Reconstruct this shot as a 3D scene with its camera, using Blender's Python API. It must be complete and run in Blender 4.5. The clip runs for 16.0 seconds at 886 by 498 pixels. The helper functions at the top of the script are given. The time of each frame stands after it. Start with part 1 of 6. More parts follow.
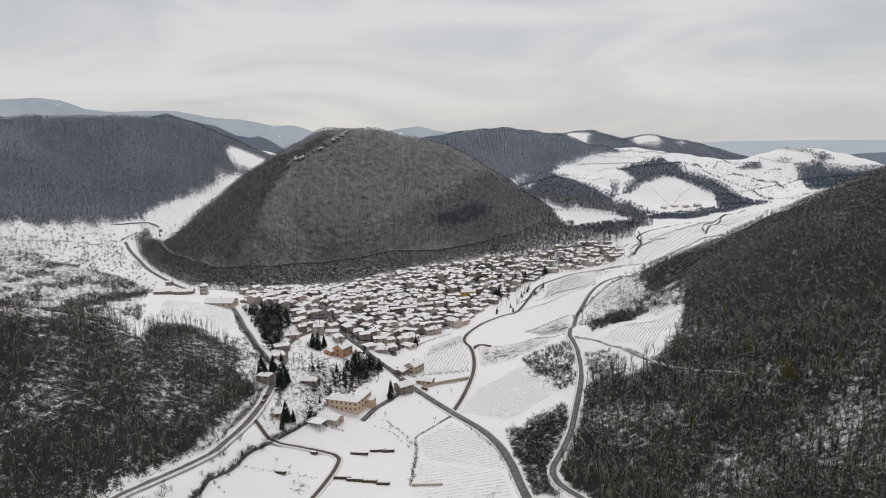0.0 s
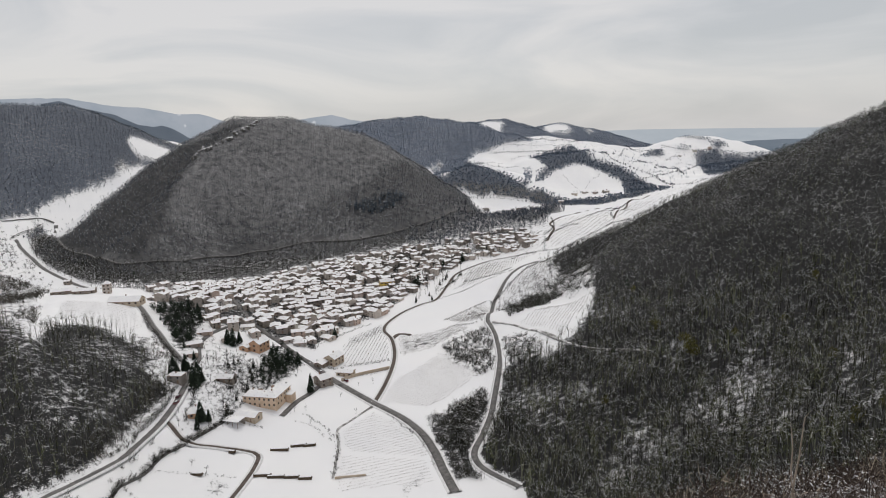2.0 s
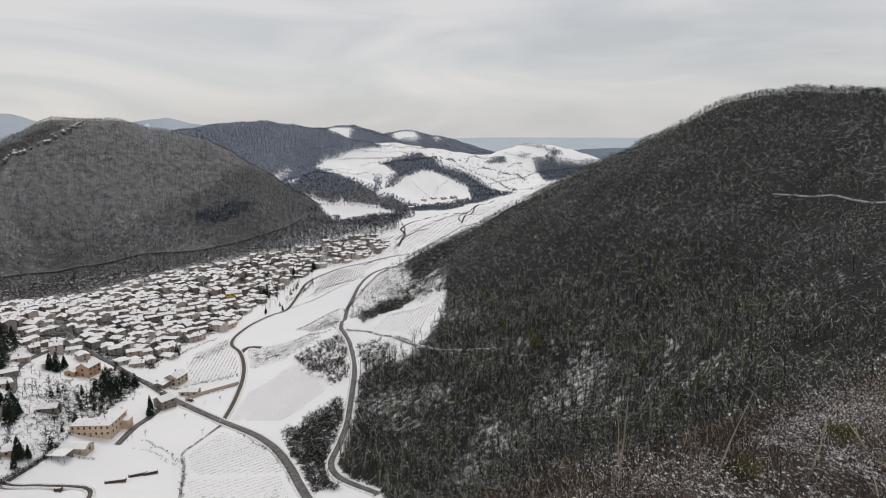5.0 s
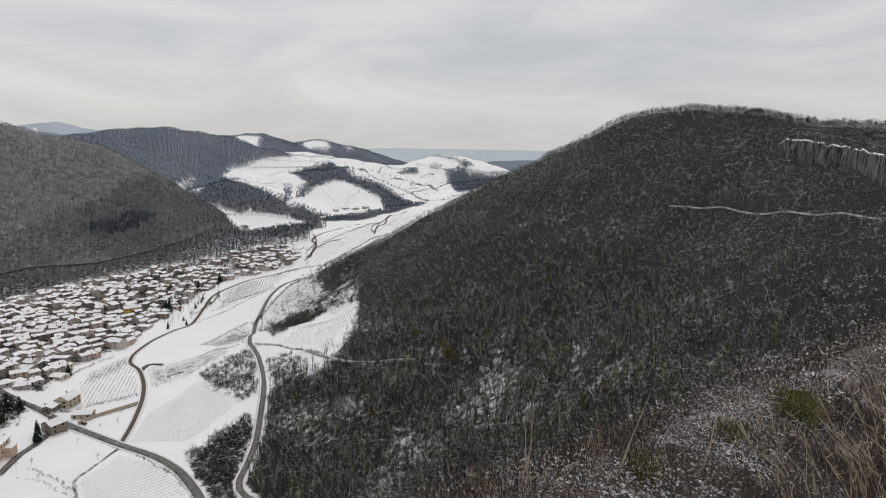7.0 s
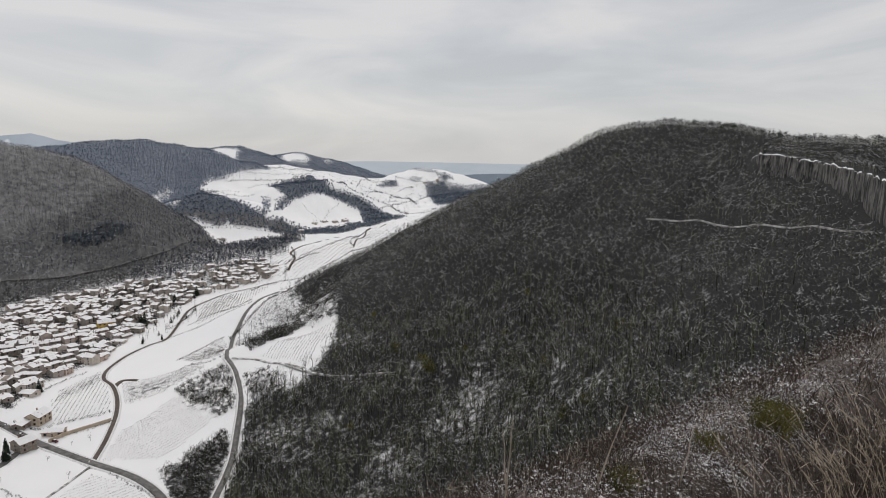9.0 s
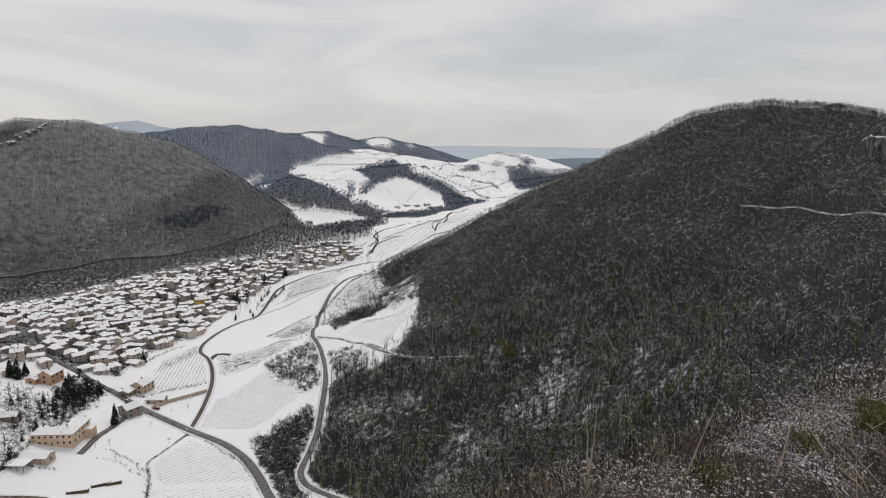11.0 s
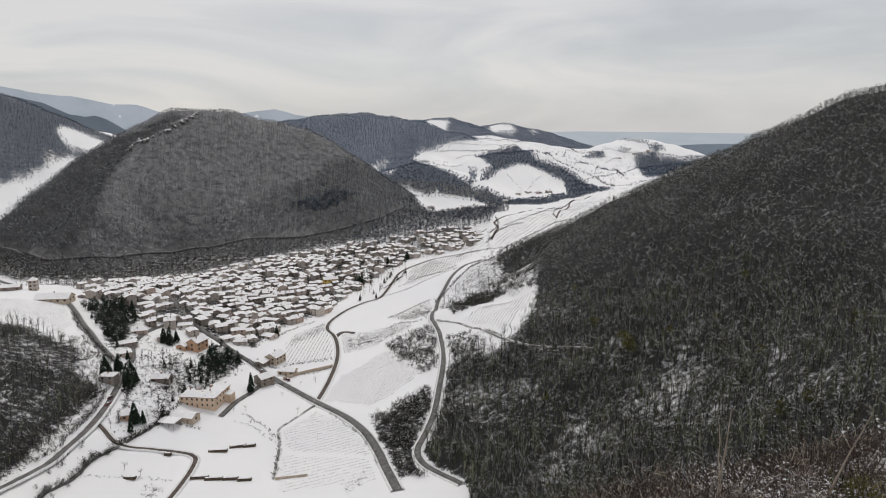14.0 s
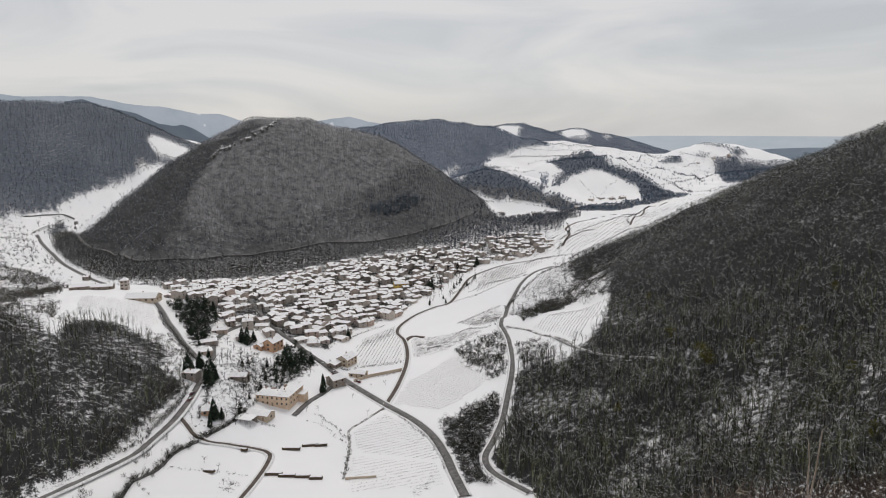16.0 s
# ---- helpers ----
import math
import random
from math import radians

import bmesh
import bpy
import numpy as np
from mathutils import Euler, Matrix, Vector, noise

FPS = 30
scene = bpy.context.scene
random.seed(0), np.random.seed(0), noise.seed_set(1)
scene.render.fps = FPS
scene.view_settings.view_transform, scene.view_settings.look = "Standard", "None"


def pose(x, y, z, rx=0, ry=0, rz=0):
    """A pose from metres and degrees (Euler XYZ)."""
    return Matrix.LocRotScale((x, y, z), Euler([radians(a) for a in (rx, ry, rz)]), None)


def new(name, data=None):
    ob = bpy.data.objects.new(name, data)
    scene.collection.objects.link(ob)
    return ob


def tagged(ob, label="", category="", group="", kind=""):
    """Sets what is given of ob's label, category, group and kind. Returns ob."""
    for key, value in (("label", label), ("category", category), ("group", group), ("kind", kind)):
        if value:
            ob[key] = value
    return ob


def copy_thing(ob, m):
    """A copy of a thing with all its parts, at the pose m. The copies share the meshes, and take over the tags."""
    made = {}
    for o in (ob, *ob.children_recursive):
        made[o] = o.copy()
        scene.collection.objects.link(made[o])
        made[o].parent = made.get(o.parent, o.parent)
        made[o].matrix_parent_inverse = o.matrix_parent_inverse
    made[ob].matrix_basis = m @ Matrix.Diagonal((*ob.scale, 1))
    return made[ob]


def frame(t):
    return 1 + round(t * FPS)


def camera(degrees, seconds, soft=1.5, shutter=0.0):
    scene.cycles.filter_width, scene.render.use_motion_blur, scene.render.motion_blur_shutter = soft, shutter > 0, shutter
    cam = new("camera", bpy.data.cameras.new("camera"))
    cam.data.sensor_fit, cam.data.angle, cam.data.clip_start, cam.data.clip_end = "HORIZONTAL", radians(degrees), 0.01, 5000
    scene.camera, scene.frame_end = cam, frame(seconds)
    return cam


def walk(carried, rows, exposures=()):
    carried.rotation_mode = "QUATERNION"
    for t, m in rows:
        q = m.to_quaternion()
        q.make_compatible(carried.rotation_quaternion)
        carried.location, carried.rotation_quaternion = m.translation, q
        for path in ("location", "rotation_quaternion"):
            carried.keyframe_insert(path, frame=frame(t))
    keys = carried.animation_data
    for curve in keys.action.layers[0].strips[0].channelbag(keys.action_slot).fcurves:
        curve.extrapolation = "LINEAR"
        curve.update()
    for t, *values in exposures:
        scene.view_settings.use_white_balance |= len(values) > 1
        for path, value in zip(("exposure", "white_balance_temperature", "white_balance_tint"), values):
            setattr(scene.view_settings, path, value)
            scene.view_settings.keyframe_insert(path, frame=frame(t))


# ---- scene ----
cam = camera(68.6, 16.0, soft=1.0)
# seconds and the turn of a phone held at arm's length by somebody standing on the hillside
EYE = Vector((0, 0, 175))
TURNS = [
    (0.0, 80.70, 1.33, -0.22),
    (0.5, 80.44, 1.41, -2.37),
    (1.0, 79.81, 1.59, -4.07),
    (1.5, 79.50, 1.41, -5.62),
    (2.0, 79.57, 1.47, -7.60),
    (2.5, 79.64, 1.36, -9.99),
    (3.0, 79.85, 1.06, -11.58),
    (3.5, 79.88, 1.19, -13.69),
    (4.0, 79.86, 0.92, -16.08),
    (4.5, 79.64, 0.91, -18.73),
    (5.0, 79.88, 0.64, -20.67),
    (5.2, 79.94, 0.43, -21.56),
    (5.7, 80.15, 0.12, -23.63),
    (6.2, 80.35, -0.11, -25.66),
    (6.8, 80.65, -0.29, -27.76),
    (7.3, 81.00, -0.36, -28.98),
    (7.5, 81.15, -0.36, -29.38),
    (8.0, 81.56, -0.42, -30.25),
    (8.2, 81.79, -0.52, -30.55),
    (8.7, 81.99, -0.55, -30.60),
    (9.2, 81.83, -0.47, -29.46),
    (9.8, 81.42, -0.33, -27.31),
    (10.3, 81.13, -0.27, -25.50),
    (10.5, 81.02, -0.57, -25.12),
    (11.0, 80.53, -0.27, -22.92),
    (11.5, 80.13, 0.39, -20.71),
    (12.0, 79.97, 0.28, -18.61),
    (12.5, 79.76, 0.33, -16.79),
    (13.0, 79.52, 0.26, -15.35),
    (13.5, 79.21, 0.29, -13.52),
    (14.0, 79.33, 0.10, -12.29),
    (14.5, 79.65, 0.07, -10.97),
    (15.0, 79.88, 0.29, -9.52),
    (15.5, 80.03, 0.55, -7.94),
    (16.0, 79.87, 0.61, -6.12),
]
walk(cam, [(t, pose(0.35 * math.sin(radians(-rz)), 0.35 * math.cos(radians(rz)) - 0.35, EYE.z, rx, ry, rz)) for t, rx, ry, rz in TURNS])

# ---- light: a bright overcast sky, the sun a pale patch in it ahead ----
SUN_EL, SUN_AZ = 56, 6
world = bpy.data.worlds.new("overcast_sky")
scene.world = world
world.use_nodes = True
nt = world.node_tree
nt.nodes.clear()


def node(tree, kind, **settings):
    n = tree.nodes.new(kind)
    for key, value in settings.items():
        if key in n.inputs:
            n.inputs[key].default_value = value
        else:
            setattr(n, key, value)
    return n


def ramp(tree, source, stops):
    r = tree.nodes.new("ShaderNodeValToRGB")
    while len(r.color_ramp.elements) < len(stops):
        r.color_ramp.elements.new(0.5)
    for e, (p, c) in zip(r.color_ramp.elements, stops):
        e.position, e.color = p, (*c, 1) if len(c) == 3 else c
    tree.links.new(source, r.inputs["Fac"])
    return r.outputs["Color"]


def grey(v):
    return (v, v, v)


def mixed(tree, fac, a, b):
    m = tree.nodes.new("ShaderNodeMix")
    m.data_type = "RGBA"
    for slot, value in ((0, fac), (6, a), (7, b)):
        if hasattr(value, "is_output"):
            tree.links.new(value, m.inputs[slot])
        elif slot:
            m.inputs[slot].default_value = (*value, 1)
        else:
            m.inputs[slot].default_value = value
    return m.outputs[2]


coord = node(nt, "ShaderNodeTexCoord")
sky = node(nt, "ShaderNodeTexSky", sky_type="NISHITA", sun_disc=False, sun_elevation=radians(SUN_EL), sun_rotation=radians(SUN_AZ))
lift = node(nt, "ShaderNodeMapping", Scale=(1.0, 1.0, 4.5))
nt.links.new(coord.outputs["Generated"], lift.inputs["Vector"])
billow = node(nt, "ShaderNodeTexNoise", Scale=2.1, Detail=6.0, Roughness=0.52, Distortion=0.8)
nt.links.new(lift.outputs["Vector"], billow.inputs["Vector"])
cloud = ramp(nt, billow.outputs["Fac"], [(0.34, (0.530, 0.538, 0.550)), (0.46, (0.605, 0.603, 0.610)), (0.60, (0.715, 0.692, 0.680))])
pale = node(nt, "ShaderNodeMix", data_type="RGBA", blend_type="MULTIPLY")
pale.inputs[0].default_value = 1
pale.inputs[7].default_value = (0.1, 0.1, 0.1, 1)
nt.links.new(sky.outputs["Color"], pale.inputs[6])
both = mixed(nt, 0.12, cloud, pale.outputs[2])
back = node(nt, "ShaderNodeBackground", Strength=1.0)
nt.links.new(both, back.inputs["Color"])
out = node(nt, "ShaderNodeOutputWorld")
nt.links.new(back.outputs["Background"], out.inputs["Surface"])
lamp = bpy.data.lights.new("sun", "SUN")
lamp.energy, lamp.angle, lamp.color = 1.08, radians(25), (1.0, 0.96, 0.9)
sun = new("sun", lamp)
sun.matrix_world = pose(0, 0, 400, SUN_EL - 90, 0, -SUN_AZ)


# ---- materials ----
def material(name, rough=0.9):
    m = bpy.data.materials.new(name)
    m.use_nodes = True
    b = m.node_tree.nodes["Principled BSDF"]
    b.inputs["Roughness"].default_value = rough
    b.inputs["Specular IOR Level"].default_value = 0.25
    return m, m.node_tree, b


def place(tree, scale=1.0):
    g = node(tree, "ShaderNodeNewGeometry")
    mp = node(tree, "ShaderNodeMapping", Scale=(scale, scale, scale))
    tree.links.new(g.outputs["Position"], mp.inputs["Vector"])
    return mp.outputs["Vector"]


def grain(tree, scale, detail=4.0, rough=0.6, where=None):
    n = node(tree, "ShaderNodeTexNoise", Scale=scale, Detail=detail, Roughness=rough)
    tree.links.new(where or place(tree), n.inputs["Vector"])
    return n.outputs["Fac"]


def bumped(tree, bsdf, height, strength, distance):
    b = node(tree, "ShaderNodeBump", Strength=strength, Distance=distance)
    tree.links.new(height, b.inputs["Height"])
    tree.links.new(b.outputs["Normal"], bsdf.inputs["Normal"])


def two_tone(name, dark, light, scale, rough=0.9, fine=None, island=False, lo=0.35, hi=0.65, spread=0.38):
    """Noise between two colours, with a second, finer grain over it, and a lightness of its own for each piece."""
    m, t, b = material(name, rough)
    c = ramp(t, grain(t, scale), [(lo, dark), (hi, light)])
    if island:
        g = node(t, "ShaderNodeNewGeometry")
        v = ramp(t, g.outputs["Random Per Island"], [(0, grey(1 - spread)), (1, grey(1 + spread))])
        mul = node(t, "ShaderNodeMix", data_type="RGBA", blend_type="MULTIPLY")
        mul.inputs[0].default_value = 1
        t.links.new(c, mul.inputs[6])
        t.links.new(v, mul.inputs[7])
        c = mul.outputs[2]
    t.links.new(c, b.inputs["Base Color"])
    bumped(t, b, grain(t, fine or scale * 6), 0.35, 0.05)
    return m


def streaked(name, dark, light):
    """Rock with upright cracks and streaks, and broad patches."""
    m, t, b = material(name, 0.95)
    g = node(t, "ShaderNodeNewGeometry")
    mp = node(t, "ShaderNodeMapping", Scale=(1.0, 1.0, 0.12))
    t.links.new(g.outputs["Position"], mp.inputs["Vector"])
    c = ramp(t, grain(t, 0.55, 4, 0.6, mp.outputs["Vector"]), [(0.40, dark), (0.62, light)])
    v = ramp(t, grain(t, 0.12, 5, 0.65), [(0.3, grey(0.6)), (0.7, grey(1.2))])
    mul = node(t, "ShaderNodeMix", data_type="RGBA", blend_type="MULTIPLY")
    mul.inputs[0].default_value = 1
    t.links.new(c, mul.inputs[6])
    t.links.new(v, mul.inputs[7])
    t.links.new(mul.outputs[2], b.inputs["Base Color"])
    return m


def by_piece(name, stops, rough=0.95):
    """A colour of its own for each piece, with a fine grain over it."""
    m, t, b = material(name, rough)
    g = node(t, "ShaderNodeNewGeometry")
    c = ramp(t, g.outputs["Random Per Island"], stops)
    # a finer grain, and stands of darker and of mossier trees some tens of metres across
    for v in (ramp(t, grain(t, 0.9, 5, 0.7), [(0.3, grey(0.7)), (0.7, grey(1.3))]), ramp(t, grain(t, 0.045, 3, 0.6), [(0.36, (0.72, 0.72, 0.77)), (0.5, (1.1, 1.1, 1.08)), (0.64, (1.7, 1.78, 1.35))])):
        mul = node(t, "ShaderNodeMix", data_type="RGBA", blend_type="MULTIPLY")
        mul.inputs[0].default_value = 1
        t.links.new(c, mul.inputs[6])
        t.links.new(v, mul.inputs[7])
        c = mul.outputs[2]
    t.links.new(c, b.inputs["Base Color"])
    return m


# snowy ground: leaf litter, soil and dead grass come through where the cover says so
def ground_material():
    m, t, b = material("snowy_ground", 0.85)
    where = place(t)
    cover = node(t, "ShaderNodeAttribute", attribute_name="litter").outputs["Fac"]
    patch = grain(t, 0.22, 6, 0.72, where)
    fine = grain(t, 1.3, 5, 0.75, where)

    def calc(op, p, q):
        n = node(t, "ShaderNodeMath", operation=op)
        for slot, value in ((0, p), (1, q)):
            if isinstance(value, float):
                n.inputs[slot].default_value = value
            else:
                t.links.new(value, n.inputs[slot])
        return n.outputs[0]

    ragged = calc("ADD", calc("MULTIPLY", calc("SUBTRACT", patch, 0.5), 1.15), calc("MULTIPLY", calc("SUBTRACT", fine, 0.5), 1.0))
    even = node(t, "ShaderNodeAttribute", attribute_name="even").outputs["Fac"]
    some = calc("MULTIPLY", calc("MINIMUM", calc("MULTIPLY", cover, 5.0), 1.0), calc("SUBTRACT", 1.0, even))
    bareness = calc("ADD", cover, calc("MULTIPLY", ragged, some))
    # close by the cover breaks up into small clumps
    close = node(t, "ShaderNodeAttribute", attribute_name="close").outputs["Fac"]
    small = calc("MULTIPLY", calc("SUBTRACT", grain(t, 16.0, 6, 0.8, where), 0.5), 4.2)
    bareness = calc("ADD", bareness, calc("MULTIPLY", close, small))
    bare_r = node(t, "ShaderNodeMapRange")
    bare_r.inputs["From Min"].default_value, bare_r.inputs["From Max"].default_value = 0.40, 0.56
    t.links.new(bareness, bare_r.inputs["Value"])
    broad = grain(t, 0.012, 3, 0.5, where)
    snow = ramp(t, broad, [(0.3, (0.83, 0.83, 0.85)), (0.7, (0.89, 0.885, 0.885))])
    soil = ramp(t, grain(t, 0.6, 5, 0.7, where), [(0.3, (0.011, 0.0114, 0.0118)), (0.6, (0.026, 0.0258, 0.0260)), (0.8, (0.078, 0.074, 0.071))])
    # brushwood dusted with snow covers the floor of the woods across the valley, hazed blue on the hills beyond
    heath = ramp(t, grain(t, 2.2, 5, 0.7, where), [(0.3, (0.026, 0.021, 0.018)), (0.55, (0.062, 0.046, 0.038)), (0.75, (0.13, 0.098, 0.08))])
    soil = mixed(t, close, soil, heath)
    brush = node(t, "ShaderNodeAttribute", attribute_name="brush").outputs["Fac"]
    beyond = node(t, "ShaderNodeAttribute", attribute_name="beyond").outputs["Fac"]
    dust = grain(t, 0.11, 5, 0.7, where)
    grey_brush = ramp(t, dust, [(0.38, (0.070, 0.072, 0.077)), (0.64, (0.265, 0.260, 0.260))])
    # blue distance haze is put into the brush colour of the hills beyond
    hazy_brush = ramp(t, dust, [(0.36, (0.085, 0.104, 0.138)), (0.66, (0.175, 0.200, 0.250))])
    soil = mixed(t, brush, soil, mixed(t, beyond, grey_brush, hazy_brush))
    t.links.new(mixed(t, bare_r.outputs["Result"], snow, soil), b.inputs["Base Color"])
    bumped(t, b, fine, 0.5, 0.25)
    return m


SNOWY = ground_material()
ASPHALT = two_tone("wet_asphalt", (0.085, 0.082, 0.081), (0.185, 0.176, 0.170), 0.35, 0.7, 3.0)
DIRT_TRACK = two_tone("brown_dirt", (0.070, 0.056, 0.048), (0.145, 0.120, 0.104), 0.5, 0.95, 4.0)
TRACK_SNOW = two_tone("trodden_snow", (0.10, 0.09, 0.08), (0.78, 0.77, 0.77), 0.22, 0.9, 4.0)
SLUSH = two_tone("ploughed_snow", (0.62, 0.61, 0.61), (0.84, 0.84, 0.85), 0.8, 0.9, 3.0)
BARK = two_tone("grey_bark", (0.016, 0.015, 0.014), (0.045, 0.042, 0.038), 0.7, 0.95, 6.0, island=True)
TWIG = two_tone("brown_twigs", (0.015, 0.016, 0.012), (0.076, 0.074, 0.057), 0.22, 0.95, 4.0, island=True, lo=0.4, hi=0.66)
BARK_WOOD = by_piece("oak_bark", [(0.0, (0.017, 0.0165, 0.014)), (0.45, (0.046, 0.045, 0.038)), (0.75, (0.115, 0.113, 0.095)), (1.0, (0.21, 0.207, 0.178))])
TWIG_WOOD = by_piece("oak_twigs", [(0.0, (0.015, 0.016, 0.010)), (0.35, (0.046, 0.048, 0.030)), (0.62, (0.076, 0.084, 0.033)), (0.86, (0.118, 0.121, 0.070)), (1.0, (0.22, 0.22, 0.17))])
# upper hillside twigs: a cool cast of distance haze put into the colour
TWIG_HAZE_COOL = by_piece("hazy_grey_twigs", [(0.0, (0.009, 0.010, 0.0115)), (0.4, (0.027, 0.028, 0.030)), (0.7, (0.050, 0.052, 0.049)), (0.9, (0.095, 0.095, 0.095)), (1.0, (0.19, 0.19, 0.19))])
IVY = by_piece("ivy_leaves", [(0.0, (0.020, 0.025, 0.011)), (0.7, (0.058, 0.068, 0.024)), (1.0, (0.11, 0.12, 0.042))])
# these three carry distance haze as a cool tint, faintest in the first
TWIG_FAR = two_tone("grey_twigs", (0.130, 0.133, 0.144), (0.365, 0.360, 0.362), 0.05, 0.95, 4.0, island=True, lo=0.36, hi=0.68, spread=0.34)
TWIG_DARK = two_tone("dark_hazy_twigs", (0.050, 0.058, 0.074), (0.105, 0.116, 0.140), 0.05, 0.95, 4.0, island=True, lo=0.36, hi=0.68, spread=0.2)
TWIG_HAZE_BLUE = two_tone("hazy_blue_twigs", (0.062, 0.074, 0.094), (0.135, 0.150, 0.178), 0.03, 0.95, 4.0, island=True, lo=0.36, hi=0.68, spread=0.26)
TWIG_WARM = two_tone("warm_grey_twigs", (0.040, 0.037, 0.031), (0.135, 0.125, 0.105), 0.12, 0.95, 4.0, island=True, lo=0.38, hi=0.66, spread=0.3)
NEEDLES = two_tone("dark_needles", (0.012, 0.020, 0.014), (0.038, 0.052, 0.033), 0.6, 0.9, 6.0, island=True)
# far needles: the blue of distance haze is put into their colour
NEEDLES_FAR = two_tone("hazy_needles", (0.165, 0.205, 0.270), (0.240, 0.282, 0.358), 0.03, 0.9, 6.0, island=True, spread=0.18)
NEEDLES_LOW = two_tone("hazy_low_needles", (0.105, 0.135, 0.182), (0.162, 0.195, 0.250), 0.03, 0.9, 6.0, island=True, spread=0.18)
NEEDLES_HAZE_BLUE = two_tone("hazy_dark_needles", (0.056, 0.076, 0.100), (0.094, 0.120, 0.150), 0.05, 0.9, 6.0, island=True, spread=0.2)
EVERGREEN = two_tone("olive_leaves", (0.070, 0.070, 0.022), (0.165, 0.150, 0.050), 0.5, 0.9, 6.0, island=True)
TWIG_SNOW = two_tone("snow_on_twigs", (0.70, 0.71, 0.73), (0.88, 0.88, 0.88), 0.6, 0.9, 6.0)
STRAW = two_tone("dead_grass", (0.30, 0.25, 0.19), (0.58, 0.50, 0.40), 2.0, 0.95, 20.0, island=True)
BROOM = two_tone("yellow_green_broom", (0.085, 0.082, 0.022), (0.20, 0.175, 0.055), 1.5, 0.9, 12.0, island=True)
PALE_STEM = two_tone("pale_dead_stem", (0.36, 0.29, 0.23), (0.62, 0.53, 0.44), 4.0, 0.95, 20.0)
BRAMBLE = two_tone("red_brown_stems", (0.034, 0.025, 0.021), (0.115, 0.088, 0.075), 1.5, 0.95, 20.0, island=True)
ROCK_FACE = streaked("fluted_limestone", (0.028, 0.028, 0.029), (0.19, 0.183, 0.176))
ROCK = two_tone("grey_limestone", (0.050, 0.049, 0.047), (0.21, 0.20, 0.19), 0.35, 0.95, 2.5)
VINE_WOOD = two_tone("vine_wood", (0.075, 0.060, 0.052), (0.17, 0.145, 0.125), 0.8, 0.95, 6.0, island=True)

def plaster(name, tints):
    """Rendered masonry whose tint differs from house to house."""
    m, t, b = material(name, 0.92)
    info = node(t, "ShaderNodeObjectInfo")
    c = ramp(t, info.outputs["Random"], [(i / max(1, len(tints) - 1), k) for i, k in enumerate(tints)])
    stain = ramp(t, grain(t, 0.5, 5, 0.65), [(0.3, grey(0.72)), (0.7, grey(1.08))])
    mul = node(t, "ShaderNodeMix", data_type="RGBA", blend_type="MULTIPLY")
    mul.inputs[0].default_value = 1
    t.links.new(c, mul.inputs[6])
    t.links.new(stain, mul.inputs[7])
    t.links.new(mul.outputs[2], b.inputs["Base Color"])
    bumped(t, b, grain(t, 5.0), 0.3, 0.04)
    return m


def snowy_roof():
    """Snow on tiles, melted through in patches and along the courses."""
    m, t, b = material("snowy_tiles", 0.85)
    info = node(t, "ShaderNodeObjectInfo")
    p = grain(t, 0.55, 5, 0.65)
    s = node(t, "ShaderNodeMath", operation="MULTIPLY_ADD")
    t.links.new(info.outputs["Random"], s.inputs[0])
    s.inputs[1].default_value = 0.16
    t.links.new(p, s.inputs[2])
    bare = ramp(t, s.outputs[0], [(0.74, grey(0)), (0.84, grey(1))])
    tile = ramp(t, grain(t, 2.5), [(0.3, (0.13, 0.075, 0.055)), (0.7, (0.27, 0.17, 0.125))])
    snow = ramp(t, grain(t, 0.3), [(0.3, (0.80, 0.80, 0.82)), (0.7, (0.89, 0.885, 0.88))])
    t.links.new(mixed(t, bare, snow, tile), b.inputs["Base Color"])
    bumped(t, b, grain(t, 1.5), 0.4, 0.1)
    return m


def glass_material():
    m, t, b = material("window_glass", 0.12)
    b.inputs["Base Color"].default_value = (0.02, 0.023, 0.027, 1)
    b.inputs["Specular IOR Level"].default_value = 0.5
    return m


WALLS = plaster("house_plaster", [(0.397, 0.347, 0.310), (0.570, 0.508, 0.459), (0.298, 0.267, 0.248), (0.694, 0.620, 0.546), (0.459, 0.428, 0.409), (0.620, 0.484, 0.409), (0.740, 0.719, 0.657)])
FAR_WALLS = two_tone("far_house_plaster", (0.27, 0.24, 0.215), (0.56, 0.50, 0.45), 0.08, 0.92, 4.0, island=True)
OCHRE = two_tone("ochre_plaster", (0.62, 0.46, 0.33), (0.74, 0.58, 0.44), 0.4, 0.9, 4.0)
PEACH = two_tone("peach_plaster", (0.50, 0.30, 0.19), (0.58, 0.38, 0.25), 0.4, 0.9, 4.0)
YELLOW = two_tone("yellow_plaster", (0.55, 0.38, 0.08), (0.65, 0.47, 0.13), 0.4, 0.9, 4.0)
STONE = two_tone("field_stone", (0.17, 0.15, 0.13), (0.34, 0.30, 0.26), 0.9, 0.95, 3.0)
BEIGE = two_tone("beige_plaster", (0.46, 0.38, 0.29), (0.58, 0.49, 0.39), 0.4, 0.9, 4.0)
ROOF = snowy_roof()
TILE = two_tone("terracotta_tiles", (0.16, 0.085, 0.06), (0.30, 0.18, 0.13), 2.0, 0.9, 5.0)
GLASS = glass_material()
SHUTTER = two_tone("painted_shutters", (0.20, 0.13, 0.09), (0.34, 0.26, 0.20), 1.0, 0.8, 5.0)
FRAME = two_tone("pale_frames", (0.55, 0.52, 0.48), (0.68, 0.66, 0.62), 1.0, 0.7, 5.0)
LOGS = two_tone("cut_logs", (0.05, 0.038, 0.028), (0.16, 0.12, 0.085), 1.5, 0.95, 6.0, island=True)
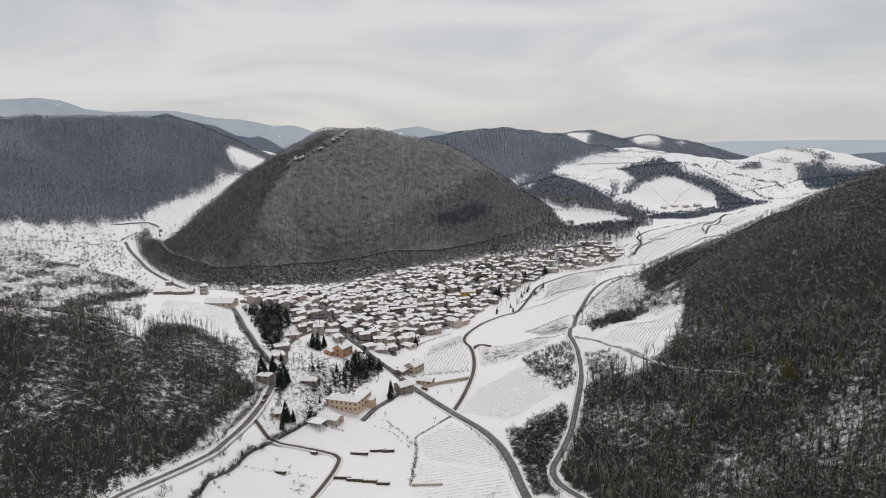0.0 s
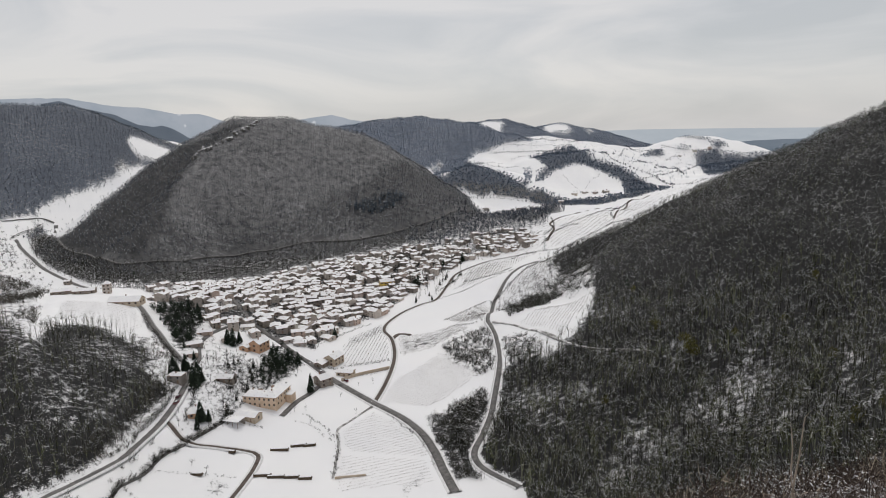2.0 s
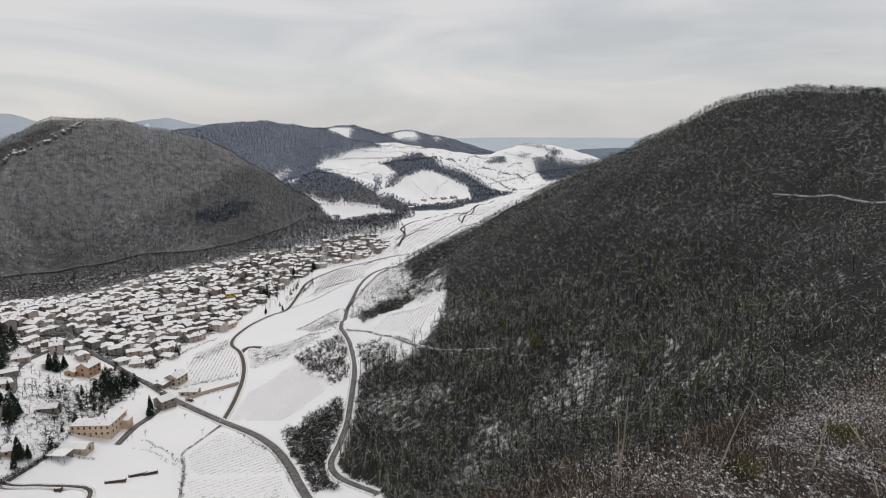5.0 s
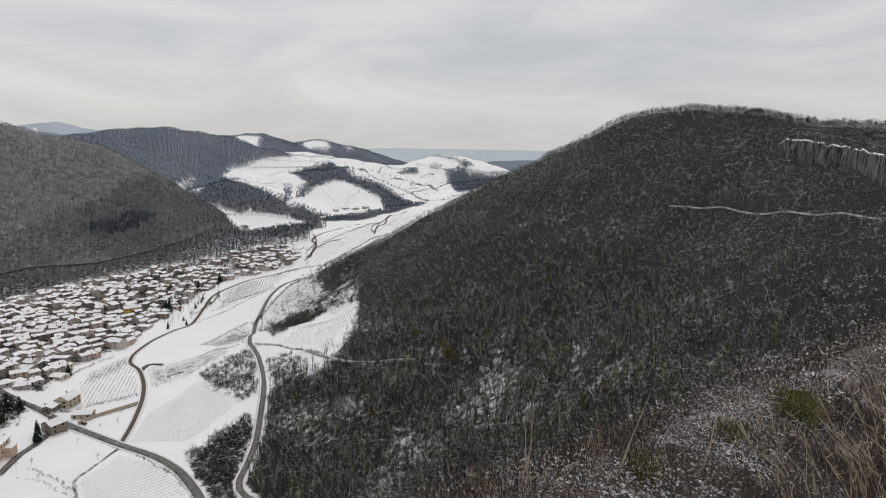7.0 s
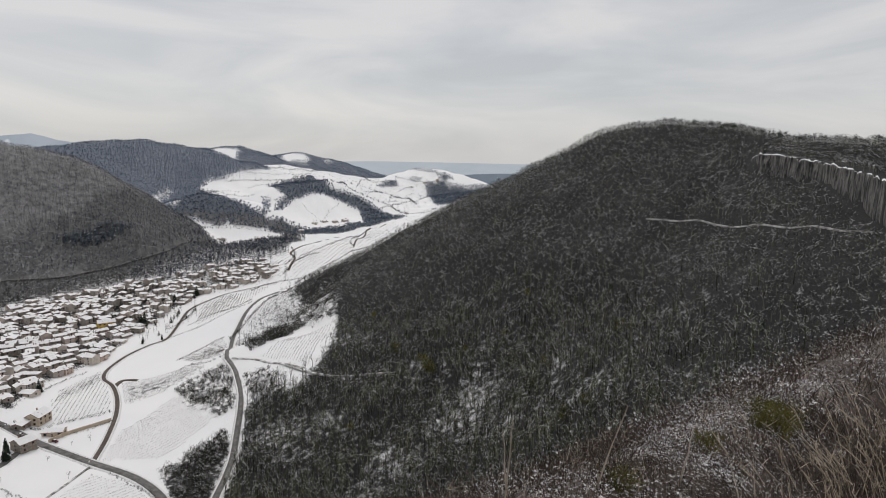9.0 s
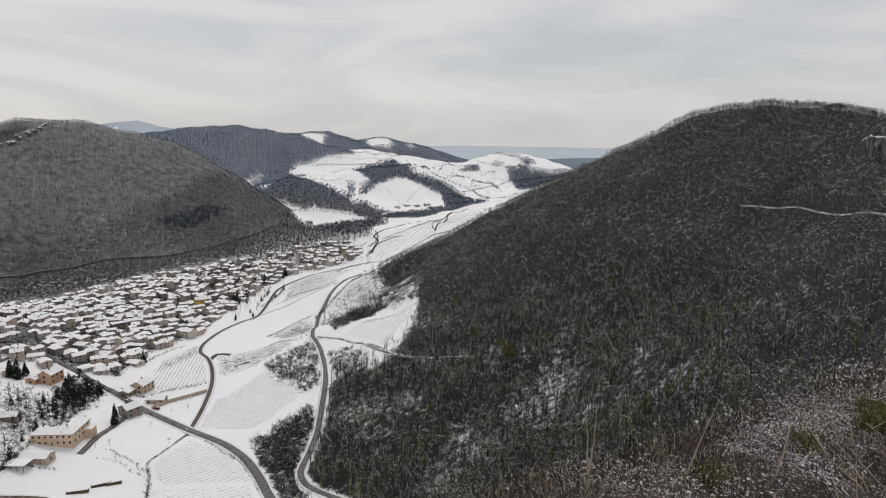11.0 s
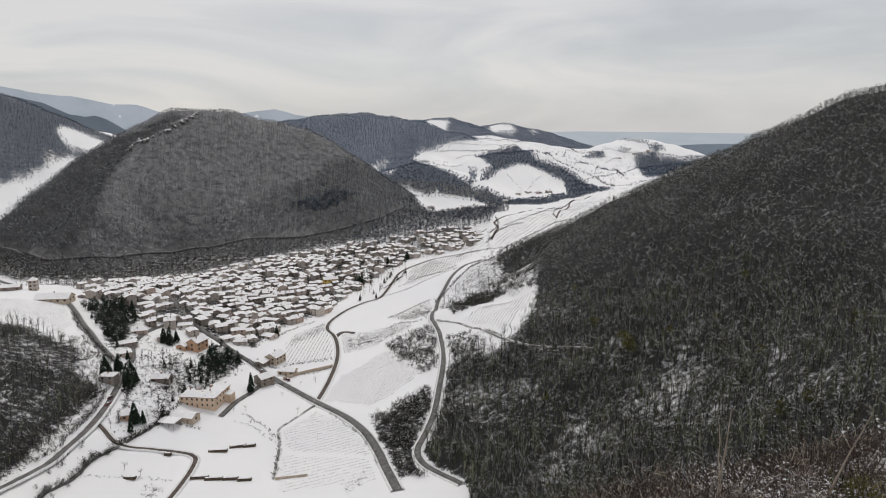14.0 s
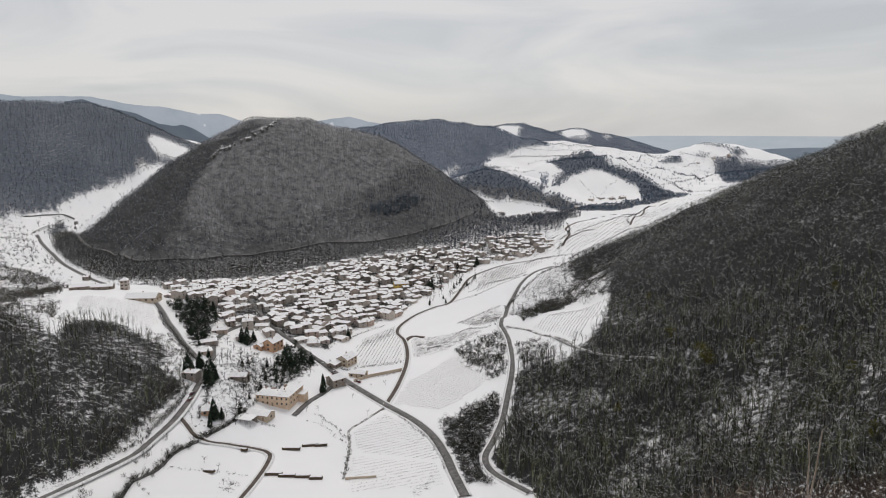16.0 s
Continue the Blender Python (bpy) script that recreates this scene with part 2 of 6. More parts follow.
STEEL = two_tone("galvanised_steel", (0.22, 0.23, 0.24), (0.34, 0.35, 0.36), 1.0, 0.5, 5.0)
CAR_PAINT = plaster("car_paint", [(0.03, 0.03, 0.035), (0.35, 0.35, 0.36), (0.22, 0.03, 0.03), (0.06, 0.08, 0.14)])
RUBBER = two_tone("tyre_rubber", (0.015, 0.015, 0.015), (0.03, 0.03, 0.03), 3.0, 0.9, 9.0)


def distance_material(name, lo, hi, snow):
    """Far country seen through many kilometres of air: a backdrop that glows by itself, the haze put into its colour.
    """
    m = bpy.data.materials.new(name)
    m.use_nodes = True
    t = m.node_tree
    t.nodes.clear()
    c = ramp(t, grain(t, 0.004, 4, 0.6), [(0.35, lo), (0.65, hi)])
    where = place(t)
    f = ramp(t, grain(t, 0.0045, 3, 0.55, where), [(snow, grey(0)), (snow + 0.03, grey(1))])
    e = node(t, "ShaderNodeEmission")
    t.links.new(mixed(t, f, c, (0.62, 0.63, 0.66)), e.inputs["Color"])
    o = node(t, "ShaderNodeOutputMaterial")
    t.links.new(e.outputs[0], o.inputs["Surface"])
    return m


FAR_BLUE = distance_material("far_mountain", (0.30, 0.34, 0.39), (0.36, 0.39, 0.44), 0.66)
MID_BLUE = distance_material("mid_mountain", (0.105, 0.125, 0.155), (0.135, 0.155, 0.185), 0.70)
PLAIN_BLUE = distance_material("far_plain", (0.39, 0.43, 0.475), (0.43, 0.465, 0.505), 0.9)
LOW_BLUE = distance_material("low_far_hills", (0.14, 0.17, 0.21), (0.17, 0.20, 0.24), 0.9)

# ---- the lie of the land ----
# every crest: how steep its flanks fall, how broad its back is, and its line
CENTRAL_HILL = (0.7, 22, [(-416, 975, 20), (-379, 1006, 58), (-342, 1035, 90), (-307, 1072, 123), (-290, 1113, 145), (-265, 1145, 166), (-236, 1172, 183), (-209, 1197, 203), (-164, 1211, 205), (-123, 1209, 203), (-92, 1208, 194), (-56, 1209, 187), (1, 1210, 173), (51, 1204, 131), (92, 1201, 95), (129, 1203, 64), (166, 1209, 30), (198, 1219, 7)])
CENTRAL_SPUR = (0.8, 8, [(-149, 1186, 199), (-176, 1147, 185), (-220, 1088, 156), (-244, 1047, 132), (-264, 975, 98), (-284, 907, 60)])
WOODED_HILL_BEHIND = (0.5, 60, [(-208, 1738, 159), (-30, 1850, 188), (85, 1948, 206), (189, 1991, 215), (322, 1974, 195), (441, 1900, 154), (519, 1828, 105)])
PASTURE_HILL = (0.3, 80, [(304, 1723, 98), (456, 1896, 140), (587, 2068, 145), (732, 2128, 126), (879, 2126, 105), (943, 1988, 85)])
CHAPEL_HILL = (0.35, 50, [(479, 2657, 199), (588, 2686, 209), (720, 2706, 167), (852, 2720, 187), (967, 2681, 161), (1125, 2564, 105), (1217, 2522, 82)])
ROUND_HILL = (0.4, 60, [(978, 2026, 93), (1078, 2088, 124), (1113, 2070, 134), (1147, 2051, 132), (1168, 1981, 120), (1207, 1958, 99)])
TERRACE_HILL = (0.32, 50, [(391, 1510, 66), (492, 1585, 105), (579, 1599, 111), (617, 1519, 76), (689, 1444, 44)])
LOW_WOODED_SPUR = (0.4, 40, [(176, 1369, 62), (243, 1409, 91), (301, 1398, 85), (357, 1333, 53)])
EAST_SHELF = (0.13, 60, [(365, 931, 44), (518, 1083, 46), (698, 1237, 55), (951, 1409, 81)])
LEFT_HILL = (0.5, 40, [(-993, 1125, 227), (-970, 1272, 241), (-937, 1418, 249), (-808, 1552, 255), (-659, 1621, 249), (-590, 1594, 215), (-508, 1559, 167), (-450, 1494, 131)])
VALLEY_HEAD = (0.3, 80, [(-1044, 2705, 159), (-796, 2580, 173), (-604, 2426, 143)])
LEFT_KNOLL = (0.42, 30, [(-316, 361, 98), (-289, 383, 80), (-267, 411, 64), (-244, 448, 53)])
FIELD_KNOLL = (0.24, 55, [(-271, 501, 49), (-258, 541, 47), (-233, 574, 39), (-197, 577, 30)])
RIGHT_HILL = (0.6, 20, [(195, 661, 26), (214, 661, 36), (242, 657, 49), (270, 657, 59), (298, 656, 68), (321, 656, 76), (382, 634, 113), (429, 591, 148), (457, 530, 176), (469, 464, 201), (482, 421, 207), (485, 353, 201), (475, 297, 190), (450, 218, 183), (404, 148, 178), (330, -60, 190), (180, -160, 200)])
RIGHT_APRON = (0.48, 30, [(79, 554, -7), (136, 502, 27), (184, 433, 45), (228, 376, 57), (277, 316, 65), (288, 216, 79), (259, 131, 100)])
SHOULDER = (0.9, 1.2, [(3.9, 4.8, 171.4), (4.5, 5.1, 171.2), (5.4, 5.4, 171.0), (7.3, 6.0, 170.7), (10.3, 7.1, 170.2), (14.8, 8.3, 169.7), (22.7, 10.4, 169.0), (42.5, 14.8, 168.3)])
CAMERA_RIDGE = (1.05, 2, [(180, -160, 200), (60, -60, 186), (2, -5, 177), (-40, -40, 168), (-220, -160, 150)])
FAR_RANGE = [(-3243, 3539, 362), (-2970, 3771, 410), (-2638, 4010, 493), (-2491, 4103, 506), (-2375, 4171, 494), (-2257, 4236, 439), (-2115, 4309, 421), (-1933, 4394, 428), (-1773, 4460, 428), (-1659, 4504, 401), (-1541, 4546, 377), (-1401, 4591, 368), (-1294, 4622, 347), (-1185, 4651, 322), (-1035, 4687, 320), (-883, 4718, 269), (-568, 4766, 239), (-303, 4790, 281), (-159, 4797, 298), (-17, 4800, 259), (290, 4791, 211)]
MID_RANGE = [(-1529, 3259, 245), (-1428, 3305, 340), (-1368, 3330, 351), (-1282, 3364, 317), (-1151, 3411, 284), (-1057, 3441, 236), (-1003, 3457, 223), (-959, 3470, 231), (-907, 3484, 212), (-848, 3499, 170), (-671, 3537, 78)]
FAR_PLAIN = [(1577, 4586, 102), (1783, 4511, 136), (1978, 4428, 140), (2280, 4281, 137), (2551, 4125, 133), (2794, 3965, 129), (3198, 3647, 121), (3640, 3205, 108)]
LOW_HILLS = [(1978, 3477, 39), (2066, 3425, 62), (2171, 3360, 72), (2308, 3267, 78), (2485, 3135, 76), (2778, 2878, 73)]
# the cliff: bearing in degrees, distance of its foot, height of its foot and of its rim
CLIFF = [(55.35, 530, 175, 176), (55.9, 504, 167, 179), (57.32, 489, 164, 178), (58.31, 474, 162.5, 176), (59.84, 462, 162, 174), (61.0, 432, 159, 172), (61.78, 416, 155.5, 170.5), (62.74, 400, 151.5, 168.5), (63.69, 383, 147, 167), (64.73, 365, 143, 165), (65.88, 347, 140, 163), (67.28, 327, 137, 160)]
CRESTS = {'central_hill': CENTRAL_HILL, 'central_spur': CENTRAL_SPUR, 'wooded_hill_behind': WOODED_HILL_BEHIND, 'pasture_hill': PASTURE_HILL, 'chapel_hill': CHAPEL_HILL, 'round_hill': ROUND_HILL, 'terrace_hill': TERRACE_HILL, 'low_wooded_spur': LOW_WOODED_SPUR, 'east_shelf': EAST_SHELF, 'left_hill': LEFT_HILL, 'valley_head': VALLEY_HEAD, 'left_knoll': LEFT_KNOLL, 'field_knoll': FIELD_KNOLL, 'right_hill': RIGHT_HILL, 'right_apron': RIGHT_APRON, 'shoulder': SHOULDER, 'camera_ridge': CAMERA_RIDGE}


WOODED = ("central_hill", "central_spur", "wooded_hill_behind", "left_hill", "left_knoll", "right_hill", "right_apron", "chapel_hill")


def flank(x, y, steep, broad, line):
    top = np.full(x.shape, -1e4)
    p = np.array(line, float)
    for a, b in zip(p[:-1], p[1:]):
        e = b[:2] - a[:2]
        u = np.clip(((x - a[0]) * e[0] + (y - a[1]) * e[1]) / (e @ e), 0, 1)
        d = np.hypot(x - a[0] - u * e[0], y - a[1] - u * e[1])
        top = np.maximum(top, a[2] + u * (b[2] - a[2]) - steep * (np.sqrt(d * d + broad * broad) - broad))
    return top


def swell(x, y):
    z = 0 * x
    for i, (a, l) in enumerate(((1.0, 140.0), (0.5, 61.0), (0.3, 27.0))):
        th = i * 1.7 + 0.4
        z = z + a * np.sin((x * np.cos(th) + y * np.sin(th)) / l * 6.28 + 1.3 * np.sin((y * np.cos(th) - x * np.sin(th)) / l * 3.7 + i)) * np.sin((y * np.cos(th + 0.9) - x * np.sin(th + 0.9)) / l * 5.1 + i * 2.0)
    return z


def land(x, y):
    """Height of the ground, and the number of the crest whose flank it is (the last number: the valley floor)."""
    x, y = np.asarray(x, float), np.asarray(y, float)
    r = np.hypot(x, y)
    floor = 18 * np.clip((-x - 250) / 300, 0, 1) * np.clip((r - 600) / 300, 0, 1)
    hs = np.array([flank(x, y, *c) for c in CRESTS.values()] + [floor])
    owner = hs.argmax(0)
    hs = np.sort(hs, axis=0)
    m, m2 = hs[-1], hs[-2]
    k = np.clip(r / 20, 0.5, 16.0)
    q = np.clip(1 - (m - m2) / k, 0, 1)
    z = m + q * q * k / 4
    z = z + swell(x, y) * np.clip(m / 60, 0, 1) * 2.5 * np.clip((r - 20) / 150, 0, 1)
    # the ground steps up behind the cliff
    way, foot, low, rim = np.array(CLIFF).T
    a = np.degrees(np.arctan2(x, y))
    behind = np.clip((r - np.interp(a, way, foot) - 0.5) / 5.0, 0, 1) * ((a > way[0]) & (a < way[-1]))
    z = z + behind * np.maximum(np.interp(a, way, rim) + 0.06 * np.clip(r - np.interp(a, way, foot), 0, 40) - z, 0)
    return z, owner


def height(x, y):
    return land(x, y)[0]


def inside(x, y, poly):
    x, y = np.asarray(x, float), np.asarray(y, float)
    hit = np.zeros(x.shape, bool)
    for (ax, ay), (bx, by) in zip(poly, poly[1:] + poly[:1]):
        if ay != by:
            hit ^= ((ay > y) != (by > y)) & (x < (bx - ax) * (y - ay) / (by - ay) + ax)
    return hit


def smooth_line(points, step):
    """A curve through the points, sampled every step metres."""
    p = [Vector(q).to_2d() if len(q) > 2 else Vector(q) for q in points]
    p = [p[0] * 2 - p[1], *p, p[-1] * 2 - p[-2]]
    got = []
    for a, b, c, d in zip(p, p[1:], p[2:], p[3:]):
        n = max(2, int((c - b).length / step))
        for i in range(n):
            u = i / n
            got.append(0.5 * (2 * b + (c - a) * u + (2 * a - 5 * b + 4 * c - d) * u * u + (3 * b - a - 3 * c + d) * u ** 3))
    return got + [p[-2]]


def away(x, y, line):
    """Distance from a line."""
    d = np.full(np.shape(x), 1e9)
    p = np.array(line, float)
    for a, b in zip(p[:-1], p[1:]):
        e = b - a
        u = np.clip(((x - a[0]) * e[0] + (y - a[1]) * e[1]) / (e @ e), 0, 1)
        d = np.minimum(d, np.hypot(x - a[0] - u * e[0], y - a[1] - u * e[1]))
    return d


# ---- the plan: roads, plots and woods ----
MAIN_ROAD = [(-42, 471), (-27, 445), (-14, 426), (3, 402), (20, 378), (30, 355), (35, 331), (37, 312), (40, 289)]
HIGH_STREET = [(-138, 650), (-126, 628), (-102, 565), (-85, 531), (-69, 509), (-56, 490), (-42, 471)]
UPPER_ROAD = [(72, 288), (60, 305), (56, 316), (57, 328), (65, 345), (74, 366), (83, 393), (90, 415), (96, 439), (101, 476), (101, 500), (103, 516), (127, 609), (149, 660), (170, 697), (185, 718), (208, 733)]
BRANCH_ROAD = [(4, 402), (12, 431), (20, 470), (23, 502), (22, 533), (17, 555), (22, 581), (37, 610), (58, 632), (74, 643), (91, 685), (106, 724), (126, 746), (152, 762), (187, 766), (223, 774)]
SPUR_ROAD = [(23, 533), (30, 545), (40, 541)]
WEST_ROAD = [(-156, 271), (-147, 284), (-137, 297), (-124, 317), (-120, 332), (-116, 348), (-114, 364), (-113, 386), (-114, 412), (-117, 430), (-133, 455), (-154, 492), (-166, 514), (-182, 546), (-197, 566)]
LOOP_LANE = [(-113, 360), (-103, 347), (-96, 343), (-81, 345), (-68, 344), (-61, 339), (-61, 329), (-64, 315), (-69, 298)]
HILLSIDE_ROAD = [(-572, 1123), (-545, 1172), (-519, 1173), (-507, 1160), (-480, 1078), (-410, 954), (-357, 910), (-309, 855), (-267, 853), (-220, 874), (-178, 898), (-133, 916), (-69, 935), (-12, 949), (57, 983), (123, 1028), (202, 1116), (276, 1136)]
VALLEY_ROAD = [(-314, 776), (-353, 821), (-410, 889), (-472, 982), (-528, 1072), (-540, 1086), (-534, 1133), (-530, 1164)]
FOREST_PATH = [(126, 442), (134, 415), (143, 401), (158, 381), (174, 359)]
FIELD_TRACK = [(104, 500), (117, 478), (126, 446), (134, 421)]
CLIFF_PATH = [(355, 324), (362, 300), (358, 271), (354, 244), (343, 209), (334, 180), (328, 161)]
VINE_TRACK = [(3, 398), (-11, 378), (-19, 366), (-18, 349), (-19, 330), (-20, 313)]
EAST_TRACK = [(242, 812), (270, 873), (275, 907), (301, 935), (362, 991), (425, 1018)]
EAST_PATH = [(367, 896), (385, 931), (432, 1004), (462, 1063), (524, 1117)]
STREAM = [(-123, 282), (-120, 290), (-119, 300), (-111, 312), (-107, 328), (-99, 342), (-88, 364), (-81, 380)]
DRIVE = [(-18, 431), (-28, 436), (-38, 417), (-46, 403), (-53, 384)]
VILLAGE_STREET = [(-117, 431), (-116, 450), (-121, 474), (-122, 495), (-115, 519), (-108, 530)]
VILLAGE = [(-198, 617), (-197, 727), (-154, 766), (-106, 818), (-50, 867), (12, 886), (75, 888), (124, 848), (129, 785), (95, 740), (58, 689), (37, 646), (12, 598), (-21, 553), (-40, 495), (-59, 506), (-87, 514), (-115, 527), (-126, 526), (-147, 574), (-175, 567)]
EAST_HAMLET = [(90, 886), (140, 902), (207, 920), (252, 856), (224, 792), (154, 772), (124, 776)]
KNOLL_FIELD = [(-199, 407), (-242, 501), (-249, 559), (-215, 548), (-184, 547), (-163, 502), (-159, 473), (-167, 474), (-200, 500), (-221, 474)]
KNOLL_WOOD = [(-300, 356), (-266, 379), (-250, 407), (-255, 479), (-201, 409), (-219, 466), (-197, 492), (-165, 467), (-151, 462), (-138, 432), (-139, 409), (-120, 402), (-119, 384), (-125, 349), (-126, 332), (-133, 309), (-143, 293), (-155, 274), (-172, 247), (-201, 222)]
WEST_SCRUB = [(-664, 897), (-599, 942), (-519, 899), (-413, 826), (-351, 767), (-250, 528), (-201, 404), (-236, 382), (-275, 363)]
WEST_MEADOW = [(-692, 940), (-567, 1114), (-523, 1046), (-392, 848), (-343, 780), (-288, 604), (-506, 862), (-656, 885)]
GARDENS = [(-153, 476), (-123, 512), (-87, 470), (-42, 471), (-51, 430), (-73, 424), (-79, 391), (-100, 349), (-112, 361), (-110, 401)]
VILLAGE_GROVE = [(-175, 550), (-147, 574), (-128, 524), (-129, 497), (-128, 461), (-148, 495)]
PARK_GROVE = [(-77, 422), (-75, 464), (-67, 497), (-50, 491), (-46, 469), (-56, 443), (-66, 426)]
BANK_SCRUB = [(34, 371), (53, 387), (77, 399), (78, 382), (63, 345), (55, 327), (54, 310), (60, 298), (42, 297), (39, 316), (36, 347)]
SLOPE_SCRUB = [(60, 488), (78, 501), (97, 494), (96, 462), (89, 421), (77, 420), (68, 453)]
EDGE_BRUSH = [(350, 851), (300, 790), (241, 745), (209, 703), (176, 652), (166, 554), (172, 513), (190, 506), (210, 548), (230, 620), (290, 680)]
MID_SCRUB = [(116, 512), (155, 599), (172, 576), (192, 575), (231, 643), (211, 559), (190, 506), (173, 533), (145, 515), (116, 493)]
LOW_SCRUB = [(99, 470), (122, 446), (137, 418), (118, 418), (100, 420), (97, 433)]
RIVER_TREES = [(65, 977), (196, 1137), (374, 1197), (342, 1035), (244, 938), (181, 909), (116, 901), (69, 907)]
FLANK_FOOT = [(357, 1927), (583, 2518), (366, 1789), (308, 1733), (267, 1649), (195, 1405), (177, 1590), (103, 1127), (73, 1072)]
SPUR_FOOT = [(155, 1394), (205, 1397), (276, 1663), (318, 1642), (286, 1342), (341, 1349), (364, 1329), (343, 1297), (385, 1265), (410, 1250), (367, 1176), (280, 1243), (198, 1280), (152, 1320)]
DARK_FACET = [(-179, 1169), (-213, 1127), (-256, 1090), (-261, 978), (-270, 898), (-281, 848), (-427, 963), (-429, 1013), (-369, 1055), (-330, 1122)]
DARK_FOOT = [(-281, 848), (-268, 920), (-227, 914), (-152, 943), (-80, 987), (17, 1077), (90, 1177), (189, 1218), (209, 1152), (85, 1002), (-69, 935), (-178, 898)]
BARE_SOIL = [(8, 294), (18, 307), (29, 317), (28, 303), (23, 292), (16, 289)]
SOIL_BANK = [(58, 480), (68, 484), (74, 461), (80, 426), (75, 413), (66, 440)]
BARE_BANK = [(-84, 317), (-73, 319), (-66, 316), (-68, 308), (-73, 300), (-82, 293)]
YARD_TREES = [(-97, 439), (-88, 462), (-68, 457), (-58, 440), (-63, 419), (-76, 408), (-81, 374), (-88, 361), (-93, 385), (-89, 402)]
DARK_GARDEN = [(-76, 449), (-75, 484), (-64, 501), (-48, 484), (-45, 468), (-55, 450), (-63, 419), (-73, 426)]
RAIL_STRIP = [(-314, 776), (-200, 788), (-107, 833), (-50, 875), (13, 920), (96, 936), (112, 871), (74, 880), (12, 871), (-49, 845), (-103, 797), (-149, 742), (-190, 601)]
RIVER_BELT = [(98, 907), (222, 1072), (316, 1032), (268, 898), (200, 864), (133, 851), (85, 852)]
VINE_SIDE = [(124, 754), (156, 759), (168, 730), (140, 710), (111, 695)]
VINE_UP = [(143, 634), (166, 669), (203, 690), (220, 679), (205, 650), (165, 625)]
VINE_HIGH = [(195, 858), (255, 905), (347, 929), (433, 998), (536, 1084), (383, 881), (302, 824), (232, 756), (186, 765)]
EDGE_SCRUB = [(123, 602), (166, 650), (202, 639), (211, 560), (197, 515), (179, 532), (156, 590), (113, 509)]
ROAD_GROVE = [(-533, 1116), (-521, 1147), (-445, 1008), (-397, 940), (-339, 874), (-295, 839), (-278, 818), (-310, 793), (-356, 834), (-413, 896), (-475, 1000)]
WEST_ROWS = [(-661, 915), (-616, 972), (-584, 1004), (-563, 976), (-593, 931), (-645, 891)]
HILL_FOOT = [(-698, 975), (-652, 1065), (-585, 1153), (-558, 1168), (-572, 1123), (-643, 1019), (-686, 956)]
RAIL_TREES = [(-400, 916), (-403, 945), (-355, 904), (-304, 851), (-219, 869), (-132, 912), (-69, 930), (13, 954), (103, 1004), (95, 927), (13, 920), (-51, 882), (-107, 833), (-200, 788), (-321, 795)]
TERRACE_WOOD = [(451, 1681), (502, 1729), (564, 1790), (651, 1912), (576, 1573), (575, 1517), (589, 1501), (607, 1460), (628, 1429), (632, 1374), (608, 1254), (609, 1193), (545, 1150), (508, 1184), (549, 1298), (572, 1364), (556, 1417), (538, 1445), (531, 1463), (503, 1478), (443, 1438), (405, 1388), (372, 1336), (411, 1468), (441, 1490), (434, 1529)]
SPUR_WOOD = [(190, 1337), (221, 1394), (244, 1409), (274, 1394), (308, 1383), (330, 1357), (332, 1317), (320, 1285), (354, 1281), (403, 1286), (409, 1255), (381, 1191), (342, 1240), (290, 1258), (217, 1266), (181, 1314)]
EAST_WOOD = [(1044, 1927), (1089, 1918), (1112, 1861), (1169, 1838), (1267, 1866), (976, 1453), (869, 1382), (782, 1306), (746, 1313), (801, 1438), (1016, 1860)]
RIVER_WOOD = [(324, 1286), (377, 1307), (410, 1268), (476, 1174), (489, 1247), (508, 1184), (545, 1150), (490, 1116), (440, 1085), (401, 1061), (377, 1111), (363, 1182)]
FIELD_WOOD = [(142, 1103), (235, 1204), (308, 1224), (378, 1215), (284, 960), (245, 972), (219, 1122), (176, 1086), (150, 1072)]
FLANK_WOOD = [(365, 1916), (572, 2512), (400, 1831), (363, 1761), (322, 1737), (286, 1673), (230, 1409), (201, 1391), (164, 1444), (163, 1586)]
SUMMIT_CLEARING = [(779, 2675), (826, 2685), (873, 2665), (871, 2614), (785, 2596)]
SUMMIT_PATCH = [(949, 2672), (975, 2610), (954, 2604)]
TOP_PATCH = [(503, 2634), (597, 2627), (577, 2579), (383, 1935)]
PASTURES = [(317, 1740), (619, 2480), (672, 1989), (972, 2068), (1090, 1938), (1022, 1876), (751, 1346), (660, 1292), (636, 1413), (580, 1515), (604, 1868), (451, 1705)]
ORCHARD = [(391, 1520), (409, 1494), (363, 1334), (346, 1325)]
RIDGE_GROVE = [(397, 1816), (436, 1891), (610, 2486), (459, 1808), (411, 1810)]
COPSE = [(878, 1944), (925, 1995), (980, 2008), (944, 1920), (885, 1922)]
COPSE_B = [(1015, 1979), (1038, 1983), (1045, 1947), (1027, 1933), (1007, 1955)]
CAP_WOOD = [(1060, 2075), (1092, 2057), (1133, 2010), (1150, 1924), (1135, 1875), (1103, 1919), (1113, 1975), (1081, 2022)]
WEST_CLEARING = [(-552, 1175), (-520, 1240), (-496, 1278), (-478, 1290), (-469, 1322), (-453, 1355), (-449, 1382), (-436, 1400), (-400, 1440), (-338, 1117), (-361, 1102), (-397, 1072), (-405, 1017), (-424, 988), (-482, 1094), (-522, 1167)]
UPPER_CLEARING = [(-493, 1511), (-487, 1545), (-462, 1536), (-423, 1545), (-400, 1560), (-400, 1480), (-437, 1471), (-457, 1472)]
ORCHARD_GLADE = [(-486, 1388), (-472, 1418), (-456, 1385), (-436, 1440), (-430, 1410), (-460, 1358)]
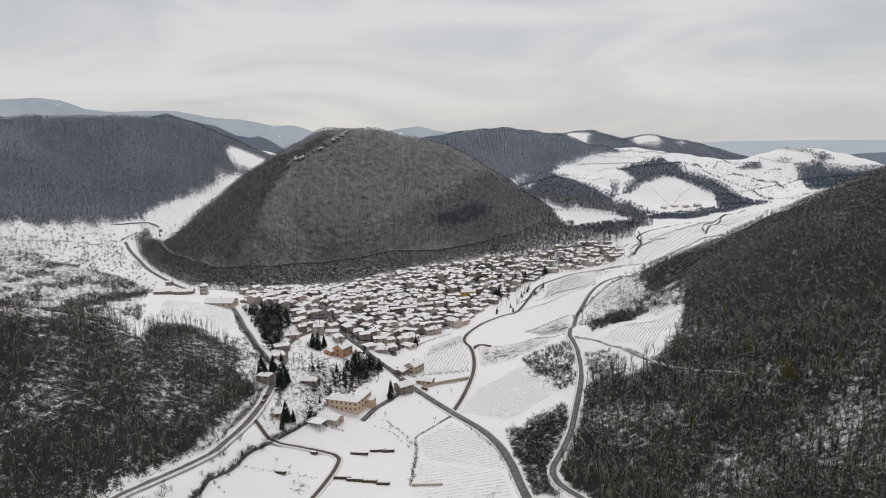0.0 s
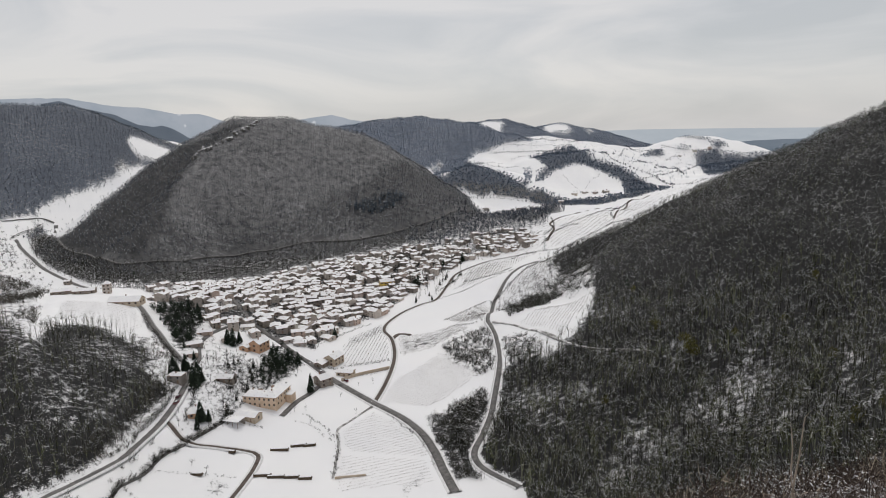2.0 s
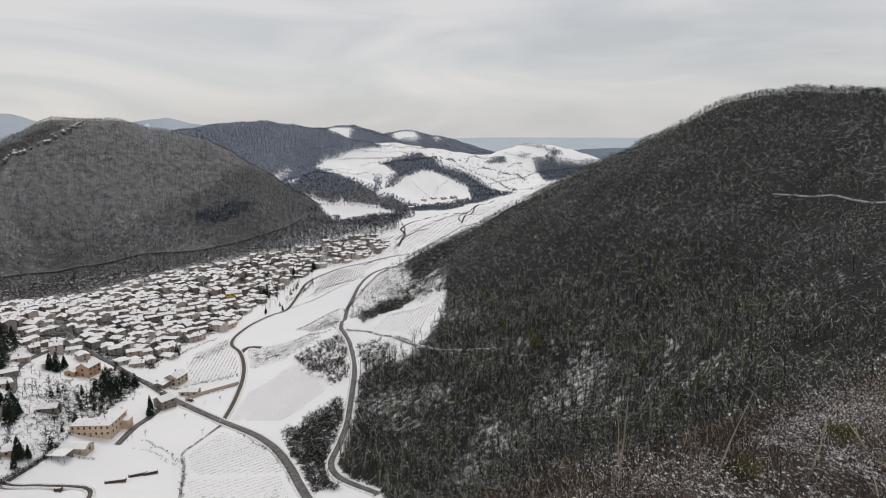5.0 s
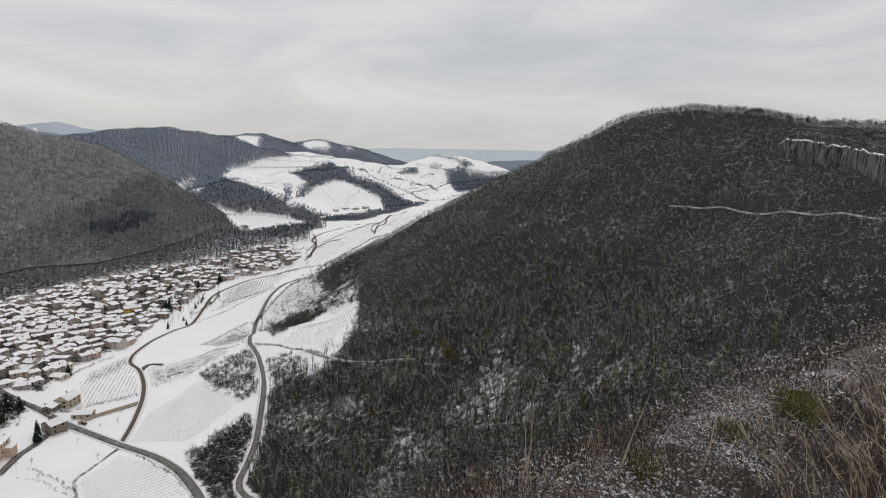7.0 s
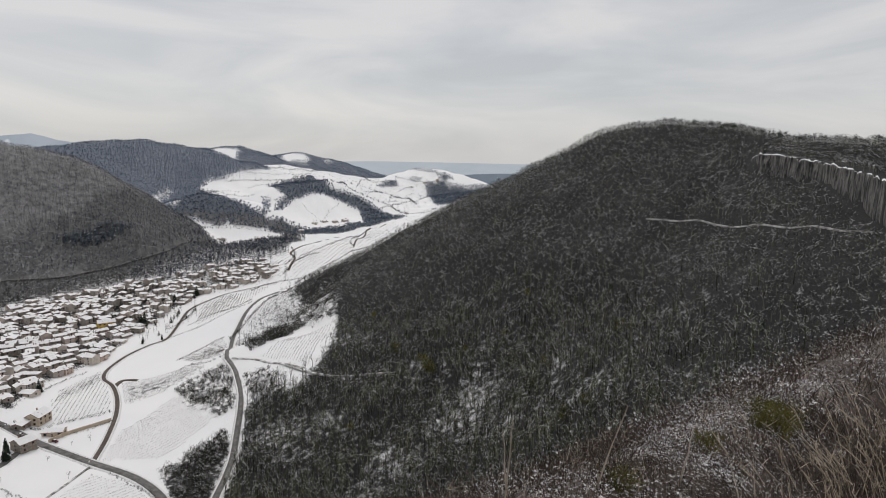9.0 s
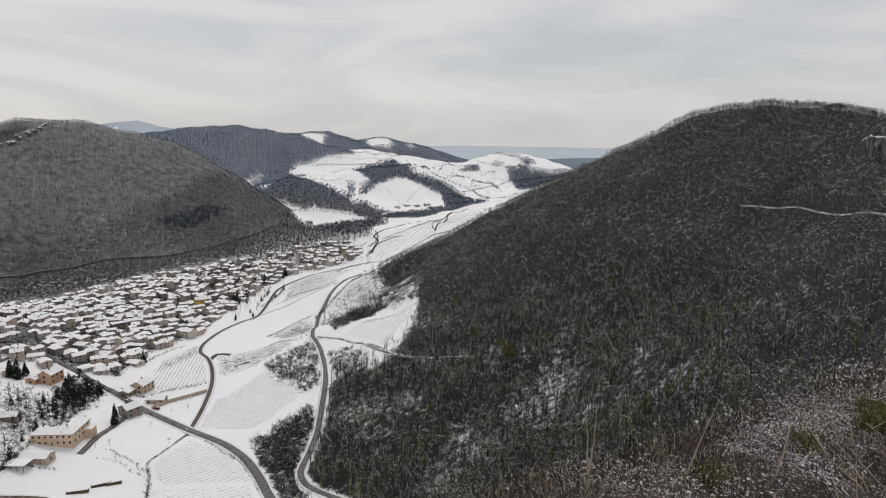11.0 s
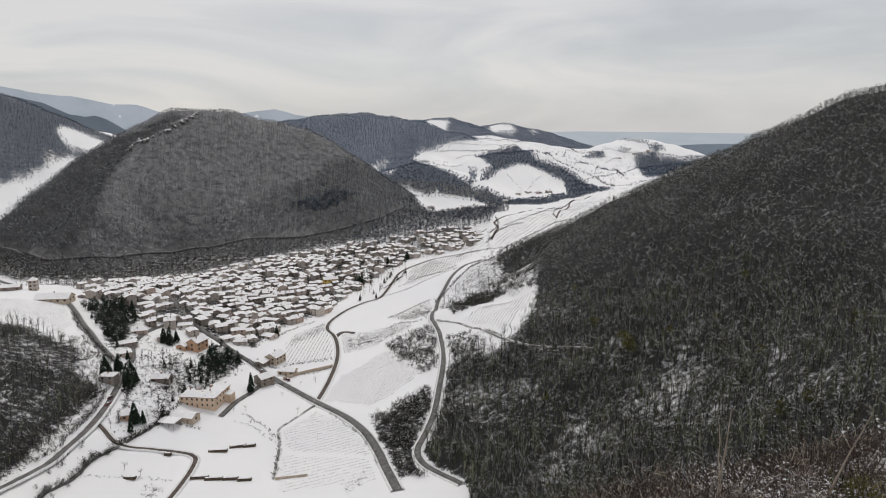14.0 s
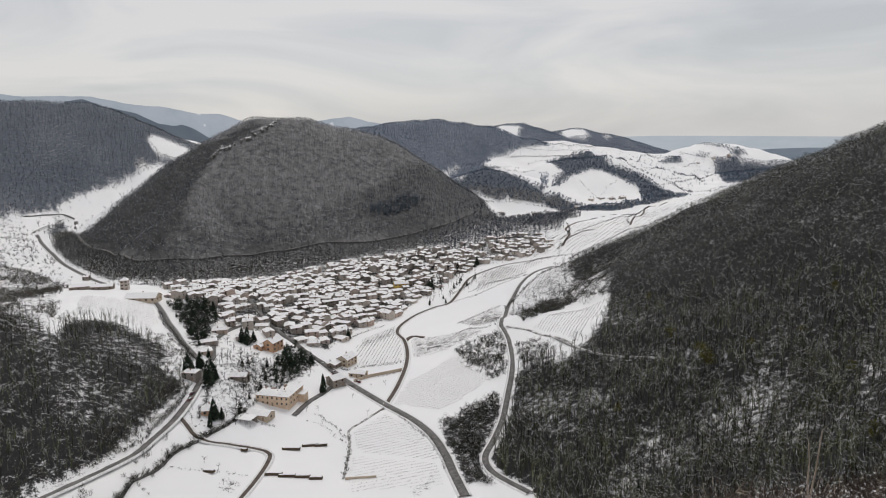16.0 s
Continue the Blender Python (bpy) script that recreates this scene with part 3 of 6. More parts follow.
LEFT_MEADOW = [(-683, 961), (-643, 1017), (-614, 1059), (-571, 1122), (-549, 1168), (-538, 1159), (-529, 1093), (-517, 1047), (-461, 951), (-448, 889), (-524, 865), (-626, 871)]
SNOW_FLOOR = [(182, 340), (188, 315), (215, 300), (240, 285), (232, 250), (210, 245), (180, 245), (160, 235), (135, 280), (140, 320)]
LOW_FIELD = [(205, 1215), (259, 1264), (322, 1240), (364, 1180), (322, 1136), (262, 1150), (212, 1140)]
DARK_FIRS = [(-22, 1010), (2, 1022), (44, 1052), (84, 1060), (56, 1028), (16, 1000)]
VINE_EAST = [(243, 845), (319, 916), (465, 1048), (500, 1044), (331, 842), (244, 777)]
VINE_FAR = [(467, 1053), (666, 1237), (781, 1306), (700, 1221), (508, 1042)]
VINE_A = [(-18, 511), (14, 570), (18, 548), (21, 502), (18, 478), (-15, 469)]
VINE_B = [(22, 442), (57, 480), (77, 422), (39, 389), (9, 401), (16, 426)]
VINE_C = [(28, 538), (83, 534), (86, 510), (50, 493), (27, 489)]
VINE_D = [(-17, 363), (3, 386), (20, 367), (29, 341), (31, 325), (-10, 339), (-17, 349)]
VINE_E = [(-16, 336), (29, 323), (31, 300), (-17, 299), (-17, 319)]
VINE_F = [(121, 477), (147, 506), (173, 498), (187, 501), (170, 469), (138, 422)]
VINE_G = [(74, 579), (118, 620), (121, 599), (101, 516), (84, 539)]
VINE_H = [(-241, 544), (-186, 546), (-167, 500), (-170, 481), (-200, 505), (-225, 496)]
VINE_J = [(112, 700), (144, 754), (205, 759), (178, 732), (133, 695), (104, 671)]
VINE_K = [(-13, 531), (16, 573), (19, 555), (-15, 506)]
GARDEN_HOUSES = [(-123, 505), (-119, 523), (-125, 477), (-122, 455), (-104, 496), (-119, 408)]
BIG_FIRS = [(-99, 490), (-104, 493), (-96, 496), (-101, 497), (61, 697), (98, 763), (-25, 531), (124, 778), (-57, 471), (-62, 462), (-70, 477), (-38, 418), (-108, 410), (-106, 414), (-138, 550), (-139, 487), (-50, 468), (-64, 459), (-124, 420), (-118, 426), (-96, 366), (58, 702)]
WALL_LINE = [(-19, 312), (-3, 312)]
TERRACE_WALL = [(-18, 438), (-6, 449), (17, 462)]
FRUIT_TREES = [(-620, 936), (-618, 974), (-613, 1010), (-590, 1030), (-580, 1035), (-558, 1052), (-536, 1036), (-529, 1042), (-584, 1088), (-543, 965), (-633, 944), (-539, 1081), (-588, 921), (-589, 891), (-92, 325), (-84, 321), (-39, 391), (-46, 390), (-18, 412), (-8, 387), (-6, 430), (4, 434), (-35, 374), (-48, 387), (-79, 309), (-109, 370), (-99, 383), (-93, 393), (-108, 317), (-115, 307), (-92, 403), (128, 425), (120, 434), (118, 510), (145, 587), (-541, 966), (-619, 976), (-608, 1001), (-596, 1027), (-539, 1033), (-616, 943), (-471, 914), (-559, 1301), (-516, 1229), (-501, 1277), (-484, 1300)]
FIR_TREES = [(-108, 404), (-110, 422), (-124, 412), (-120, 415), (-100, 491), (-105, 495), (-38, 424), (-25, 532), (62, 710), (53, 640), (70, 643), (-70, 461), (-62, 458), (96, 772), (103, 774), (-118, 448), (-92, 368), (-96, 357), (139, 828), (159, 800), (-284, 822), (-278, 825), (-133, 536), (241, 715), (229, 656)]
LOG_PILES = [(-75, 342), (-50, 344), (-40, 348), (-34, 348), (-49, 317), (-41, 316), (-34, 314), (-56, 319), (-88, 318)]
CARS = [(-116, 379), (-117, 387), (-113, 399), (-19, 438), (-37, 453)]
CLIFF_FOOT = [(d * math.sin(radians(a)), d * math.cos(radians(a))) for a, d, _, _ in CLIFF]
OUTCROPS = [(-256, 1077), (-251, 1086), (-247, 1109), (-229, 1085), (-218, 1093), (-203, 1103), (-188, 1126), (-175, 1139), (-167, 1167), (-161, 1188), (-657, 2551), (-11, 1007)]
FAR_HOUSES = [(473, 1314), (489, 1296), (510, 1292), (447, 1304), (1044, 1920), (988, 1906), (1088, 1911), (293, 1167), (295, 1063), (235, 1184), (381, 1187), (418, 989), (-240, 593), (-347, 805), (178, 789), (197, 802)]
PYLON = [(227, 773)]
SPECIAL = [(-67, 389), (-74, 377), (-80, 484), (-28, 467), (-15, 447), (-30, 428), (-92, 419), (-100, 369), (-225, 596), (-196, 552), (-262, 598), (-244, 596), (27, 711), (-79, 373), (-54, 386), (-33, 466), (-70, 527), (-117, 580)]
OLIVE_TREES = [(184, 334), (232, 321), (257, 251), (197, 209), (132, 329), (223, 271), (209, 331), (190, 217), (183, 374), (267, 345), (198, 443)]
GRASSES = [(9.6, 5.3), (10.5, 5.5), (11.4, 5.7), (11.3, 5.4), (12.6, 5.8), (12.5, 5.5), (13.8, 6.0), (13.1, 6.2), (12.8, 6.3), (14.3, 6.5), (11.5, 5.8), (10.8, 5.7), (15.8, 6.9), (13.7, 6.7), (9.2, 5.4), (8.4, 5.2), (7.9, 5.1), (9.8, 5.6)]
STALKS = [(5.6, 5.5, 1.2, 0.30), (4.15, 5.4, 1.1, 0.05), (4.3, 5.5, 0.9, -0.12), (7.0, 5.4, 0.9, 0.2)]
HEDGES = [
    ([(-173, 522), (-158, 492), (-142, 465), (-124, 437)], (1.2, 2.4)),
    ([(-118, 396), (-117, 375), (-119, 359), (-122, 339), (-126, 323)], (1.2, 2.2)),
    ([(-107, 403), (-104, 383), (-104, 363)], (1.0, 2.0)),
    ([(-98, 399), (-91, 409), (-81, 410)], (0.9, 1.7)),
    ([(-103, 439), (-91, 439), (-80, 441)], (0.9, 1.8)),
    ([(114, 695), (145, 706), (173, 722)], (0.8, 1.6)),
    ([(82, 674), (104, 704), (115, 736)], (0.8, 1.6)),
    ([(125, 610), (145, 642), (171, 670), (197, 700), (222, 703)], (1.0, 2.2)),
    ([(230, 749), (298, 814), (387, 890)], (0.8, 1.6)),
]
HEDGES += [
    ([(185, 829), (222, 841), (250, 864)], (0.8, 1.6)),
    ([(233, 804), (282, 871), (306, 878)], (1.0, 2.0)),
    ([(181, 756), (210, 771), (243, 770)], (0.8, 1.6)),
    ([(-85, 374), (-80, 388), (-74, 405), (-67, 419), (-58, 440)], (1.0, 1.9)),
    ([(-112, 431), (-101, 442), (-90, 451)], (0.8, 1.5)),
    ([(-112, 400), (-104, 409), (-94, 421), (-84, 425)], (0.8, 1.6)),
    ([(-37, 475), (-24, 460), (-12, 467), (18, 478)], (0.7, 1.3)),
    ([(-39, 386), (-32, 377), (-24, 364), (-21, 355)], (0.6, 1.1)),
    ([(12, 383), (22, 362), (29, 350), (30, 333)], (0.6, 1.1)),
]
HEDGES += [
    ([(-18, 360), (-18, 341), (-19, 317)], (0.6, 1.2)),
    ([(-16, 468), (0, 474), (19, 482)], (0.5, 1.0)),
    ([(-8, 448), (4, 452), (17, 462)], (0.5, 1.0)),
    ([(-109, 314), (-87, 319), (-69, 318)], (0.4, 0.8)),
    ([(-44, 378), (-35, 372), (-26, 359), (-21, 351)], (0.4, 0.8)),
    ([(-18, 346), (-19, 330), (-19, 316)], (0.5, 1.0)),
    ([(22, 362), (30, 344), (33, 327), (33, 316)], (0.5, 1.0)),
    ([(6, 575), (-14, 548), (-25, 527)], (0.6, 1.2)),
    ([(68, 639), (103, 661), (138, 693), (173, 711)], (0.6, 1.2)),
]
HEDGES += [
    ([(103, 513), (90, 519), (78, 536), (65, 529)], (0.6, 1.2)),
    ([(74, 574), (98, 598), (121, 620)], (0.6, 1.2)),
    ([(98, 673), (124, 697), (160, 709)], (0.5, 1.0)),
    ([(-110, 295), (-119, 300), (-119, 284)], (0.7, 1.5)),
    ([(-80, 378), (-71, 372), (-62, 369)], (0.6, 1.2)),
    ([(-99, 408), (-87, 414), (-74, 427)], (0.7, 1.4)),
    ([(-114, 451), (-96, 464), (-88, 475)], (0.7, 1.4)),
    ([(-646, 941), (-616, 972), (-580, 1013), (-546, 1047)], (0.8, 1.6)),
    ([(-571, 994), (-556, 1050), (-537, 1077)], (0.8, 1.6)),
]
HEDGES += [
    ([(-624, 904), (-603, 935), (-570, 947)], (1.0, 2.0)),
    ([(248, 839), (274, 887), (286, 941)], (0.8, 1.6)),
    ([(367, 896), (380, 938), (435, 1020), (470, 1070)], (0.8, 1.5)),
    ([(284, 882), (336, 919), (416, 996)], (0.8, 1.5)),
]
FAR_HEDGES = [
    ([(362, 1740), (418, 1739), (487, 1733), (583, 1784)], (0.6, 1.0)),
    ([(442, 1809), (580, 1949), (699, 2012)], (0.6, 1.0)),
    ([(686, 1883), (614, 1542), (634, 1466), (665, 1396), (637, 1245)], (0.6, 1.1)),
    ([(976, 2456), (896, 2035), (992, 2018)], (0.6, 1.0)),
    ([(689, 1533), (892, 1809), (750, 1419)], (0.6, 1.0)),
    ([(633, 1379), (750, 1468), (839, 1538)], (0.6, 1.0)),
    ([(592, 1456), (609, 1379), (607, 1228)], (0.5, 1.0)),
    ([(303, 1653), (335, 1614), (385, 1550)], (0.5, 0.9)),
    ([(188, 1250), (258, 1248), (342, 1217), (356, 1131)], (0.5, 0.9)),
]
FAR_HEDGES += [
    ([(362, 1743), (421, 1742), (482, 1735), (550, 1779), (653, 1936)], (0.5, 0.8)),
    ([(333, 1642), (352, 1643), (369, 1632)], (0.4, 0.7)),
    ([(402, 1668), (425, 1680), (454, 1690)], (0.5, 0.8)),
    ([(413, 1797), (474, 1782), (550, 1817), (613, 1888)], (0.4, 0.7)),
    ([(625, 1980), (684, 2006), (910, 2482), (975, 2503)], (0.4, 0.7)),
    ([(454, 1325), (472, 1316), (490, 1295), (510, 1269)], (0.5, 0.8)),
    ([(460, 1426), (459, 1396), (463, 1363), (467, 1337)], (0.3, 0.5)),
    ([(479, 1335), (506, 1372), (542, 1417)], (0.3, 0.5)),
    ([(173, 1313), (217, 1266), (289, 1256), (342, 1240), (379, 1210)], (0.5, 0.9)),
]
FAR_HEDGES += [
    ([(772, 2070), (966, 2460), (1020, 2471), (1083, 2462)], (0.4, 0.7)),
    ([(637, 1570), (841, 1990), (902, 2052), (911, 2009)], (0.4, 0.7)),
    ([(706, 1893), (600, 1541), (617, 1509)], (0.4, 0.7)),
    ([(652, 1449), (678, 1440), (718, 1470)], (0.4, 0.7)),
    ([(740, 1527), (923, 1811), (978, 1816)], (0.4, 0.7)),
    ([(870, 1863), (885, 1838), (715, 1497)], (0.4, 0.7)),
    ([(926, 1869), (972, 1907), (969, 1862)], (0.5, 0.8)),
    ([(608, 1282), (634, 1244), (677, 1265), (712, 1277)], (0.4, 0.7)),
    ([(658, 1229), (726, 1277), (774, 1294)], (0.5, 0.8)),
]
FAR_HEDGES += [
    ([(996, 2040), (1006, 1975), (1039, 1930), (1077, 1897)], (0.5, 0.8)),
    ([(650, 1527), (665, 1512), (735, 1597)], (0.4, 0.7)),
]


def mesh_of(name, verts, tris, mats, index=None, loops=3):
    """A mesh from arrays of corners and faces of one size."""
    me = bpy.data.meshes.new(name)
    n = len(tris)
    me.vertices.add(len(verts))
    me.vertices.foreach_set("co", np.asarray(verts, np.float32).ravel())
    me.loops.add(n * loops)
    me.loops.foreach_set("vertex_index", np.asarray(tris, np.int32).ravel())
    me.polygons.add(n)
    me.polygons.foreach_set("loop_start", np.arange(0, n * loops, loops, dtype=np.int32))
    for m in mats:
        me.materials.append(m)
    if index is not None:
        me.polygons.foreach_set("material_index", np.asarray(index, np.int32))
    me.update(calc_edges=True)
    return me


ROADS = [(MAIN_ROAD, 5.6), (HIGH_STREET, 3.6), (UPPER_ROAD, 4.6), (BRANCH_ROAD, 3.4), (SPUR_ROAD, 3.6), (WEST_ROAD, 3.9), (LOOP_LANE, 3.6), (HILLSIDE_ROAD, 5.5),
         (VALLEY_ROAD, 5.0), (FOREST_PATH, 0.8), (FIELD_TRACK, 2.6), (CLIFF_PATH, 0.2), (VINE_TRACK, 2.2), (DRIVE, 3.4), (VILLAGE_STREET, 4.0), (EAST_TRACK, 3.0), (EAST_PATH, 3.0), (STREAM, 0.6)]
CLEARINGS = [KNOLL_FIELD, WEST_CLEARING, UPPER_CLEARING, LEFT_MEADOW, LOW_FIELD, VINE_F, SUMMIT_CLEARING, SUMMIT_PATCH, TOP_PATCH]
SCRUBS = [WEST_SCRUB, BANK_SCRUB, SLOPE_SCRUB, MID_SCRUB, EDGE_SCRUB, LOW_SCRUB, VILLAGE_GROVE, PARK_GROVE, RIVER_TREES, RAIL_TREES]
PLOUGHED = [VINE_A, VINE_B, VINE_C, VINE_D, VINE_G, VINE_K]
FAR_WOODS = [TERRACE_WOOD, SPUR_WOOD, COPSE, COPSE_B, CAP_WOOD, EAST_WOOD, RIVER_WOOD, FLANK_WOOD, FLANK_FOOT, SPUR_FOOT, DARK_FOOT, DARK_FACET, FIELD_WOOD, RIDGE_GROVE, ORCHARD]
NAMES = list(CRESTS)


def wooded(x, y):
    """Where the closed woods stand."""
    z, owner = land(x, y)
    r = np.hypot(x, y)
    w = np.zeros(np.shape(x), bool)
    for n in WOODED:
        w |= owner == NAMES.index(n)
    w &= ~((owner == NAMES.index("central_hill")) & (z < 4))
    w &= ~((owner == NAMES.index("left_hill")) & (z < 22))
    for n, wood in (("left_knoll", KNOLL_WOOD), ("field_knoll", KNOLL_WOOD), ("right_hill", RIGHT_WOOD), ("right_apron", RIGHT_WOOD)):
        w &= ~((owner == NAMES.index(n)) & ~inside(x, y, wood))
    w |= inside(x, y, KNOLL_WOOD) | inside(x, y, RIGHT_WOOD)
    for p in FAR_WOODS:
        w |= inside(x, y, p)
    for p in CLEARINGS:
        w &= ~inside(x, y, p)
    return w & (r > 135)


def low_woods(x, y):
    """The darker woods that lie between the far pastures."""
    hit = np.zeros(np.shape(x), bool)
    for p in (TERRACE_WOOD, SPUR_WOOD, EAST_WOOD, RIVER_WOOD, SPUR_FOOT, FIELD_WOOD, CAP_WOOD, COPSE, COPSE_B):
        hit |= inside(x, y, p)
    return hit


RIGHT_WOOD = [(q[0] + 3, q[1]) for q in UPPER_ROAD[:8]] + [(100, 430), (125, 405), (150, 425), (168, 455), (186, 490), (200, 545), (207, 600), (196, 652), (238, 712), (420, 800), (800, 700), (800, -300), (100, -300), (30, 20), (40, 120)]

def open_to_view(x, y):
    """Slopes that face the valley; their lee sides are wooded more thinly."""
    ok = np.ones(np.shape(x), bool)
    z = height(x, y) + 9
    for u in np.linspace(0.06, 0.985, 26):
        ok &= height(x * u, y * u) < EYE.z + (z - EYE.z) * u
    return ok


def density(x, y):
    """How dense the woods stand, from 0 to 1: clumps and openings some tens of metres across."""
    v = np.sin(x / 17 + 2.1 * np.sin(y / 31)) * np.sin(y / 23 + 1.7 * np.sin(x / 29 + 1)) + 0.6 * np.sin(x / 7.3 + y / 11 + 2 * np.sin(y / 9.1)) * np.sin(y / 6.1 - x / 13)
    return np.clip(0.62 + 0.5 * v, 0, 1)


# the ground: one sheet, finer towards the valley, out to the horizon
def build_ground():
    az = np.unique(np.concatenate([np.arange(-180, -42, 6.0), np.arange(-42, 72, 0.3), np.arange(72, 181, 6.0)]))
    rr = np.concatenate([[0.0], np.exp(np.arange(math.log(1.5), math.log(130), 0.028)), np.exp(np.arange(math.log(130), math.log(4900), 0.0155))])
    a, r = np.meshgrid(np.radians(az), rr)
    x, y = r * np.sin(a), r * np.cos(a)
    z, owner = land(x, y)
    for line, width in ROADS:
        d = away(x, y, [tuple(q) for q in smooth_line(line, 12)])
        z = z - 0.5 * np.clip((width / 2 + 3.0 - d) / 2.0, 0, 1)
    verts = np.stack([x, y, z], -1).reshape(-1, 3)
    n, k = a.shape
    i = np.arange(n - 1)[:, None] * k + np.arange(k - 1)[None]
    quads = np.stack([i, i + 1, i + k + 1, i + k], -1).reshape(-1, 4)[:, ::-1]
    me = mesh_of("ground", verts, quads, [SNOWY], loops=4)
    x, y = verts[:, 0], verts[:, 1]
    litter = np.full(len(x), 0.0)
    # more bare litter where the wood is dense
    thick = density(x, y)
    w = wooded(x, y)
    r = np.hypot(x, y)
    litter[w] = np.where((r < 440) & (verts[:, 2] < 95), 0.58 + 0.2 * thick, 0.655 + 0.13 * thick)[w]
    low = w & (owner.ravel() == NAMES.index("right_apron"))
    litter[low] = 0.54 + 0.22 * thick[low]
    low = w & inside(x, y, SNOW_FLOOR)
    litter[low] = 0.46 + 0.24 * thick[low]
    low = w & inside(x, y, KNOLL_WOOD)
    litter[low] = 0.55 + 0.20 * thick[low]
    litter[inside(x, y, WEST_MEADOW)] = 0.30
    litter[inside(x, y, PASTURES)] = 0.22
    litter[inside(x, y, GARDENS)] = 0.34
    for p in SCRUBS:
        litter[inside(x, y, p) & ~(w & (r > 800)) & ~inside(x, y, KNOLL_WOOD)] = 0.42
    litter[inside(x, y, VILLAGE)] = 0.62
    litter[inside(x, y, EAST_HAMLET)] = 0.50
    near = np.hypot(x, y) < 150
    litter[near] = 1.02
    rim = near & (away(x, y, [q[:2] for q in SHOULDER[2]]) < 1.0)
    litter[rim] = 0.80
    for p in PLOUGHED:
        litter[inside(x, y, p)] = 0.15
    for p in (VINE_K, VINE_C, VINE_G, BARE_SOIL, BARE_BANK, SOIL_BANK):
        litter[inside(x, y, p)] = 0.42
    for p, bare in ((VILLAGE_GROVE, 0.66), (PARK_GROVE, 0.60), (YARD_TREES, 0.46), (RAIL_TREES, 0.60), (RIVER_TREES, 0.55), (BANK_SCRUB, 0.60), (ROAD_GROVE, 0.55), (RAIL_STRIP, 0.48), (RIVER_BELT, 0.48), (VINE_HIGH, 0.24), (VINE_SIDE, 0.36), (VINE_UP, 0.36)):
        litter[inside(x, y, p) & ~w] = bare
    far = w & (r > 800)
    litter[far] = 0.60 + 0.05 * (density(x[far] / 4, y[far] / 4) - 0.6)
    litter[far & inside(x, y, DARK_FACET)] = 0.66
    for p, bare in ((ORCHARD_GLADE, 0.44),):
        litter[inside(x, y, p)] = bare
        far &= ~inside(x, y, p)
    litter[inside(x, y, LOW_FIELD)] = 0.12
    # soften the borders between the covers
    grid = litter.reshape(n, k)
    for _ in range(2):
        grid = np.where((r.reshape(n, k) > 900) & (_ > 0), grid, (grid + np.roll(grid, 1, 0) + np.roll(grid, -1, 0) + np.roll(grid, 1, 1) + np.roll(grid, -1, 1)) / 5)
    litter = grid.ravel()
    at = me.attributes.new("litter", "FLOAT", "POINT")
    at.data.foreach_set("value", litter.astype(np.float32))
    at = me.attributes.new("close", "FLOAT", "POINT")
    at.data.foreach_set("value", np.clip((70 - np.hypot(x, y)) / 30, 0, 1).astype(np.float32))
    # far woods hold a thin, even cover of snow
    # beyond: where the ground's brush takes the colour with haze in it
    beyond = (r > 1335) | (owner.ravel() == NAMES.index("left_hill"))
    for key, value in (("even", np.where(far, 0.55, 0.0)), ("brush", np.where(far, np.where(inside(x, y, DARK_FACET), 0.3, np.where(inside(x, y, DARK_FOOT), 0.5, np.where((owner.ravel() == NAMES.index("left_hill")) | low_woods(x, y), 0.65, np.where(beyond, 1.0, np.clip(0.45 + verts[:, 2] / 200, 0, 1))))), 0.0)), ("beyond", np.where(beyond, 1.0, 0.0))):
        at = me.attributes.new(key, "FLOAT", "POINT")
        at.data.foreach_set("value", value.astype(np.float32))
    me.polygons.foreach_set("use_smooth", np.ones(len(quads), bool))
    return tagged(new("ground", me), "snow-covered valley floor and wooded hillsides in winter", "ground", kind="structure")


build_ground()

# ---- roads ----
def road(name, line, width, mat, label, verge=True, lift=0.0):
    pts = smooth_line(line, 3.0)
    ring = []
    for i, p in enumerate(pts):
        d = (pts[min(i + 1, len(pts) - 1)] - pts[max(i - 1, 0)]).normalized()
        ring.append((p, Vector((d.y, -d.x))))
    zs = [float(height(*p)) for p in pts]
    zs = [sum(zs[max(0, i - 2):i + 3]) / len(zs[max(0, i - 2):i + 3]) for i in range(len(zs))]

    def strip(offsets, heights, part_mat, part_name):
        v, f = [], []
        k = len(offsets)
        for (p, s), z in zip(ring, zs):
            for o, h in zip(offsets, heights):
                q = p + s * o
                v.append((q.x, q.y, z + h + lift))
        for i in range(len(ring) - 1):
            for j in range(k - 1):
                f.append((i * k + j, i * k + j + 1, (i + 1) * k + j + 1, (i + 1) * k + j))
        return mesh_of(part_name, v, [q[::-1] for q in f], [part_mat], loops=4)

    w = width / 2
    ob = tagged(new(name, strip([-w, -w, 0, w, w], [-0.8, 0.1, 0.16, 0.1, -0.8], mat, name)), label, "road", kind="structure")
    if verge:
        for s in (-1, 1):
            o = [s * (w - 0.15), s * (w + 0.1), s * (w + 0.7), s * (w + 1.3)]
            h = [0.08, 0.32, 0.38, -0.5]
            if s > 0:
                o, h = o[::-1], h[::-1]
            bank = new("snow_bank", strip(o, h, SLUSH, "snow_bank"))
            bank.parent = ob
    return ob


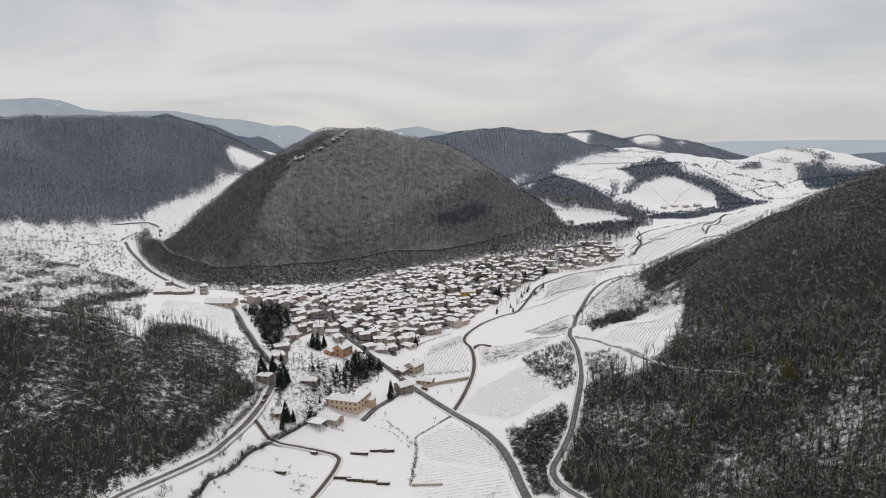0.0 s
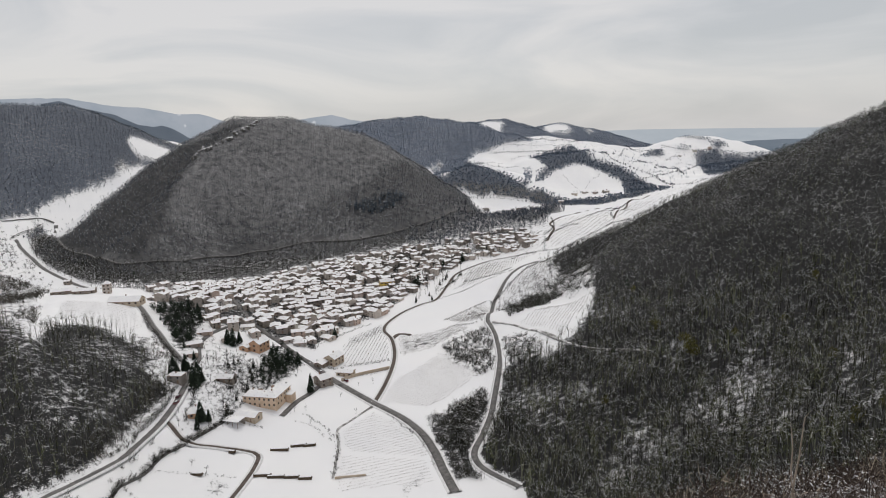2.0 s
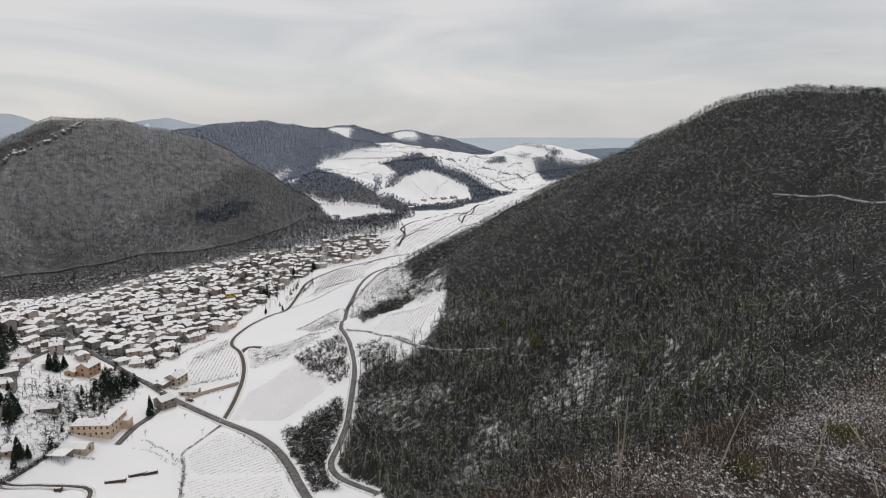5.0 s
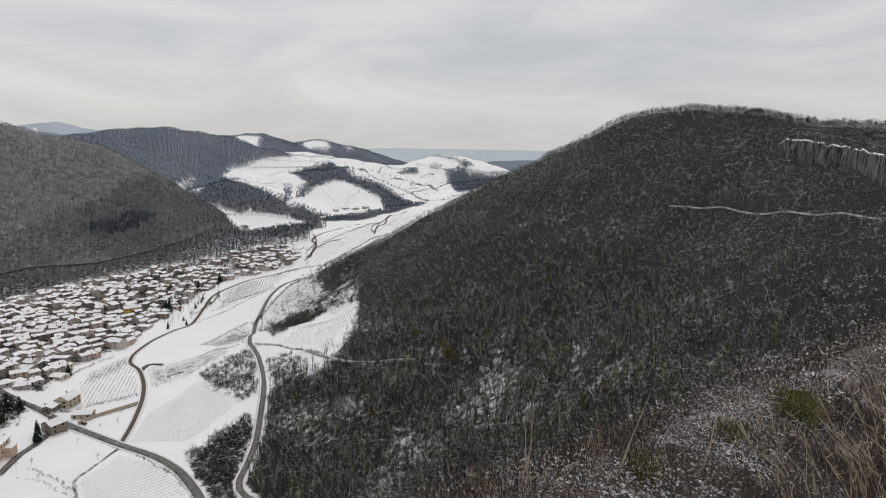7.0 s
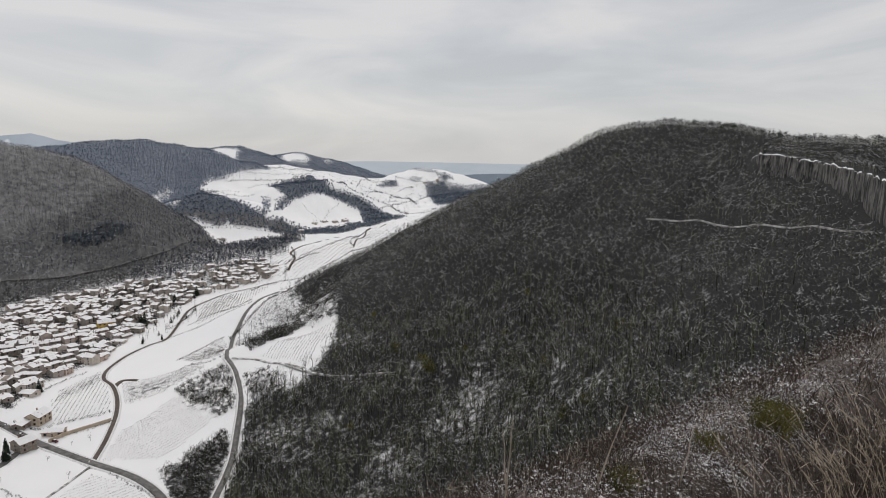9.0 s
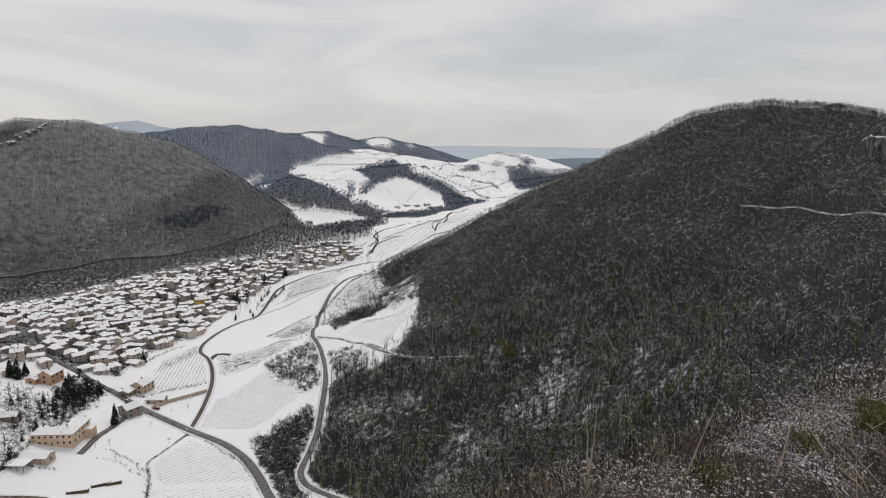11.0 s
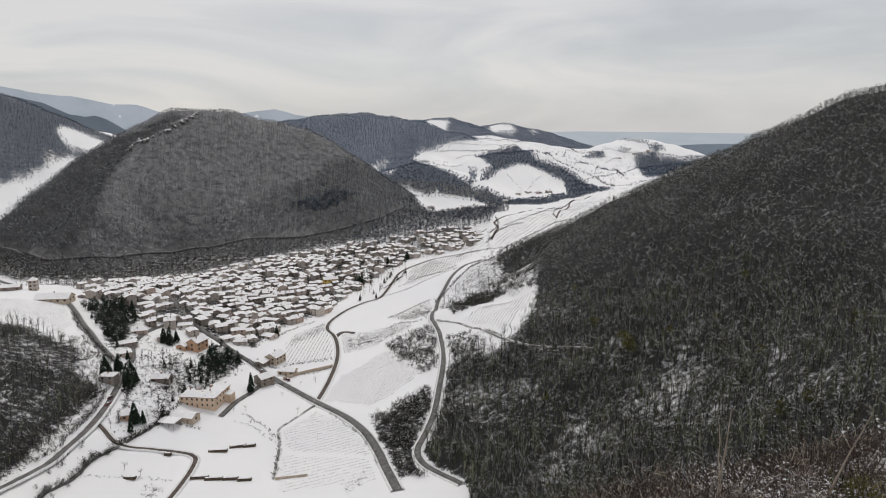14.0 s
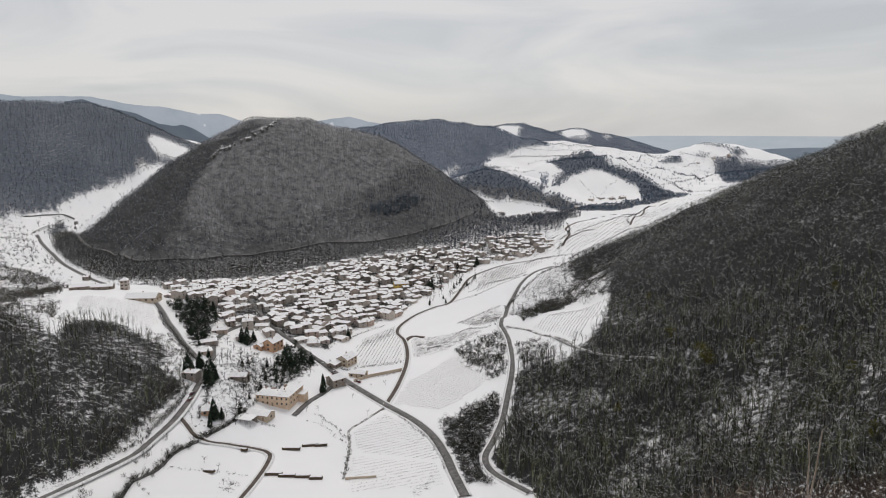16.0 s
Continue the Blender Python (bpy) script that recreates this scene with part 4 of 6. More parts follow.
road("road", MAIN_ROAD, 5.0, ASPHALT, "cleared wet asphalt road curving down to the village", lift=0.05)
road("street", HIGH_STREET, 3.8, ASPHALT, "narrow wet street between village houses", False)
road("road", UPPER_ROAD, 3.8, ASPHALT, "narrow wet asphalt road climbing between vineyards and woods")
road("road", BRANCH_ROAD, 3.0, DIRT_TRACK, "brown wet lane between snowy vineyards", lift=-0.03)
road("lane", SPUR_ROAD, 3.6, DIRT_TRACK, "short muddy spur off the vineyard lane", False, -0.06)
road("road", WEST_ROAD, 3.9, ASPHALT, "wet road with snowy verges round a wooded slope")
road("lane", LOOP_LANE, 2.5, DIRT_TRACK, "brown farm lane bending through snowy meadows", lift=-0.03)
road("road", HILLSIDE_ROAD, 6.0, ASPHALT, "main road along the foot of a wooded hill", False)
road("road", VALLEY_ROAD, 5.0, ASPHALT, "winding wet road towards the side valley", lift=-0.04)
road("lane", DRIVE, 3.4, ASPHALT, "cleared drive beside the large ochre building", False, -0.05)
road("street", VILLAGE_STREET, 4.0, ASPHALT, "narrow wet village street", False, -0.06)
road("track", FOREST_PATH, 2.2, TRACK_SNOW, "snowy forest track across a wooded slope", False, 0.1)
road("track", FIELD_TRACK, 2.4, TRACK_SNOW, "snowy field track between vineyards", False, -0.08)
road("track", CLIFF_PATH, 1.3, TRACK_SNOW, "snowy path across a wooded hillside", False, 0.1)
road("track", EAST_TRACK, 3.0, DIRT_TRACK, "brown farm track across snowy slopes", False, -0.05)
road("track", EAST_PATH, 2.6, DIRT_TRACK, "brown path down a snowy slope", False, -0.05)
road("stream", STREAM, 1.8, ASPHALT, "narrow dark stream between bare hedges", False, -0.12)
road("track", VINE_TRACK, 1.2, TRACK_SNOW, "muddy track beside a vineyard", False, -0.08)


# ---- trees ----
rng = np.random.default_rng(4)


def spike(a, b, w, sides=3):
    """A thin tapered limb from a to b: its corners and faces."""
    a, b = np.array(a, float), np.array(b, float)
    d = b - a
    d = d / (np.linalg.norm(d) + 1e-9)
    s = np.cross(d, [0.3, 0.5, 0.81])
    s = s / np.linalg.norm(s)
    t = np.cross(d, s)
    v = [a + w * (s * math.cos(6.283 * i / sides) + t * math.sin(6.283 * i / sides)) for i in range(sides)] + [b]
    return v, [(i, (i + 1) % sides, sides) for i in range(sides)]


def blade(a, b, w, g):
    """One flat sliver from a to b."""
    a, b = np.array(a, float), np.array(b, float)
    s = np.cross(b - a, g.normal(size=3))
    s = s / (np.linalg.norm(s) + 1e-9) * w
    return [a - s, a + s, b], [(0, 1, 2)]


class Bits:
    def __init__(self):
        self.v, self.f, self.m = [], [], []

    def add(self, vf, mat):
        n = len(self.v)
        self.v += list(vf[0])
        self.f += [tuple(i + n for i in q) for q in vf[1]]
        self.m += [mat] * len(vf[1])

    def arrays(self):
        return np.array(self.v), np.array(self.f), np.array(self.m)


def bare_tree(seed, limbs, twigs, twig_w, snow, tall=1.0, stem=0.20):
    """A leafless tree some 10 m high: trunk, limbs and a crown of twigs, some laden with snow."""
    g = np.random.default_rng(seed)
    t = Bits()
    lean = g.normal(0, 0.35, 2)
    top = np.array([lean[0], lean[1], 8.0 * tall])
    t.add(spike((0, 0, -0.6), top, stem), 0)
    ends = [top]
    for i in range(limbs):
        u = g.uniform(0.35, 0.85)
        a = top * u
        th = g.uniform(0, 6.283)
        reach = g.uniform(1.2, 2.6) * (1.15 - 0.5 * u)
        b = a + np.array([math.cos(th) * reach, math.sin(th) * reach, g.uniform(1.0, 2.6)])
        t.add(spike(a, b, 0.075), 0)
        ends.append(b)
        ends.append((a + b) / 2)
    if limbs < 4:
        ends += [top * u for u in (0.35, 0.5, 0.62, 0.74, 0.86)]
    for i in range(twigs):
        e = ends[g.integers(len(ends))] + g.normal(0, 0.25, 3)
        th = g.uniform(0, 6.283)
        l = g.uniform(0.9, 2.1)
        b = e + np.array([math.cos(th) * l * 0.8, math.sin(th) * l * 0.8, g.uniform(-0.1, 1.0) * l])
        t.add(blade(e, b, twig_w * g.uniform(0.6, 1.3), g), 2 if g.random() < snow else 1)
    return t.arrays()


def limb(a, b, w0, w1):
    """A three-sided length of trunk or limb, open at its ends."""
    a, b = np.array(a, float), np.array(b, float)
    d = b - a
    d = d / (np.linalg.norm(d) + 1e-9)
    s = np.cross(d, [0.3, 0.5, 0.81])
    s = s / np.linalg.norm(s)
    t = np.cross(d, s)
    ring = [s * math.cos(2.0944 * i) + t * math.sin(2.0944 * i) for i in range(3)]
    v = [a + w0 * q for q in ring] + [b + w1 * q for q in ring]
    return v, [q for i in range(3) for q in ((i, (i + 1) % 3, 3 + (i + 1) % 3), (i, 3 + (i + 1) % 3, 3 + i))]


def wood_tree(seed, twigs, snow, ivy=0):
    """A slim forest oak: a long bare trunk that forks into rising limbs, branches and twigs, snow along some of them."""
    g = np.random.default_rng(seed)
    t = Bits()
    tall = g.uniform(10.0, 14.0)
    fork = np.array([g.normal(0, 0.3), g.normal(0, 0.3), tall * g.uniform(0.30, 0.52)])
    t.add(limb((0, 0, -0.8), fork, 0.21, 0.14), 0)
    lines = []
    for i in range(g.integers(2, 5)):
        th = g.uniform(0, 6.283)
        out = np.array([math.cos(th), math.sin(th), 0]) * g.uniform(0.5, 1.9)
        end = fork + out + np.array([0, 0, (tall - fork[2]) * g.uniform(0.7, 1.0)])
        mid = (fork + end) / 2 + np.append(out[:2] * g.uniform(-0.1, 0.35), 0)
        t.add(limb(fork, mid, 0.11, 0.075), 0)
        t.add(spike(mid, end, 0.075), 0)
        lines += [(fork, mid), (mid, end)]
        if g.random() < snow * 4:
            t.add(blade(mid + (0, 0, 0.08), end + (0, 0, 0.05), 0.075, g), 2)
    ends = [end for _, end in lines]
    for i in range(9):
        a, b = lines[g.integers(len(lines))]
        p = a + (b - a) * g.uniform(0.2, 1.0)
        th, l = g.uniform(0, 6.283), g.uniform(1.1, 2.6)
        q = p + np.array([math.cos(th) * l * 0.75, math.sin(th) * l * 0.75, g.uniform(0.1, 0.9) * l])
        t.add(blade(p, q, 0.07, g), 0)
        if g.random() < snow * 3:
            t.add(blade(p + (0, 0, 0.07), q + (0, 0, 0.07), 0.075, g), 2)
        ends += [q, (p + q) / 2]
    for i in range(twigs):
        e = ends[g.integers(len(ends))] + g.normal(0, 0.2, 3)
        th, l = g.uniform(0, 6.283), g.uniform(0.7, 1.7)
        b = e + np.array([math.cos(th) * l * 0.7, math.sin(th) * l * 0.7, g.uniform(0.0, 1.0) * l])
        t.add(blade(e, b, g.uniform(0.035, 0.085), g), 2 if g.random() < snow else 1)
    for i in range(ivy):
        u = g.uniform(0.05, 1.3)
        e = fork * min(u, 1.0) + np.append(g.normal(0, 0.42, 2), max(0.0, u - 1) * fork[2])
        t.add(blade(e, e + g.normal(0, 0.32, 3), 0.15, g), 3)
    return t.arrays()


def conifer(seed, tiers, per, snow):
    g = np.random.default_rng(seed)
    t = Bits()
    t.add(spike((0, 0, -0.6), (0, 0, 10), 0.2), 0)
    for i in range(tiers):
        u = i / tiers
        z = 1.0 + 8.6 * u
        reach = 2.3 * (1 - u) ** 0.8 + 0.25
        for j in range(per):
            th = 6.283 * (j + g.uniform(-0.3, 0.3)) / per + i
            l = reach * g.uniform(0.75, 1.15)
            d = np.array([math.cos(th), math.sin(th), 0])
            s = np.array([-d[1], d[0], 0]) * (0.42 * l + 0.12)
            b = d * l + np.array([0, 0, z - 0.35 * l])
            a = np.array([0, 0, z + 0.5])
            mid = d * l * 0.55 + np.array([0, 0, z - 0.02 * l])
            t.add(([a, mid - s, b], [(0, 1, 2)]), 1)
            t.add(([a, b, mid + s], [(0, 1, 2)]), 2 if g.random() < snow else 1)
    return t.arrays()


def tuft(seed, stems, tall, w, snow, spread, lump=0.03, straw=0.0, crumbs=1):
    """Bent stems with side twigs, and small lumps of snow caught in them."""
    q = np.random.default_rng(seed)
    t = Bits()
    for i in range(stems):
        th = q.uniform(0, 6.283)
        a = np.array([math.cos(th), math.sin(th), 0]) * q.uniform(0, spread)
        h = tall * q.uniform(0.5, 1.1)
        b = a + np.array([q.normal(0, 0.34) * h, q.normal(0, 0.34) * h, h])
        mid = (a + b) / 2 + q.normal(0, 0.10, 3) * tall
        m = 0 if q.random() < straw else 1
        t.add(blade(a, mid, w, q), m)
        t.add(blade(mid, b, w, q), m)
        for k in range(2):
            c = mid + (b - mid) * q.uniform(0, 0.9)
            t.add(blade(c, c + q.normal(0, 0.16, 3) * tall, w * 0.8, q), m)
        for k in range(crumbs if q.random() < snow else 0):
            e = mid + (b - mid) * q.uniform(-0.5, 0.9)
            t.add(blade(e, e + np.array([q.uniform(-1, 1) * lump * 1.5, q.uniform(-1, 1) * lump * 1.5, lump * 0.3]), lump * q.uniform(0.5, 1.2), q), 2)
    return t.arrays()


def planted(name, spots, forms, mats, label, category, size=(0.8, 1.2), sink=0.0, wide=(0.9, 1.15)):
    """Many plants of a few forms in one mesh."""
    spots = np.asarray(spots, float)
    if not len(spots):
        return
    z = height(spots[:, 0], spots[:, 1]) - sink
    V, F, M = [], [], []
    off = 0
    pick = rng.integers(len(forms), size=len(spots))
    for k, (v, f, m) in enumerate(forms):
        s = spots[pick == k]
        n = len(s)
        if not n:
            continue
        th = rng.uniform(0, 6.283, n)
        sc = rng.uniform(*size, n)
        wd = sc * rng.uniform(*wide, n)
        c, q = np.cos(th)[:, None], np.sin(th)[:, None]
        x = (v[None, :, 0] * c - v[None, :, 1] * q) * wd[:, None] + s[:, :1]
        y = (v[None, :, 0] * q + v[None, :, 1] * c) * wd[:, None] + s[:, 1:2]
        zz = v[None, :, 2] * sc[:, None] + z[pick == k][:, None]
        V.append(np.stack([x, y, zz], -1).reshape(-1, 3))
        F.append((f[None] + (np.arange(n) * len(v))[:, None, None]).reshape(-1, 3) + off)
        M.append(np.tile(m, n))
        off += n * len(v)
    me = mesh_of(name, np.concatenate(V), np.concatenate(F), mats, np.concatenate(M))
    return tagged(new(name, me), label, category, kind="stuff")


def scatter(box, spacing, keep, jitter=0.45):
    x0, y0, x1, y1 = box
    gx, gy = np.meshgrid(np.arange(x0, x1, spacing), np.arange(y0, y1, spacing))
    p = np.stack([gx.ravel(), gy.ravel()], -1) + rng.uniform(-jitter, jitter, (gx.size, 2)) * spacing
    p = p[keep(p[:, 0], p[:, 1])]
    return p[open_to_view(p[:, 0], p[:, 1]) | (rng.random(len(p)) < 0.15)]


def box_of(poly, pad=0):
    q = np.array(poly)
    return (*(q.min(0) - pad), *(q.max(0) + pad))


def clear(x, y, gap=2.0):
    """Off the roads."""
    ok = np.ones(len(x), bool)
    for line, width in ROADS:
        ok &= away(x, y, line) > width / 2 + gap
    return ok


def owned(*names):
    ids = [NAMES.index(n) for n in names]
    return lambda x, y: wooded(x, y) & np.isin(land(x, y)[1], ids)


def bearing(x, y):
    return np.degrees(np.arctan2(x, y))


near_trees = [bare_tree(s, 7, 54, 0.055, 0.10) for s in range(8)]
mid_trees = [bare_tree(20 + s, 3, 27, 0.15, 0.15) for s in range(6)]
far_trees = [bare_tree(40 + s, 1, 15, 0.40, 0.13, 0.66) for s in range(6)]
haze_trees = [bare_tree(60 + s, 0, 8, 1.1, 0.02, 0.5) for s in range(5)]
wood_trees = [wood_tree(500 + s, 38, 0.14, 50 if s % 3 == 2 else 0) for s in range(12)]
upper_trees = [bare_tree(520 + s, 4, 22, 0.12, 0.20, 0.85, 0.11) for s in range(8)]
WOOD_MATS = [BARK_WOOD, TWIG_WOOD, TWIG_SNOW, IVY]
UPPER_MATS = [BARK_WOOD, TWIG_HAZE_COOL, TWIG_SNOW]
firs = [conifer(s, 9, 6, 0.16) for s in range(5)]
far_firs = [conifer(30 + s, 4, 5, 0.08) for s in range(4)]

right = lambda x, y: wooded(x, y) & inside(x, y, RIGHT_WOOD) & (away(x, y, CLIFF_FOOT) > 6)
spots = scatter((20, -40, 700, 800), 3.7, lambda x, y: right(x, y) & clear(x, y, 1.0) & (bearing(x, y) < 72) & (rng.random(len(x)) < 0.5 + 0.6 * density(x, y)))
tall = (height(spots[:, 0], spots[:, 1]) + rng.normal(0, 17, len(spots)) < 84) & (np.hypot(spots[:, 0], spots[:, 1]) + rng.normal(0, 30, len(spots)) < 450)
planted("bare_wood", spots[tall], wood_trees, WOOD_MATS, "leafless oak wood with snow on its branches on a steep slope", "woodland", (0.7, 1.2), wide=(0.95, 1.35))
planted("bare_wood", spots[~tall], upper_trees, UPPER_MATS, "dense leafless wood dusted with snow on the upper hillside", "woodland", (0.5, 0.9), wide=(1.1, 1.5))
spots = scatter((20, -40, 700, 800), 5.8, lambda x, y: right(x, y) & clear(x, y, 1.0) & (bearing(x, y) < 72) & (height(x, y) > 85))
planted("bare_wood", spots, upper_trees, UPPER_MATS, "snow-dusted scrub oak between the taller trees", "woodland", (0.3, 0.55), wide=(1.2, 1.7))
crest_line = [q[:2] for q in RIGHT_HILL[2]]
spots = scatter((220, 100, 520, 720), 3.2, lambda x, y: right(x, y) & (away(x, y, crest_line) < 16) & (bearing(x, y) < 72) & (height(x, y) > 100))
planted("bare_wood", spots, upper_trees, UPPER_MATS, "dense brush and young trees along the hill's crest", "woodland", (0.4, 0.75), wide=(1.2, 1.6))
spots = scatter((-420, 150, -60, 640), 4.3, lambda x, y: wooded(x, y) & inside(x, y, KNOLL_WOOD) & clear(x, y, 1.5) & (bearing(x, y) > -42) & (rng.random(len(x)) < 0.45 + 0.6 * density(x, y)))
half = rng.random(len(spots)) < 0.7
planted("bare_wood", spots[half], wood_trees, WOOD_MATS, "leafless wood on a snowy knoll above the road", "woodland", (0.65, 1.0))
planted("bare_wood", spots[~half], upper_trees, [BARK_WOOD, TWIG_WARM, TWIG_SNOW, IVY], "brownish bushy trees amid the wood on a knoll", "woodland", (0.6, 0.95), wide=(0.8, 1.15))
bank = KNOLL_WOOD + KNOLL_WOOD[:1]
spots = scatter((-260, 200, -90, 480), 2.6, lambda x, y: (away(x, y, bank) < 13) & ~inside(x, y, KNOLL_FIELD) & clear(x, y, 1.2) & (away(x, y, WEST_ROAD) < 22) & (x < -112) & (rng.random(len(x)) < density(x, y)))
planted("scrub", spots, [tuft(640 + s, 12, 1.5, 0.06, 0.35, 0.9, 0.12) for s in range(5)], [BARK, TWIG_WARM, TWIG_SNOW], "bare scrub on the snowy bank above the road", "scrub", (0.9, 2.2))
hill = owned("central_hill", "central_spur")
spots = scatter((-480, 760, 260, 1330), 4.3, lambda x, y: (hill(x, y) | inside(x, y, DARK_FOOT)) & clear(x, y, 2.0))
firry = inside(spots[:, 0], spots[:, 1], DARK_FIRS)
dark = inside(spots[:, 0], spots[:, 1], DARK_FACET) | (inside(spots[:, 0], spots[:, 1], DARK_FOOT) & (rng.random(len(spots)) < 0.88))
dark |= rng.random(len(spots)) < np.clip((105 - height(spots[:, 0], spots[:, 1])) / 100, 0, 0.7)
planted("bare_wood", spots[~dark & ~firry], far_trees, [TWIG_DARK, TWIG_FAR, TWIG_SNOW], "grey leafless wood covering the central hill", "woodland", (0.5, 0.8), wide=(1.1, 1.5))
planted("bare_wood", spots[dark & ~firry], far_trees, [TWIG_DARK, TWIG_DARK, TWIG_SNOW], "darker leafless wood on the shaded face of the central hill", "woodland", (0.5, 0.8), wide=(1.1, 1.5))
planted("conifers", spots[firry], far_firs, [NEEDLES_HAZE_BLUE, NEEDLES_HAZE_BLUE, TWIG_SNOW], "dark block of conifers low on the central hill", "woodland", (0.7, 1.2), wide=(0.8, 1.2))
hill = owned("left_hill")
spots = scatter((-1100, 950, -380, 1760), 6.3, lambda x, y: hill(x, y) & clear(x, y, 2.0) & (bearing(x, y) > -42) & ~(inside(x, y, ORCHARD_GLADE) & (rng.random(len(x)) < 0.7)))
planted("bare_wood", spots, far_trees, [TWIG_HAZE_BLUE, TWIG_HAZE_BLUE, TWIG_SNOW], "dark leafless wood on the hill across the side valley", "woodland", (0.55, 0.9), wide=(1.2, 1.6))
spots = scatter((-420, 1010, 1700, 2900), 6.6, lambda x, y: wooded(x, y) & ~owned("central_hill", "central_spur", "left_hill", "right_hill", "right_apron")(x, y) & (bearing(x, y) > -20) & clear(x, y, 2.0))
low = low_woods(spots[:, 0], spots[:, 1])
planted("far_wood", spots[~low], haze_trees, [NEEDLES_FAR, NEEDLES_FAR, TWIG_SNOW], "mixed wood on the farther hills, tinted with blue haze", "woodland", (0.6, 1.0), wide=(1.1, 1.7))
planted("far_wood", spots[low], haze_trees, [NEEDLES_LOW, NEEDLES_LOW, TWIG_SNOW], "dark wood between the far pastures, tinted with blue haze", "woodland", (0.7, 1.1), wide=(1.2, 1.8))


# ---- far country ----
def far_ridge(name, line, drop, mat, label):
    """A long far slope: its crest, and its foot nearer by and lower."""
    pts = [Vector(p) for p in line]
    v, f = [], []
    n = 0
    for a, b in zip(pts, pts[1:]):
        for i in range(12):
            u = i / 12
            q = a.lerp(b, u * u * (3 - 2 * u) * 0.5 + u * 0.5)
            q.z += 4.0 * noise.noise(Vector((q.x / 60, q.y / 60, 0))) * (drop > 100)
            for k, (near, down) in enumerate(((1.0, 0), (0.985, 0.3), (0.96, 0.65), (0.93, 1.0))):
                v.append((q.x * near, q.y * near, q.z - down * drop))
            n += 1
    for i in range(n - 1):
        for j in range(3):
            f.append((i * 4 + j, i * 4 + j + 1, i * 4 + j + 5, i * 4 + j + 4))
    return tagged(new(name, mesh_of(name, v, f, [mat], loops=4)), label, "backdrop", kind="structure")


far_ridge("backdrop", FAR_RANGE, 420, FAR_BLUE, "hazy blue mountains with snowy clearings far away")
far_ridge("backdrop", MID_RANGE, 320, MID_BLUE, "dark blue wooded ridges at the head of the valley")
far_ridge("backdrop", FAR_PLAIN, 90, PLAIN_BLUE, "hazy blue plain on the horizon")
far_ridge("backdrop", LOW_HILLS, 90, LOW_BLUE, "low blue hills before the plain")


# ---- houses ----
def part(name, bm, mat, parent, label=""):
    me = bpy.data.meshes.new(name)
    bm.to_mesh(me)
    bm.free()
    for m in mat if isinstance(mat, (list, tuple)) else [mat]:
        me.materials.append(m)
    ob = new(name, me)
    ob.parent = parent
    if label:
        ob["label"] = label
    return ob


def block(x0, y0, z0, x1, y1, z1, bm=None):
    bm = bm or bmesh.new()
    c = [bm.verts.new((x, y, z)) for z in (z0, z1) for y in (y0, y1) for x in (x0, x1)]
    for q in ((0, 2, 3, 1), (4, 5, 7, 6), (0, 1, 5, 4), (2, 6, 7, 3), (0, 4, 6, 2), (1, 3, 7, 5)):
        bm.faces.new([c[i] for i in q])
    return bm


def gabled(w, d, h, rise, deep=3.0):
    """Walls of a house whose ridge runs along x, down into the ground."""
    bm = bmesh.new()
    v = {}
    for sx in (-1, 1):
        for k, (y, z) in enumerate(((-d / 2, -deep), (-d / 2, h), (0, h + rise), (d / 2, h), (d / 2, -deep))):
            v[sx, k] = bm.verts.new((sx * w / 2, y, z))
    bm.faces.new([v[-1, k] for k in (4, 3, 2, 1, 0)])
    bm.faces.new([v[1, k] for k in range(5)])
    for k in (0, 3):
        bm.faces.new([v[-1, k], v[1, k], v[1, k + 1], v[-1, k + 1]][::-1])
    bmesh.ops.recalc_face_normals(bm, faces=bm.faces)
    return bm


def pitched(w, d, h, rise, over=0.5, thick=0.28, hip=0.0):
    """A roof of two slopes (hipped by so much at its ends): snow above, tiles at its edges."""
    bm = bmesh.new()
    s = rise / (d / 2)
    layers = []
    for lift in (0, thick):
        e, x = d / 2 + over, w / 2 + over * 0.7
        z = h - over * s + lift + 0.02
        layers.append([bm.verts.new(c) for c in ((-x, -e, z), (x, -e, z), (x - hip, 0, h + rise + lift + 0.02), (x, e, z), (-x, e, z), (-x + hip, 0, h + rise + lift + 0.02))])
    a, b = layers
    top = [bm.faces.new((b[0], b[1], b[2], b[5])), bm.faces.new((b[5], b[2], b[3], b[4]))]
    if hip:
        top += [bm.faces.new((b[1], b[3], b[2])), bm.faces.new((b[4], b[0], b[5]))]
    bm.faces.new((a[5], a[2], a[1], a[0]))
    bm.faces.new((a[4], a[3], a[2], a[5]))
    rim = [(0, 1), (1, 3), (3, 4), (4, 0)] if hip else [(0, 1), (1, 2), (2, 3), (3, 4), (4, 5), (5, 0)]
    for i, j in rim:
        bm.faces.new((a[i], a[j], b[j], b[i]))
    for q in bm.faces:
        q.material_index = 0 if q in top else 1
    bmesh.ops.recalc_face_normals(bm, faces=bm.faces)
    return bm


